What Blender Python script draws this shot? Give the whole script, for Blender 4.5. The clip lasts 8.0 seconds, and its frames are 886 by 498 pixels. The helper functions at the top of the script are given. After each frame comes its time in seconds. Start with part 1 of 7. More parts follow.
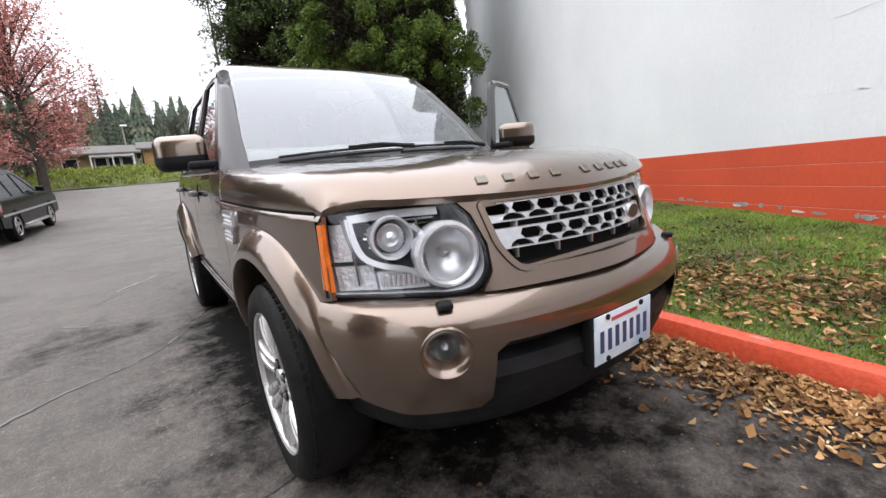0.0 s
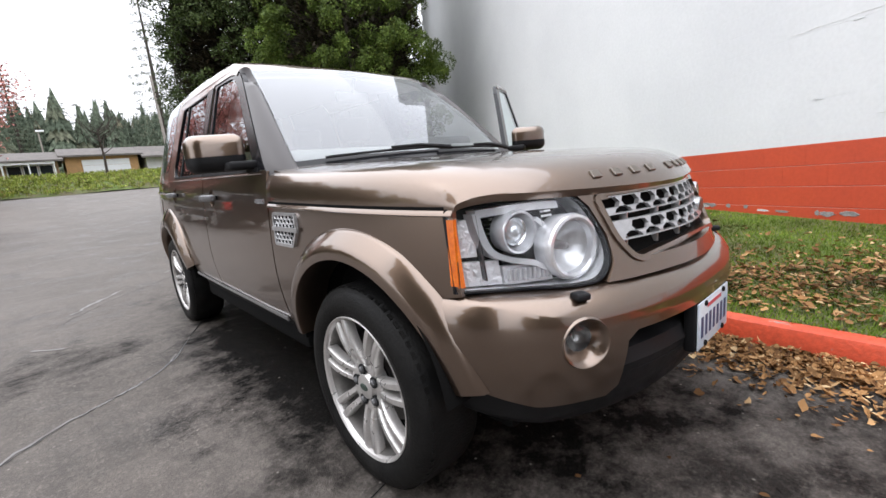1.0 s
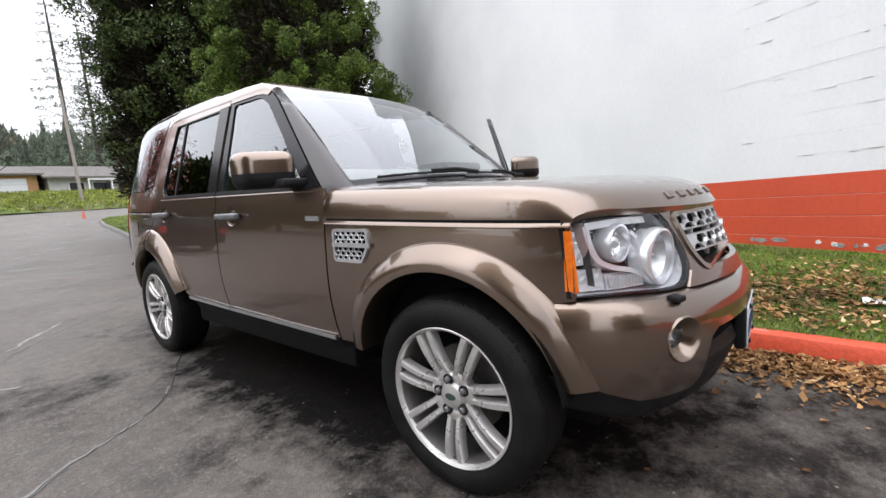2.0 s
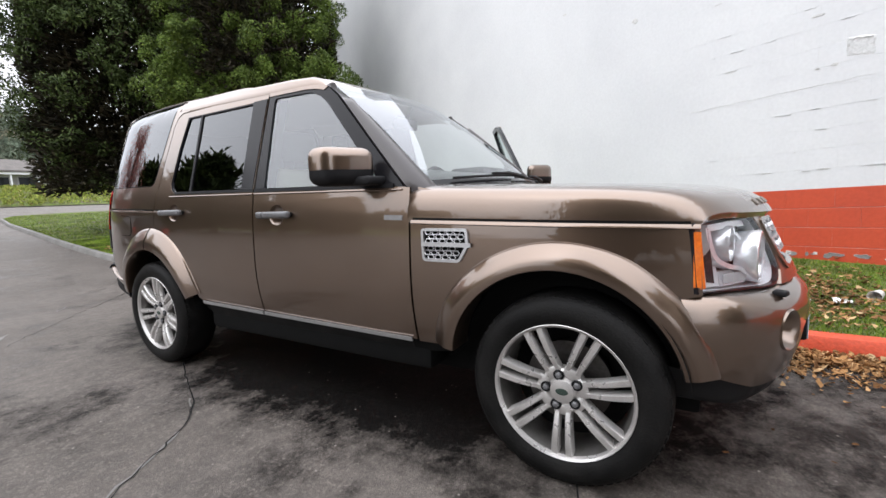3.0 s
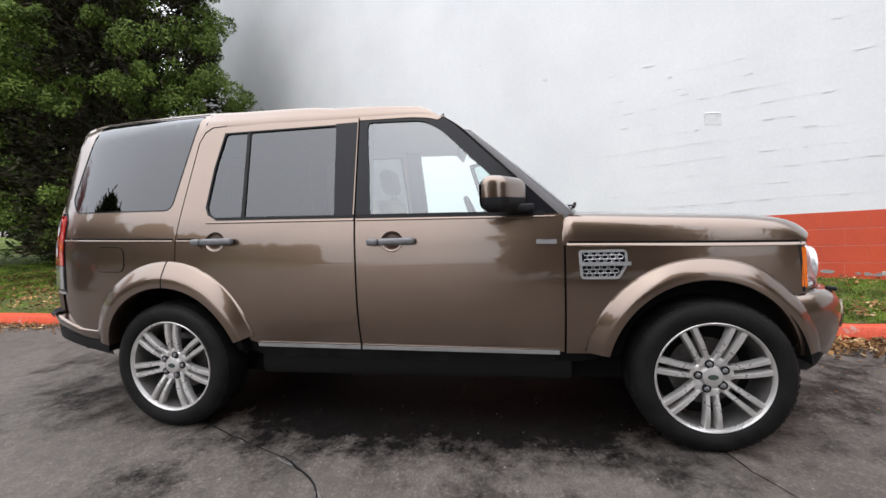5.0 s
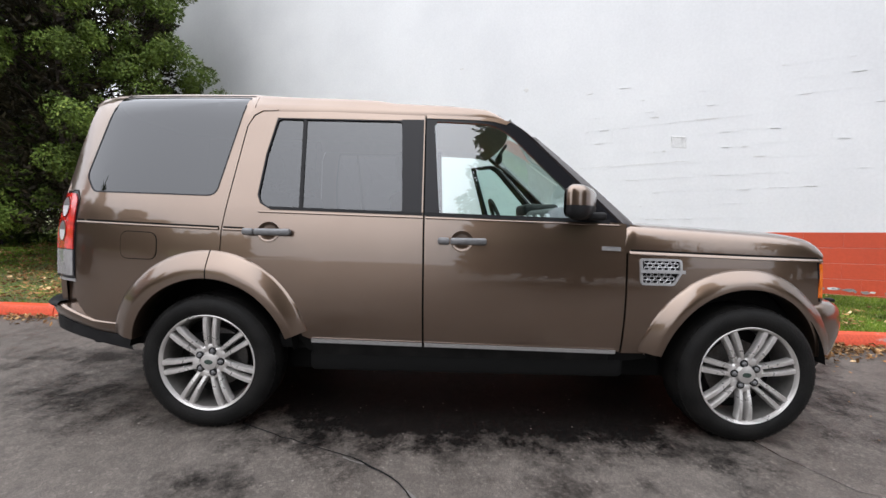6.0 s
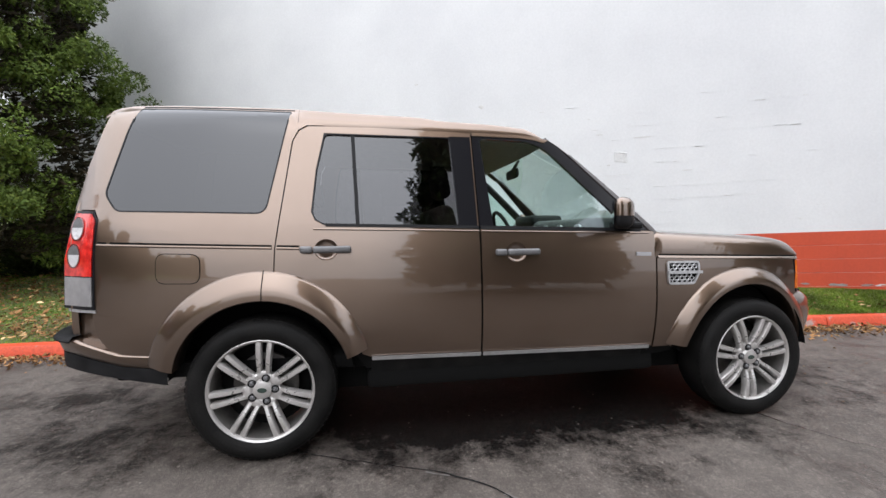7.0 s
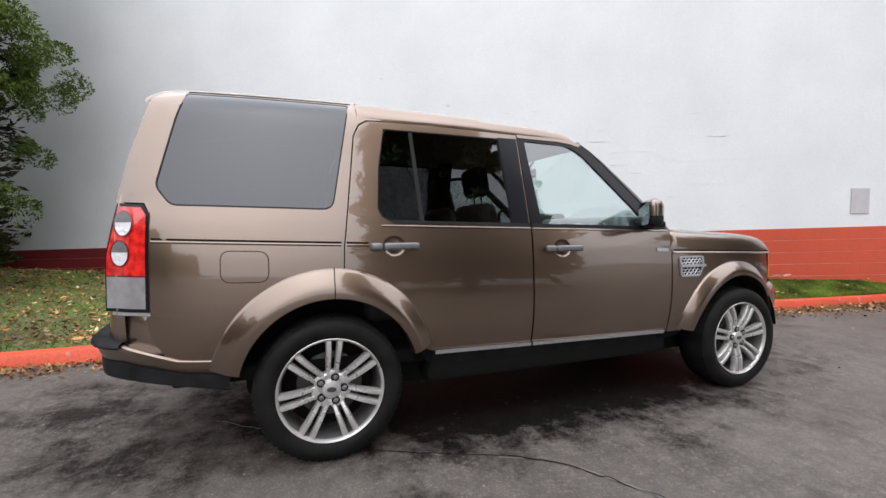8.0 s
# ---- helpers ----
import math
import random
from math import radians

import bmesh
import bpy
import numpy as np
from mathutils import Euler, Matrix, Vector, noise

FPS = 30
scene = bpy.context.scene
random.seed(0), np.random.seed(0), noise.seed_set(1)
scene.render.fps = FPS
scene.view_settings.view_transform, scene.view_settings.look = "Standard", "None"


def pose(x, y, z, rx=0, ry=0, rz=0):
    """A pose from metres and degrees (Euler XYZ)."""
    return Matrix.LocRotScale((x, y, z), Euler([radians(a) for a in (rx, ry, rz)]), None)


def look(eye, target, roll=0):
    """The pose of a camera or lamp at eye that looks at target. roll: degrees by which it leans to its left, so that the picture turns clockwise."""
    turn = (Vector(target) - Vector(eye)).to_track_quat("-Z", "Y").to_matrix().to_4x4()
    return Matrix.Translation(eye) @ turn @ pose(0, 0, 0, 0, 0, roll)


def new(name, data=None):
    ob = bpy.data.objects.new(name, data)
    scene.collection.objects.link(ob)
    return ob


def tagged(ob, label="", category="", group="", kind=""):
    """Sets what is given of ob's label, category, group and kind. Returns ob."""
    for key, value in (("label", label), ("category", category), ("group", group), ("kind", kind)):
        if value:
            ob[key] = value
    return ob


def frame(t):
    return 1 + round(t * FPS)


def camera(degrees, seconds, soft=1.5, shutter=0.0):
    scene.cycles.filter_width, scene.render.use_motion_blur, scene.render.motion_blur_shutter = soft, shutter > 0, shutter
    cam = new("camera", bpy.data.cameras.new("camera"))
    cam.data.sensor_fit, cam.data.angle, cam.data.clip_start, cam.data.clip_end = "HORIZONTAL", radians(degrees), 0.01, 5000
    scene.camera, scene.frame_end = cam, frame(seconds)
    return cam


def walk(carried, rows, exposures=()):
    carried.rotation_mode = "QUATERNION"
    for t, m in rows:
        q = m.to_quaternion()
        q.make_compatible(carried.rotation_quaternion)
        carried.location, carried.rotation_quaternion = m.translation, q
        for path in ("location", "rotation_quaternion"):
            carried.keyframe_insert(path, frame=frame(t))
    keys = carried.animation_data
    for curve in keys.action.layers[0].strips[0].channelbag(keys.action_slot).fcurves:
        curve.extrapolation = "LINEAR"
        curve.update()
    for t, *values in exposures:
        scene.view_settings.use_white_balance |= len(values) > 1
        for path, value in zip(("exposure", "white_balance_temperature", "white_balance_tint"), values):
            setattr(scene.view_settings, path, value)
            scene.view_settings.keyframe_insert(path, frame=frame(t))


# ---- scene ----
cam = camera(92.7, 8.0)
METRES, EYE, TILT, LEAN, TURN = 7.282, 1.5, 0.0, 0.0, 0.0
PATH = [
    (0, (-1.164, -1.55, 1.087), (-0.049, 0.064, 0.697), -5.1),
    (0.5, (-1.346, -1.419, 1.069), (-0.122, 0.117, 0.689), -5.8),
    (1, (-1.551, -1.244, 1.093), (-0.246, 0.225, 0.718), -5.3),
    (1.2, (-1.631, -1.178, 1.092), (-0.286, 0.257, 0.731), -4.7),
    (2.3, (-2.124, -0.775, 1.097), (-0.512, 0.388, 0.874), -3.8),
    (2.5, (-2.203, -0.657, 1.102), (-0.548, 0.445, 0.888), -3.3),
    (3, (-2.378, -0.404, 1.1), (-0.671, 0.61, 0.858), -2.4),
    (3.5, (-2.6, -0.111, 1.134), (-0.806, 0.743, 0.902), -3.8),
    (4, (-2.74, 0.21, 1.117), (-0.869, 0.885, 0.902), -4.1),
    (4.5, (-2.852, 0.544, 1.136), (-0.938, 1.082, 0.922), -1.6),
    (4.7, (-2.911, 0.679, 1.137), (-0.972, 1.135, 0.961), -1.7),
    (5.8, (-3.084, 1.462, 1.136), (-1.091, 1.555, 1.01), -0.4),
    (6, (-3.095, 1.592, 1.154), (-1.1, 1.623, 1.017), 1.1),
    (6.5, (-3.133, 1.98, 1.17), (-1.142, 1.818, 1.07), 0.6),
    (7, (-3.119, 2.334, 1.157), (-1.15, 1.993, 1.078), -0.5),
    (7.5, (-3.063, 2.674, 1.168), (-1.125, 2.186, 1.079), 0.3),
    (8, (-3.011, 3.062, 1.171), (-1.132, 2.386, 1.068), -0.1),
]
walk(cam, [(t, look(eye, target, roll)) for t, eye, target, roll in PATH], [(0.0, 0.88), (2.5, 0.86), (4.2, 0.82), (6.2, 0.77), (8.0, 0.75)])

# ---------------------------------------------------------------- light
world = bpy.data.worlds.new("sky")
scene.world = world
world.use_nodes = True
wn = world.node_tree.nodes
wn.clear()
sky = wn.new("ShaderNodeTexSky")
sky.sky_type = "NISHITA"
sky.sun_disc = False
sky.sun_elevation, sky.sun_rotation = radians(57), radians(283)
sky.air_density, sky.dust_density, sky.ozone_density = 1.0, 4.0, 0.6
overcast = wn.new("ShaderNodeHueSaturation")
overcast.inputs["Saturation"].default_value = 0.12
cloud = wn.new("ShaderNodeMixRGB")
cloud.inputs["Fac"].default_value = 0.8
# overcast: three times as bright overhead as at the horizon
way = wn.new("ShaderNodeTexCoord")
parts_of = wn.new("ShaderNodeSeparateXYZ")
rise = wn.new("ShaderNodeMapRange")
rise.inputs["To Min"].default_value, rise.inputs["To Max"].default_value = 9.6, 26.5
tone = wn.new("ShaderNodeVectorMath")
tone.operation = "SCALE"
tone.inputs[0].default_value = (0.965, 0.985, 1.065)
bg = wn.new("ShaderNodeBackground")
bg.inputs["Strength"].default_value = 0.085
wo = wn.new("ShaderNodeOutputWorld")
wl = world.node_tree.links
wl.new(way.outputs["Generated"], parts_of.inputs[0])
wl.new(parts_of.outputs["Z"], rise.inputs["Value"])
wl.new(rise.outputs[0], tone.inputs["Scale"])
wl.new(tone.outputs[0], cloud.inputs["Color2"])
wl.new(sky.outputs[0], overcast.inputs["Color"])
wl.new(overcast.outputs[0], cloud.inputs["Color1"])
wl.new(cloud.outputs[0], bg.inputs["Color"])
wl.new(bg.outputs[0], wo.inputs[0])
sun = new("sun", bpy.data.lights.new("sun", "SUN"))
sun.data.energy, sun.data.angle, sun.data.color = 0.6, radians(130), (1.0, 0.985, 0.96)
sun.matrix_world = look((-9, 2, 14), (0, 0, 0))


# ---------------------------------------------------------------- materials
def rgb(c):
    return (*c, 1.0)


def material(name, base, rough=0.6, metal=0.0, second=None, scale=8.0, grain=60.0, bump=0.0, coat=0.0, var=0.0, rvar=0.0,
             spec=0.5, detail=6.0, bump_scale=None, contrast=(0.35, 0.65), trans=0.0, ior=1.45, world_space=False):
    """A surface with two scales of variation in colour, roughness and relief."""
    m = bpy.data.materials.new(name)
    m.use_nodes = True
    n, l = m.node_tree.nodes, m.node_tree.links
    b = n["Principled BSDF"]
    b.inputs["Base Color"].default_value = rgb(base)
    b.inputs["Roughness"].default_value = rough
    b.inputs["Metallic"].default_value = metal
    b.inputs["Coat Weight"].default_value = coat
    b.inputs["Coat Roughness"].default_value = 0.03
    b.inputs["Coat IOR"].default_value = 1.52
    b.inputs["Specular IOR Level"].default_value = spec
    b.inputs["Transmission Weight"].default_value = trans
    b.inputs["IOR"].default_value = ior
    co = n.new("ShaderNodeNewGeometry" if world_space else "ShaderNodeTexCoord")
    where = co.outputs["Position" if world_space else "Object"]
    if second or rvar:
        big = n.new("ShaderNodeTexNoise")
        big.inputs["Scale"].default_value, big.inputs["Detail"].default_value = scale, detail
        l.new(where, big.inputs["Vector"])
        ramp = n.new("ShaderNodeMapRange")
        ramp.inputs["From Min"].default_value, ramp.inputs["From Max"].default_value = contrast
        l.new(big.outputs["Fac"], ramp.inputs["Value"])
        if second:
            mix = n.new("ShaderNodeMixRGB")
            mix.inputs["Color1"].default_value, mix.inputs["Color2"].default_value = rgb(base), rgb(second)
            l.new(ramp.outputs[0], mix.inputs["Fac"])
            out = mix.outputs[0]
            if var:
                fine = n.new("ShaderNodeTexNoise")
                fine.inputs["Scale"].default_value, fine.inputs["Detail"].default_value = grain, 3.0
                l.new(where, fine.inputs["Vector"])
                fr = n.new("ShaderNodeMapRange")
                fr.inputs["From Min"].default_value, fr.inputs["From Max"].default_value = 0.3, 0.7
                fr.inputs["To Min"].default_value, fr.inputs["To Max"].default_value = 1 - var, 1 + var
                l.new(fine.outputs["Fac"], fr.inputs["Value"])
                mul = n.new("ShaderNodeVectorMath")
                mul.operation = "SCALE"
                l.new(out, mul.inputs[0])
                l.new(fr.outputs[0], mul.inputs["Scale"])
                out = mul.outputs[0]
            l.new(out, b.inputs["Base Color"])
        if rvar:
            rr = n.new("ShaderNodeMapRange")
            rr.inputs["To Min"].default_value, rr.inputs["To Max"].default_value = max(0.02, rough - rvar), min(1, rough + rvar)
            l.new(ramp.outputs[0], rr.inputs["Value"])
            l.new(rr.outputs[0], b.inputs["Roughness"])
    if bump:
        bn = n.new("ShaderNodeTexNoise")
        bn.inputs["Scale"].default_value, bn.inputs["Detail"].default_value = bump_scale or grain, 5.0
        l.new(where, bn.inputs["Vector"])
        bu = n.new("ShaderNodeBump")
        bu.inputs["Strength"].default_value, bu.inputs["Distance"].default_value = bump, 0.01
        l.new(bn.outputs["Fac"], bu.inputs["Height"])
        l.new(bu.outputs[0], b.inputs["Normal"])
    return m


def glass(name, tint, gloss=0.08, rough=0.0, power=4.0):
    """A thin pane: clear tint, with mirror gloss that grows towards grazing angles."""
    m = bpy.data.materials.new(name)
    m.use_nodes = True
    n, l = m.node_tree.nodes, m.node_tree.links
    n.clear()
    o, t, g = n.new("ShaderNodeOutputMaterial"), n.new("ShaderNodeBsdfTransparent"), n.new("ShaderNodeBsdfGlossy")
    f, mx = n.new("ShaderNodeLayerWeight"), n.new("ShaderNodeMixShader")
    p, a = n.new("ShaderNodeMath"), n.new("ShaderNodeMapRange")
    p.operation = "POWER"
    p.inputs[1].default_value = power
    a.inputs["To Min"].default_value = gloss
    f.inputs["Blend"].default_value = 0.5
    t.inputs["Color"].default_value = rgb(tint)
    g.inputs["Roughness"].default_value = rough
    g.inputs["Color"].default_value = (0.95, 0.97, 1.0, 1)
    l.new(f.outputs["Facing"], p.inputs[0])
    l.new(p.outputs[0], a.inputs["Value"])
    l.new(a.outputs[0], mx.inputs["Fac"])
    l.new(t.outputs[0], mx.inputs[1])
    l.new(g.outputs[0], mx.inputs[2])
    l.new(mx.outputs[0], o.inputs[0])
    return m


PAINT = material("bronze_paint", (0.166, 0.113, 0.081), 0.30, 0.92, (0.180, 0.125, 0.091), 2.2, 900, 0.0, coat=1.0, var=0.10)
PAINT.node_tree.nodes["Principled BSDF"].inputs["Coat IOR"].default_value = 1.72


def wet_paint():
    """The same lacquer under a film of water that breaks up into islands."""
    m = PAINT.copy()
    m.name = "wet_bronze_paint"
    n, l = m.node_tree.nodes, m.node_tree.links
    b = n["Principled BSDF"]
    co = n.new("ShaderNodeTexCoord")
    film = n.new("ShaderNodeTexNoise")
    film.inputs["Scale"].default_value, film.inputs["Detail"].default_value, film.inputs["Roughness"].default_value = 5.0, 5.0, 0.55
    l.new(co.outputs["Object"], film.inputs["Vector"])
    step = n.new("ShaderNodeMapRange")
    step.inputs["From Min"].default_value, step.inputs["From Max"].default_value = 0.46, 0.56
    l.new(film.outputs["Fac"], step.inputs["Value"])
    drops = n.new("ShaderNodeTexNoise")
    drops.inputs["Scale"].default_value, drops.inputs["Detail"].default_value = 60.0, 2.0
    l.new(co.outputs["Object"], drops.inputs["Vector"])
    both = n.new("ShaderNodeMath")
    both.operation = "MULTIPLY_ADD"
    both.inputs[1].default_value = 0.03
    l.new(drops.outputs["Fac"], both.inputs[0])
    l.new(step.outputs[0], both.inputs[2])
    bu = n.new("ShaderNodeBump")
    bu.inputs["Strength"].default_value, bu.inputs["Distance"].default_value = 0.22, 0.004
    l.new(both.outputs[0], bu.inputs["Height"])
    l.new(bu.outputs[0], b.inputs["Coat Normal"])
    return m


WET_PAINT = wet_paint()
TRIM = material("black_plastic", (0.008, 0.008, 0.009), 0.55, 0.0, (0.015, 0.015, 0.016), 14, 300, 0.08, var=0.1, rvar=0.1, spec=0.22)
GLOSS_BLACK = material("gloss_black", (0.012, 0.012, 0.014), 0.16, 0.0, spec=0.22)
PILLAR = material("pillar_gloss", (0.042, 0.036, 0.036), 0.30, 0.0, coat=0.2, spec=0.4)
SILL_BLACK = material("sill_black", (0.007, 0.007, 0.007), 0.75, 0.0, (0.014, 0.0135, 0.013), 9, 120, 0.1, var=0.1, spec=0.2)
GREY_HANDLE = material("grey_handle", (0.14, 0.14, 0.145), 0.4, 0.3, (0.17, 0.17, 0.175), 30, var=0.05)
RUBBER = material("tyre_rubber", (0.006, 0.006, 0.006), 0.55, 0.0, (0.012, 0.0115, 0.011), 9, 120, 0.25, var=0.2, rvar=0.1, spec=0.15)
ALLOY = material("silver_alloy", (0.64, 0.625, 0.61), 0.34, 0.65, (0.53, 0.51, 0.495), 12, 200, 0.03, var=0.06, rvar=0.08)
RIM_SILVER = material("rim_silver", (0.26, 0.25, 0.24), 0.45, 0.75, (0.19, 0.18, 0.17), 14, 200, 0.03, var=0.06, rvar=0.08)
ALLOY_DARK = material("brake_metal", (0.12, 0.115, 0.11), 0.5, 0.7, (0.07, 0.06, 0.055), 10, 90, 0.1, var=0.15)
CHROME = material("bright_chrome", (0.85, 0.85, 0.86), 0.08, 1.0)
MIRROR_GLASS = material("mirror_glass", (0.42, 0.44, 0.47), 0.04, 1.0)
SILVER = material("silver_plastic", (0.58, 0.58, 0.59), 0.3, 0.7, (0.5, 0.5, 0.51), 40, 200, 0.0, var=0.05)
DARK = material("dark_cavity", (0.008, 0.008, 0.008), 0.9, spec=0.1)
AMBER = material("amber_lens", (0.85, 0.20, 0.015), 0.15, 0.0, (0.7, 0.14, 0.01), 40, 200, 0.1, coat=1.0, var=0.1)
RED_LENS = material("red_lens", (0.80, 0.030, 0.022), 0.12, 0.0, (0.42, 0.008, 0.008), 30, 200, 0.05, coat=1.0, var=0.1)
CLEAR_LENS = material("frosted_lens", (0.36, 0.35, 0.355), 0.2, 0.3, (0.28, 0.275, 0.28), 20, 200, 0.0, coat=1.0, var=0.0)
GLASS_CLEAR = glass("clear_glass", (0.76, 0.92, 0.89), 0.14)
GLASS_SCREEN = glass("screen_glass", (0.70, 0.76, 0.74), 0.165)
GLASS_DARK = glass("privacy_glass", (0.15, 0.15, 0.16), 0.085)
GLASS_QUARTER = glass("dark_quarter_glass", (0.025, 0.025, 0.03), 0.08)
GLASS_LAMP = glass("lamp_glass", (0.96, 0.97, 0.98), 0.05, power=8.0)
LEATHER = material("tan_leather", (0.42, 0.35, 0.27), 0.55, 0.0, (0.36, 0.30, 0.23), 9, 150, 0.15, var=0.08)
DASH = material("grey_dash", (0.20, 0.195, 0.19), 0.6, 0.0, (0.16, 0.155, 0.15), 9, 150, 0.12, var=0.08)
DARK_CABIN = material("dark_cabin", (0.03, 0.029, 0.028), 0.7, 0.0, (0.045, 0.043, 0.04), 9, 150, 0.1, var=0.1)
HEADLINER = material("headliner", (0.45, 0.41, 0.35), 0.9, 0.0, (0.40, 0.37, 0.32), 20, 300, 0.1, var=0.05)


PANES = [GLASS_CLEAR, GLASS_SCREEN, GLASS_DARK, GLASS_QUARTER, GLASS_LAMP]


def asphalt():
    m = bpy.data.materials.new("wet_asphalt")
    m.use_nodes = True
    n, l = m.node_tree.nodes, m.node_tree.links
    b = n["Principled BSDF"]
    co = n.new("ShaderNodeTexCoord")

    def noise_tex(scale, detail=6.0, rough=0.6):
        t = n.new("ShaderNodeTexNoise")
        t.inputs["Scale"].default_value, t.inputs["Detail"].default_value, t.inputs["Roughness"].default_value = scale, detail, rough
        l.new(co.outputs["Object"], t.inputs["Vector"])
        return t.outputs["Fac"]

    def span(v, a, c, lo=0.0, hi=1.0):
        r = n.new("ShaderNodeMapRange")
        for k, x in zip(("From Min", "From Max", "To Min", "To Max"), (a, c, lo, hi)):
            r.inputs[k].default_value = x
        l.new(v, r.inputs["Value"])
        return r.outputs[0]

    def mix(f, a, c):
        x = n.new("ShaderNodeMixRGB")
        l.new(f, x.inputs["Fac"])
        for k, v in (("Color1", a), ("Color2", c)):
            if isinstance(v, tuple):
                x.inputs[k].default_value = rgb(v)
            else:
                l.new(v, x.inputs[k])
        return x.outputs[0]

    base = mix(span(noise_tex(0.7), 0.35, 0.65), (0.080, 0.067, 0.057), (0.120, 0.103, 0.090))
    damp = span(noise_tex(1.6, 8.0, 0.72), 0.50, 0.64)
    base = mix(damp, base, (0.044, 0.036, 0.030))
    # oily wet spots with ragged edges; those beneath the car deepen its painted shade
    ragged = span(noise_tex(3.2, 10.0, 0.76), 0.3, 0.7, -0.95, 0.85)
    wet_shade = None
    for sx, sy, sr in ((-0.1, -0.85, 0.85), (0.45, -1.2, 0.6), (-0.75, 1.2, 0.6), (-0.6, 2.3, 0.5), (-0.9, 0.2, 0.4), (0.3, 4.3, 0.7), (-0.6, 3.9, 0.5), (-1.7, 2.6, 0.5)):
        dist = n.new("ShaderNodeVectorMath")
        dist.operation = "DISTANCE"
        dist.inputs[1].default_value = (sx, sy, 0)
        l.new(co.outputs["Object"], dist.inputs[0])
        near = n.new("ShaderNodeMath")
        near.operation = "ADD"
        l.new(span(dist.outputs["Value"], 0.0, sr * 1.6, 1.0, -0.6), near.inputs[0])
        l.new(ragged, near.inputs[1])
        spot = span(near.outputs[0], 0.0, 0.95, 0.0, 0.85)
        if wet_shade is None:
            wet_shade = spot
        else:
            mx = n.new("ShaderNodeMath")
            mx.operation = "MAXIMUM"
            l.new(wet_shade, mx.inputs[0])
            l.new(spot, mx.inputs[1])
            wet_shade = mx.outputs[0]
    # shade under the car painted near black, with wet ground round its edge
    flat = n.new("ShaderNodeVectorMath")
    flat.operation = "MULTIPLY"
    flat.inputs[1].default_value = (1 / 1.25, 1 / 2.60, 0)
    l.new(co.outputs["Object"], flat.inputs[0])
    under_shade = n.new("ShaderNodeVectorMath")
    under_shade.operation = "DISTANCE"
    under_shade.inputs[1].default_value = (0.02, 1.40 / 2.60, 0)
    l.new(flat.outputs[0], under_shade.inputs[0])
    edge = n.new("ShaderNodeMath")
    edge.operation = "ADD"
    l.new(span(under_shade.outputs["Value"], 0.55, 1.2, 1.6, -0.6), edge.inputs[0])
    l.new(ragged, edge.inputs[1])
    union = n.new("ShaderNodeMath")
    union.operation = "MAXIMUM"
    l.new(wet_shade, union.inputs[0])
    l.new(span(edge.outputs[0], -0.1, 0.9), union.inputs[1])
    wet_shade = union.outputs[0]
    base = mix(wet_shade, base, (0.0060, 0.0054, 0.0050))
    # stones in the binder, a few of them pale
    vor = n.new("ShaderNodeTexVoronoi")
    vor.inputs["Scale"].default_value = 85.0
    l.new(co.outputs["Object"], vor.inputs["Vector"])
    bare = span(wet_shade, 0.0, 1.0, 1.0, 0.10)
    loose = n.new("ShaderNodeMath")
    loose.operation = "MULTIPLY"
    l.new(span(vor.outputs["Color"], 0.55, 1.0, 0.0, 0.70), loose.inputs[0])
    l.new(bare, loose.inputs[1])
    base = mix(loose.outputs[0], base, (0.175, 0.154, 0.135))
    chips = n.new("ShaderNodeTexVoronoi")
    chips.inputs["Scale"].default_value = 34.0
    l.new(co.outputs["Object"], chips.inputs["Vector"])
    pick = n.new("ShaderNodeMath")
    pick.operation = "MULTIPLY"
    l.new(span(chips.outputs["Color"], 0.80, 0.90), pick.inputs[0])
    l.new(span(chips.outputs["Distance"], 0.10, 0.22, 0.8, 0.0), pick.inputs[1])
    base = mix(pick.outputs[0], base, (0.34, 0.31, 0.28))
    mottle = span(noise_tex(9.0, 10.0, 0.80), 0.32, 0.68, 0.62, 1.32)
    blot = n.new("ShaderNodeVectorMath")
    blot.operation = "SCALE"
    l.new(base, blot.inputs[0])
    l.new(mottle, blot.inputs["Scale"])
    base = blot.outputs[0]
    fine = span(noise_tex(130.0, 4.0, 0.75), 0.3, 0.7, 0.50, 1.50)
    mul = n.new("ShaderNodeVectorMath")
    mul.operation = "SCALE"
    l.new(base, mul.inputs[0])
    l.new(fine, mul.inputs["Scale"])
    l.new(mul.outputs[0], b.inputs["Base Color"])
    dry = span(damp, 0, 1, 0.66, 0.42)
    rough_mix = n.new("ShaderNodeMixRGB")
    l.new(wet_shade, rough_mix.inputs["Fac"])
    l.new(dry, rough_mix.inputs["Color1"])
    rough_mix.inputs["Color2"].default_value = (0.62, 0.62, 0.62, 1)
    l.new(rough_mix.outputs[0], b.inputs["Roughness"])
    l.new(span(wet_shade, 0.0, 1.0, 0.5, 0.06), b.inputs["Specular IOR Level"])
    bu = n.new("ShaderNodeBump")
    bu.inputs["Strength"].default_value, bu.inputs["Distance"].default_value = 0.8, 0.008
    l.new(noise_tex(140.0, 5.0, 0.7), bu.inputs["Height"])
    l.new(bu.outputs[0], b.inputs["Normal"])
    return m


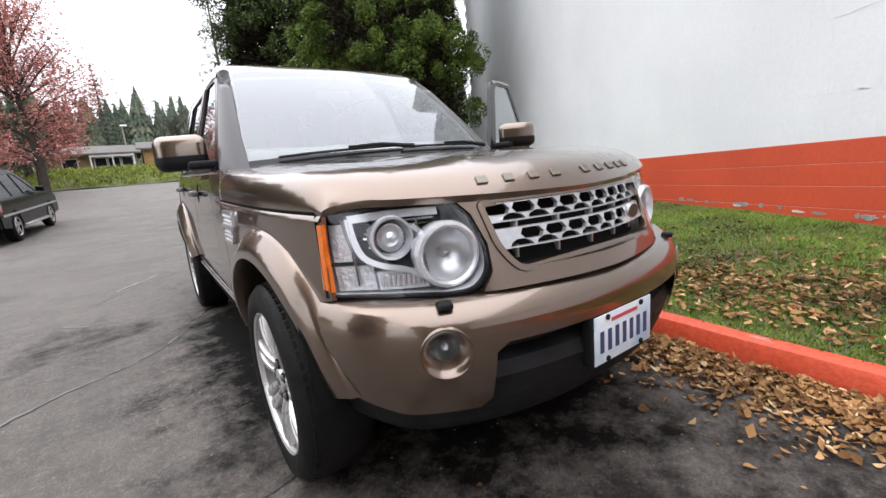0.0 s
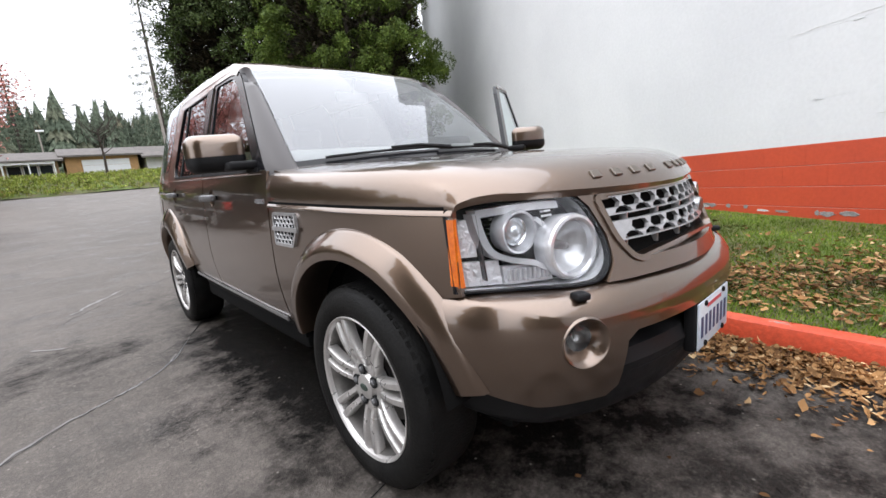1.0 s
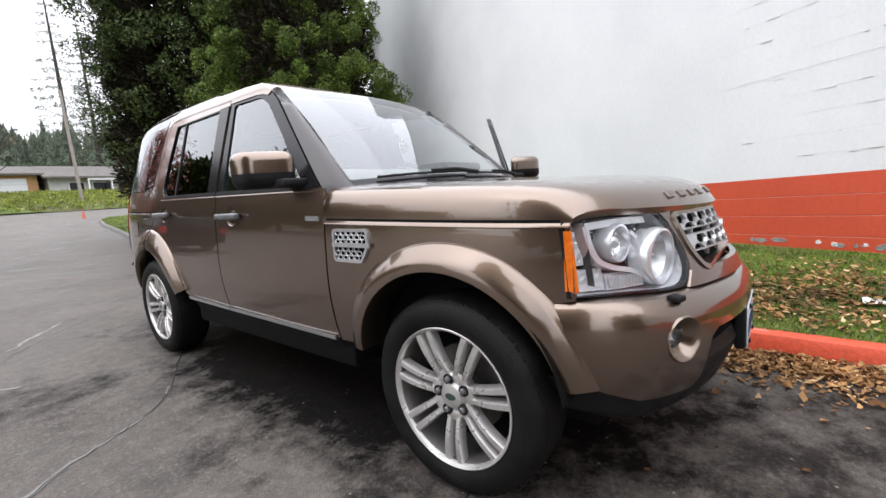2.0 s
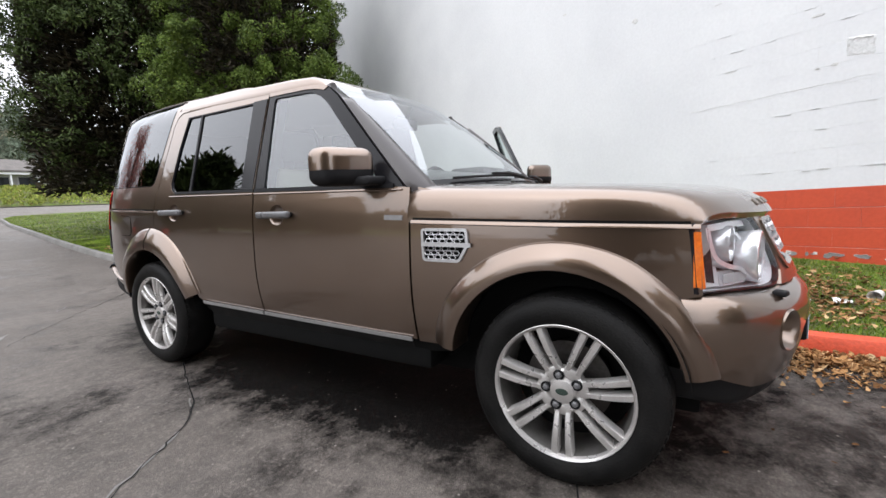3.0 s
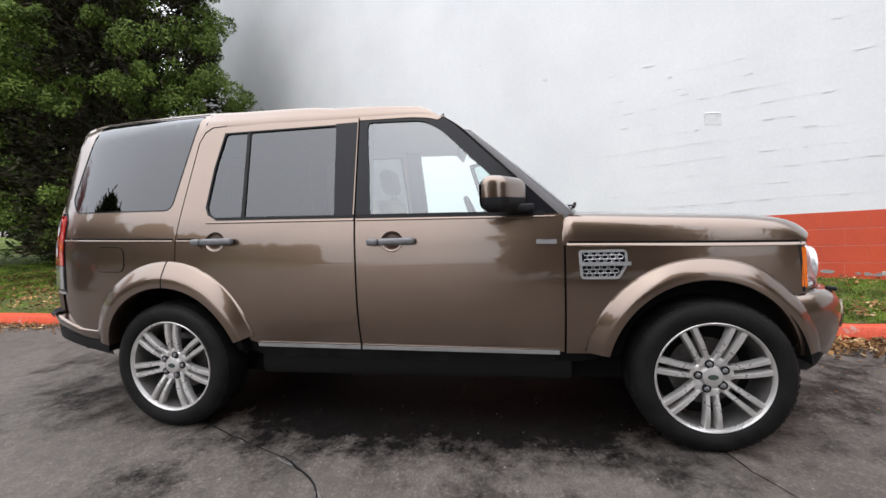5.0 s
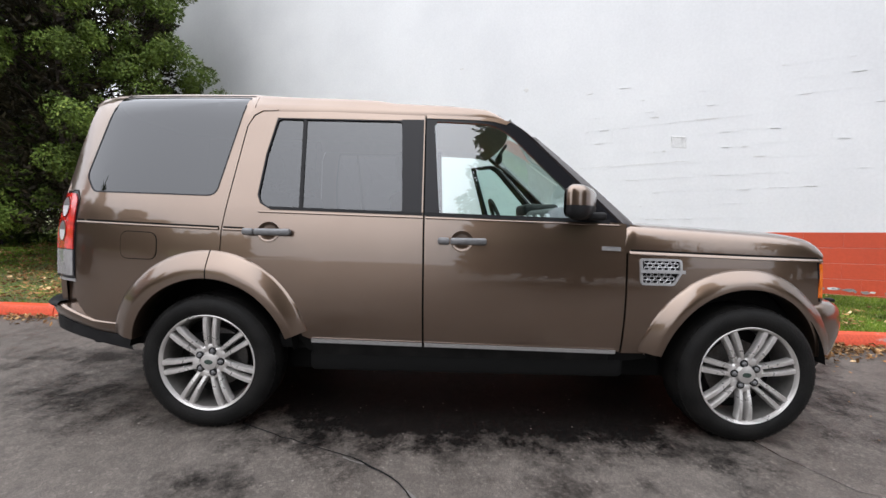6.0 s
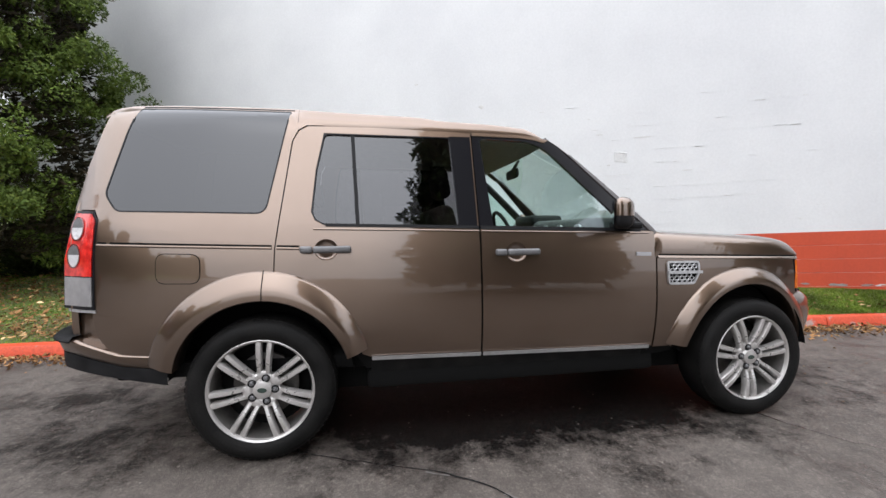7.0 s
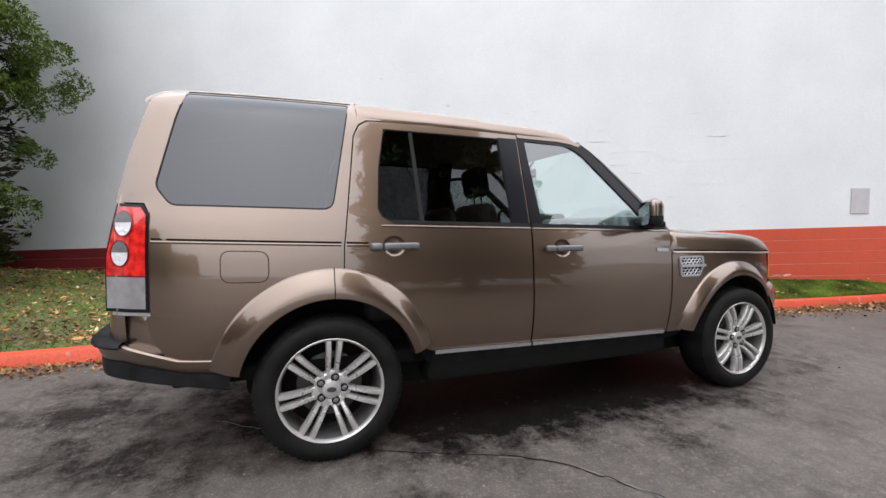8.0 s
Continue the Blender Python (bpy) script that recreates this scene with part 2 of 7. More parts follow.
ASPHALT = asphalt()
LAWN = material("lawn_soil", (0.090, 0.135, 0.024), 0.9, 0.0, (0.10, 0.085, 0.045), 1.3, 40, 0.6, var=0.35, bump_scale=60)
KERB_RED = material("red_kerb_paint", (0.60, 0.082, 0.035), 0.55, 0.0, (0.40, 0.28, 0.25), 6.5, 45, 0.35, var=0.14, rvar=0.1, contrast=(0.63, 0.68))
KERB_GREY = material("grey_kerb", (0.20, 0.195, 0.185), 0.8, 0.0, (0.14, 0.135, 0.125), 3, 50, 0.4, var=0.15)
WALL_WHITE = material("white_wall_paint", (0.78, 0.79, 0.80), 0.55, 0.0, (0.72, 0.73, 0.745), 0.8, 30, 0.09, var=0.025, world_space=True)
WALL_DEEP_RED = material("dark_red_wall_paint", (0.22, 0.022, 0.026), 0.5, 0.0, (0.18, 0.020, 0.024), 1.2, 30, 0.25, var=0.05, world_space=True)
WALL_RED = material("orange_red_wall_paint", (0.60, 0.085, 0.035), 0.5, 0.0, (0.53, 0.075, 0.035), 1.2, 30, 0.25, var=0.05, world_space=True)


# ---------------------------------------------------------------- mesh helpers
def mesh_of(bm, name, mat, smooth=35):
    bmesh.ops.recalc_face_normals(bm, faces=bm.faces)
    if mat in PANES and sum(f.normal.dot(f.calc_center_median() - Vector((0, 1.6, 1.0))) for f in bm.faces) < 0:
        bmesh.ops.reverse_faces(bm, faces=bm.faces)
    me = bpy.data.meshes.new(name)
    bm.to_mesh(me)
    bm.free()
    for m in (mat if isinstance(mat, (list, tuple)) else [mat]):
        me.materials.append(m)
    if smooth:
        me.polygons.foreach_set("use_smooth", [True] * len(me.polygons))
        me.set_sharp_from_angle(angle=radians(smooth))
    me.update()
    return me


def part(name, bm, mat, parent, label="", smooth=35):
    ob = new(name, mesh_of(bm, name, mat, smooth) if isinstance(bm, bmesh.types.BMesh) else bm)
    ob.parent = parent
    return tagged(ob, label)


def thing(name, label, category, at=(0, 0, 0), group="", kind=""):
    ob = new(name)
    ob.location = at
    ob.empty_display_size = 0.1
    return tagged(ob, label, category, group, kind)


def solid(name, bm, mat, label, category, group="", kind="", smooth=35):
    return tagged(new(name, mesh_of(bm, name, mat, smooth)), label, category, group, kind)


def grid(f, nu, nv, bm=None, closed_u=False):
    """A sheet of quads from f(i, j)."""
    bm = bm or bmesh.new()
    v = [[bm.verts.new(f(i, j)) for j in range(nv)] for i in range(nu)]
    for i in range(nu if closed_u else nu - 1):
        for j in range(nv - 1):
            k = (i + 1) % nu
            bm.faces.new((v[i][j], v[k][j], v[k][j + 1], v[i][j + 1]))
    return bm


def thicken(bm, move):
    """Closes an open sheet with a copy of it, moved by a vector."""
    geo = bmesh.ops.extrude_face_region(bm, geom=list(bm.faces), use_keep_orig=True)
    bmesh.ops.translate(bm, verts=[g for g in geo["geom"] if isinstance(g, bmesh.types.BMVert)], vec=move)
    return bm


def box(bm, a, b, bevel=0.0, seg=2, m=None):
    """A box from corner a to corner b."""
    c = [(p + q) / 2 for p, q in zip(a, b)]
    s = [abs(q - p) for p, q in zip(a, b)]
    r = bmesh.ops.create_cube(bm, size=1.0, matrix=(m or Matrix()) @ Matrix.LocRotScale(c, None, s))
    if bevel:
        e = {e for v in r["verts"] for e in v.link_edges}
        bmesh.ops.bevel(bm, geom=list(e), offset=bevel, segments=seg, affect="EDGES", profile=0.5)
    return bm


def tube(path, radius, n=8, bm=None, closed=False):
    """A round bar along points; radius one number or one a point."""
    bm = bm or bmesh.new()
    pts = [Vector(p) for p in path]
    rings = []
    for i, p in enumerate(pts):
        a, b = pts[i - 1] if i or closed else p, pts[(i + 1) % len(pts)] if i < len(pts) - 1 or closed else p
        d = (b - a).normalized()
        u = d.cross((0, 0, 1)) if abs(d.z) < 0.95 else d.cross((1, 0, 0))
        u.normalize()
        w = d.cross(u)
        r = radius[i] if isinstance(radius, (list, tuple)) else radius
        rings.append([bm.verts.new(p + r * (math.cos(2 * math.pi * k / n) * u + math.sin(2 * math.pi * k / n) * w)) for k in range(n)])
    m = len(rings)
    for i in range(m if closed else m - 1):
        for k in range(n):
            a, b = rings[i], rings[(i + 1) % m]
            bm.faces.new((a[k], a[(k + 1) % n], b[(k + 1) % n], b[k]))
    if not closed:
        bm.faces.new(rings[0])
        bm.faces.new(rings[-1])
    return bm


def lathe(profile, n=48, m=None, bm=None, closed=False):
    """A shape turned about the x axis: profile of (x, radius)."""
    bm = bm or bmesh.new()
    m = m or Matrix()
    rings = [[bm.verts.new(m @ Vector((x, r * math.cos(2 * math.pi * k / n), r * math.sin(2 * math.pi * k / n)))) for k in range(n)] for x, r in profile]
    q = len(rings)
    for i in range(q if closed else q - 1):
        for k in range(n):
            a, b = rings[i], rings[(i + 1) % q]
            bm.faces.new((a[k], a[(k + 1) % n], b[(k + 1) % n], b[k]))
    return bm


def lerp(table, x):
    """The value at x of a table of (x, value), with straight lines between."""
    return float(np.interp(x, [a for a, _ in table], [b for _, b in table]))


def smooth_pts(pts, n=6, closed=True):
    """A Catmull-Rom curve through points."""
    out, k = [], len(pts)
    for i in range(k if closed else k - 1):
        p = [np.array(pts[(i + j) % k] if closed else pts[min(max(i + j, 0), k - 1)], float) for j in (-1, 0, 1, 2)]
        for s in range(n):
            t = s / n
            out.append(tuple(0.5 * (2 * p[1] + (p[2] - p[0]) * t + (2 * p[0] - 5 * p[1] + 4 * p[2] - p[3]) * t * t + (3 * p[1] - p[0] - 3 * p[2] + p[3]) * t ** 3)))
    if not closed:
        out.append(tuple(pts[-1]))
    return out


def rounded(pts, r, n=5, step=0.0):
    """A polygon with its corners rounded; r one number or one a corner; long sides cut at each step."""
    if step:
        ring = rounded(pts, r, n)
        out = []
        for a, b in zip(ring, ring[1:] + ring[:1]):
            k = max(1, int(math.dist(a, b) / step))
            out += [(a[0] + (b[0] - a[0]) * i / k, a[1] + (b[1] - a[1]) * i / k) for i in range(k)]
        return out
    out, k = [], len(pts)
    for i in range(k):
        p, a, b = (Vector(pts[j % k]) for j in (i, i - 1, i + 1))
        rr = r[i] if isinstance(r, (list, tuple)) else r
        if rr <= 0:
            out.append(tuple(p))
            continue
        da, db = a - p, b - p
        q = min(rr, da.length * 0.45, db.length * 0.45)
        s, e = p + da.normalized() * q, p + db.normalized() * q
        for j in range(n + 1):
            t = j / n
            out.append(tuple((1 - t) ** 2 * s + 2 * t * (1 - t) * p + t * t * e))
    return out


def patch(outline, place, holes=(), step=0.06, move=None):
    """A panel: a flat outline with holes, cut into small faces and laid on a curved surface by place(u, v); made solid by move."""
    from mathutils.geometry import tessellate_polygon
    loops = [[Vector((u, v, 0)) for u, v in o] for o in (outline, *holes)]
    flat = [p for o in loops for p in o]
    bm = bmesh.new()
    vs = [bm.verts.new(p) for p in flat]
    for a, b, c in tessellate_polygon(loops):
        if len({a, b, c}) == 3:
            try:
                bm.faces.new((vs[a], vs[b], vs[c]))
            except ValueError:
                pass
    for axis in (0, 1):
        lo, hi = min(p[axis] for p in flat), max(p[axis] for p in flat)
        for k in range(1, int((hi - lo) / step) + 1):
            co, no = [0, 0, 0], [0, 0, 0]
            co[axis], no[axis] = lo + k * step, 1
            bmesh.ops.bisect_plane(bm, geom=list(bm.verts) + list(bm.edges) + list(bm.faces), plane_co=co, plane_no=no, dist=1e-5)
    bmesh.ops.remove_doubles(bm, verts=list(bm.verts), dist=1e-5)
    for v in bm.verts:
        v.co = place(v.co.x, v.co.y)
    if move is not None:
        thicken(bm, move)
    return bm


# ---------------------------------------------------------------- ground
def ground_z(y):
    """The lot is level round the car and rises behind it."""
    return 0.0 if y < 6 else 0.055 * (y - 6) ** 2 / 16 if y < 14 else 0.22 + 0.055 * (y - 14) if y < 42 else 1.76


KERB = [(-30, -0.6), (-14, 0.3), (-8, 0.48), (-5, 0.78), (-3, 1.00), (-1.5, 1.07), (-0.8, 1.09), (0, 1.15), (2, 1.28), (4, 1.42), (6, 1.48), (8, 1.50), (9, 1.53), (10.7, 1.70), (12.5, 1.93), (14.4, 2.14), (17.2, 2.50), (22.3, 3.12), (25.5, 3.7), (27.5, 4.6), (28.6, 6.0)]
WALL_AT, WALL_U = Vector((4.1, 0.0, 0.0)), Vector((0.4472, 0.8944, 0.0))
WALL_N = Vector((-0.8944, 0.4472, 0.0))


def kerb_x(y):
    return lerp(KERB, y)


def lawn_z(x, y):
    """From the kerb's top up to the foot of the wall."""
    wall = 4.1 + 0.5 * y
    f = min(1, max(0, (x - kerb_x(y)) / max(0.5, wall - kerb_x(y))))
    return ground_z(y) + 0.110 + 0.185 * f + 0.012 * noise.noise((x * 1.3, y * 1.3, 0))


def build_ground():
    xs = [-400, -150, -60, -30] + [-20 + i for i in range(41)] + [30, 60, 150, 400]
    ys = [-400, -150, -60, -30, -15, -6, 0] + [6 + i for i in range(40)] + [60, 100, 200, 500]
    bm = grid(lambda i, j: (xs[i], ys[j], ground_z(ys[j])), len(xs), len(ys))
    solid("ground", bm, ASPHALT, "worn damp grey asphalt of the parking lot, shade painted under the car", "ground", kind="structure")
    ys = [-30 + 0.25 * i for i in range(234)]
    bm = grid(lambda i, j: (kerb_x(ys[i]) + 0.105 + (8.5 + 0.5 * ys[i] - kerb_x(ys[i])) * j / 40, ys[i],
                            lawn_z(kerb_x(ys[i]) + 0.105 + (8.5 + 0.5 * ys[i] - kerb_x(ys[i])) * j / 40, ys[i])), len(ys), 41)
    solid("lawn", bm, LAWN, "green lawn strip with fallen leaves by the wall", "lawn", kind="structure")


def build_kerb():
    """A painted concrete kerb in lengths of three metres."""
    kerb = thing("kerb", "red painted concrete kerb along the lawn", "kerb", kind="structure")
    prof = [(0.0, 0.0), (0.014, 0.080), (0.030, 0.110), (0.055, 0.120), (0.11, 0.122), (0.13, 0.09), (0.13, -0.02)]
    y = -18.0
    while y < 27:
        e = y + 3.0
        n = 12

        def f(i, j):
            yy = y + 0.006 + (e - y - 0.012) * i / n
            o, z = prof[j]
            worn = 0.010 * noise.noise((yy * 2.2, z * 7, 4))
            return (kerb_x(yy) + o + worn, yy, ground_z(yy) + z + worn * 0.6)
        bm = grid(f, n + 1, len(prof))
        for side in (0, n):
            bm.faces.new([bm.verts.new(f(side, j)) for j in range(len(prof))])
        part("kerb_stone", bm, KERB_RED if y < 7 else KERB_GREY, kerb)
        y = e


def build_wall():
    """A long painted block wall; its courses fall slightly along it."""
    course, block, joint = 0.2, 0.405, 0.002
    wall = thing("wall_east", "tall block wall, white over an orange-red base", "wall", kind="structure")
    back = bmesh.new()
    m = Matrix.Translation(WALL_AT) @ Matrix(((WALL_U.x, WALL_N.x, 0, 0), (WALL_U.y, WALL_N.y, 0, 0), (0, 0, 1, 0), (0, 0, 0, 1)))
    box(back, (-22, -0.35, -0.6), (4.8, -0.0012, 6.5), m=m)
    box(back, (4.804, -0.35, -0.6), (13.0, -0.0012, 8.4), m=m)
    part("wall_core", back, WALL_WHITE, wall, smooth=0)
    slope = -0.0295
    verts, faces, mats = [], [], []
    near = []
    for k in range(-6, 36):
        z0 = 0.98 + (k - 0) * course
        for c in range(-52, 32):
            u0 = (c + 0.5 * (k % 2)) * block
            j = joint / 2
            if k > 25 and u0 < 4.8:
                continue
            if -7.5 < u0 < 0.4 and -4 <= k < 5 and len(near) < 300:
                near.append((u0, z0, k))
                continue
            s = slope
            d = (0.0005 if k >= 0 else 0.003) + 0.0003 * noise.noise((u0 * 3, z0 * 5, 1))
            base = len(verts)
            for dd, g in ((0.0, 0.0), (d, 0.004)):
                e = 0.0003 + 0.1 * g
                for uu, zz in ((u0 + e, z0 + j + g), (u0 + block - e, z0 + j + g), (u0 + block - e, z0 + course - j - g), (u0 + e, z0 + course - j - g)):
                    verts.append(tuple(m @ Vector((uu, dd, zz + s * uu))))
            faces += [(base + 4, base + 5, base + 6, base + 7)] + [(base + a, base + (a + 1) % 4, base + 4 + (a + 1) % 4, base + 4 + a) for a in range(4)]
            mats += [0 if k >= 0 else 2 if u0 > 4.9 else 1] * 5
    me = bpy.data.meshes.new("block_field")
    me.from_pydata(verts, [], faces)
    me.materials.append(WALL_WHITE)
    me.materials.append(WALL_RED)
    me.materials.append(WALL_DEEP_RED)
    me.polygons.foreach_set("material_index", mats)
    tagged(part("block_field", me, None, wall), kind="stuff")
    shapes = []
    for mat in (WALL_WHITE, WALL_RED):
        bm = bmesh.new()
        j = joint / 2
        lo = [bm.verts.new((u, 0, z)) for u, z in ((0.0003, j), (block - 0.0003, j), (block - 0.0003, course - j), (0.0003, course - j))]
        hi = [bm.verts.new((u, 0.0005 if mat is WALL_WHITE else 0.003, z)) for u, z in ((0.0007, j + 0.004), (block - 0.0007, j + 0.004), (block - 0.0007, course - j - 0.004), (0.0007, course - j - 0.004))]
        bm.faces.new(hi)
        for a in range(4):
            bm.faces.new((lo[a], lo[(a + 1) % 4], hi[(a + 1) % 4], hi[a]))
        shapes.append(mesh_of(bm, "block", mat, 0))
    tilt = Matrix.Rotation(-math.atan(slope), 4, "Y")
    for u0, z0, k in near:
        ob = new("block", shapes[0 if k >= 0 else 1])
        ob.parent = wall
        ob.matrix_basis = m @ Matrix.Translation((u0, 0.0004 * noise.noise((u0, z0, 7)), z0 + slope * u0)) @ tilt


build_ground()
build_kerb()


# ---------------------------------------------------------------- the large estate car
PROFILE = [(0.34, 0.796), (0.40, 0.822), (0.46, 0.841), (0.52, 0.856), (0.58, 0.867), (0.65, 0.8765), (0.72, 0.8805), (0.80, 0.880), (0.88, 0.877), (0.95, 0.8735), (1.04, 0.867), (1.10, 0.859), (1.16, 0.847),
           (1.20, 0.838), (1.45, 0.762), (1.70, 0.685), (1.76, 0.665), (1.80, 0.645), (1.83, 0.62), (1.85, 0.58)]
PLAN = [(-0.50, -0.115), (-0.43, -0.092), (-0.30, -0.062), (-0.10, -0.034), (0.15, -0.016), (0.45, -0.007), (0.9, 0.0), (2.8, 0.0), (3.15, -0.008), (3.40, -0.028),
        (3.60, -0.055), (3.68, -0.082), (3.76, -0.115), (3.825, -0.155), (3.885, -0.23)]
PY = np.linspace(-0.55, 3.90, 140)
PZ = np.linspace(0.30, 1.88, 120)
PXP = np.convolve(np.pad(np.interp(PY, *zip(*PLAN)), 3, mode="edge"), np.ones(7) / 7, "valid")
PXZ = np.convolve(np.pad(np.interp(PZ, *zip(*PROFILE)), 1, mode="edge"), np.ones(3) / 3, "valid")


def side_x(y, z):
    """Half the width of the body at a place on its flank."""
    return float(np.interp(z, PZ, PXZ) + np.interp(y, PY, PXP))


def nose_plan(x):
    """How far the nose falls back from its middle: gently, then fast round the corner."""
    return 0.41 * abs(x) ** 1.75 + 0.035 * max(0.0, (abs(x) - 0.62) / 0.17) ** 2


def front_y(x, z):
    """The nose in plan: the lamps' face above, the bumper below."""
    lamp = -0.72 + nose_plan(x)
    lean = 0.10 + 0.32 * (1 - min(1.0, max(0.0, (abs(x) - 0.40) / 0.36)))
    return lamp + lean * (z - 0.92)


def flank(s, off=0.0):
    """Places (y, z) on the flank of side s (-1 right, 1 left)."""
    return lambda y, z: Vector((s * (side_x(y, z) + off), y, z))


def arc(cy, cz, a, b, lo, hi, n=24):
    return [(cy + a * math.cos(radians(lo + (hi - lo) * i / n)), cz + b * math.sin(radians(lo + (hi - lo) * i / n))) for i in range(n + 1)]


def belt(y):
    return 1.150 + 0.022 * (y - 0.7)


def crease(y):
    return 1.005 + 0.029 * y


ARCH_F, ARCH_R = (0.03, 0.375), (2.875, 0.385)
car = thing("sport_utility_car", "metallic bronze five-door four-wheel-drive car, driver's door open", "car")

FENDER = [(-0.44, 0.742)] + [(-0.425, 0.978), (0.10, 0.995), (0.652, 1.012), (0.653, 0.90), (0.655, 0.455), (0.53, 0.455)] + arc(*ARCH_F, 0.50, 0.50, 8, 141) + [(-0.40, 0.735)]
DOOR_F = [(0.662, 1.018), (0.662, 1.150), (0.70, 1.155), (1.727, 1.176), (1.722, 0.485), (0.666, 0.462), (0.663, 0.90)]
FRAME_F = [(0.70, 1.157), (1.19, 1.648), (1.262, 1.703), (1.33, 1.722), (1.42, 1.731), (1.735, 1.737), (1.729, 1.178)]
GLASS_F = [(0.815, 1.165), (1.275, 1.640), (1.375, 1.694), (1.690, 1.705), (1.650, 1.180)]
DOOR_R = [(1.732, 0.486), (1.737, 1.176), (1.743, 1.737), (2.30, 1.752), (2.66, 1.748), (2.705, 1.72), (2.735, 1.66), (2.808, 1.075), (2.812, 0.95)] + arc(*ARCH_R, 0.51, 0.53, 95, 169)[:-1] + [(2.335, 0.495)]
HOLE_R = [(1.84, 1.185), (1.865, 1.708), (2.575, 1.712), (2.615, 1.50), (2.635, 1.27), (2.615, 1.225), (2.57, 1.200)]
QUARTER = [(2.818, 0.95), (2.814, 1.075), (2.742, 1.66), (2.711, 1.727), (2.667, 1.755), (2.58, 1.759), (2.58, 1.765), (2.714, 1.771), (2.718, 1.846), (3.63, 1.846), (3.69, 1.80), (3.775, 1.52), (3.825, 1.29), (3.690, 1.285), (3.667, 1.24), (3.665, 0.79), (3.68, 0.76), (3.66, 0.66), (3.61, 0.59), (3.54, 0.558), (3.40, 0.550)] + arc(*ARCH_R, 0.51, 0.53, 15, 84)
QHOLE = [(2.755, 1.840), (2.862, 1.262), (3.580, 1.276), (3.648, 1.365), (3.575, 1.70), (3.535, 1.840)]


def flank_panel(name, outline, s, mat=PAINT, holes=(), off=0.0, thick=0.014, label="", parent=None, step=0.06, turn=None):
    bm = patch(outline, flank(s, off), holes, step, Vector((-s * thick, 0, 0)))
    if turn is not None:
        bmesh.ops.transform(bm, matrix=turn, verts=bm.verts)
    return part(name, bm, mat, parent or car, label)


def ribbon(points, width, place, thick, closed=True):
    """A flat band along a curve on a surface."""
    bm = bmesh.new()
    n = len(points)
    rows = []
    for i, p in enumerate(points):
        a = Vector(points[i - 1] if i or closed else p)
        b = Vector(points[(i + 1) % n] if i < n - 1 or closed else p)
        d = (b - a).normalized()
        q = Vector((-d.y, d.x)) * width / 2
        rows.append((Vector(p) + q, Vector(p) - q))
    vs = []
    for a, b in rows:
        lo = [place(*a), place(*b)]
        vs.append([bm.verts.new(lo[0]), bm.verts.new(lo[1]), bm.verts.new(lo[1] + thick), bm.verts.new(lo[0] + thick)])
    for i in range(n if closed else n - 1):
        a, b = vs[i], vs[(i + 1) % n]
        for k in range(4):
            bm.faces.new((a[k], a[(k + 1) % 4], b[(k + 1) % 4], b[k]))
    if not closed:
        bm.faces.new(vs[0])
        bm.faces.new(vs[-1])
    return bm


HINGE = Vector((0.862, 0.68, 0.0))
OPEN = Matrix.Translation(HINGE) @ Matrix.Rotation(radians(-62), 4, "Z") @ Matrix.Translation(-HINGE)


def turned(bm, turn):
    if turn is not None:
        bmesh.ops.transform(bm, matrix=turn, verts=bm.verts)
    return bm


def cup_ring(y, z, n=24, r=0.060):
    return [(y + r * math.cos(2 * math.pi * k / n), z - 0.002 + r * 0.92 * math.sin(2 * math.pi * k / n)) for k in range(n)]


def door_handle(s, y, z, door, turn):
    """A grey bar in two lengths over a round finger cup pressed into the door."""
    x = side_x(y, z)
    ring = cup_ring(y, z)

    def bowl(i, j):
        k = (1.0, 0.96, 0.86, 0.62, 0.02)[j]
        u, v = ring[i]
        return flank(s, (0.0005, -0.004, -0.011, -0.017, -0.019)[j])(y + (u - y) * k, z + (v - z) * k)
    part("finger_cup", turned(grid(bowl, 24, 5, closed_u=True), turn), PAINT, door, "round finger cup pressed into the door", smooth=50)
    h = None
    for a, b in ((0.066, 0.128), (-0.128, 0.062)):
        bm = bmesh.new()
        box(bm, (s * (x + 0.010), y + a, z - 0.018), (s * (x + 0.042), y + b, z + 0.018), 0.012, 3)
        for v in bm.verts:
            # bowed outwards in the middle
            v.co.x += s * 0.010 * (1 - ((v.co.y - y) / 0.128) ** 2)
        if h is None:
            part("handle_end", turned(bm, turn), GREY_HANDLE, door, "satin grey fixed end of the handle")
            h = True
        else:
            h = part("door_handle", turned(bm, turn), GREY_HANDLE, door, "satin grey bar handle")
    for d in (-0.1, 0.1):
        bm = bmesh.new()
        box(bm, (s * (x - 0.01), y + d - 0.02, z - 0.012), (s * (x + 0.02), y + d + 0.02, z + 0.012), 0.004)
        part("handle_foot", turned(bm, turn), TRIM, h)


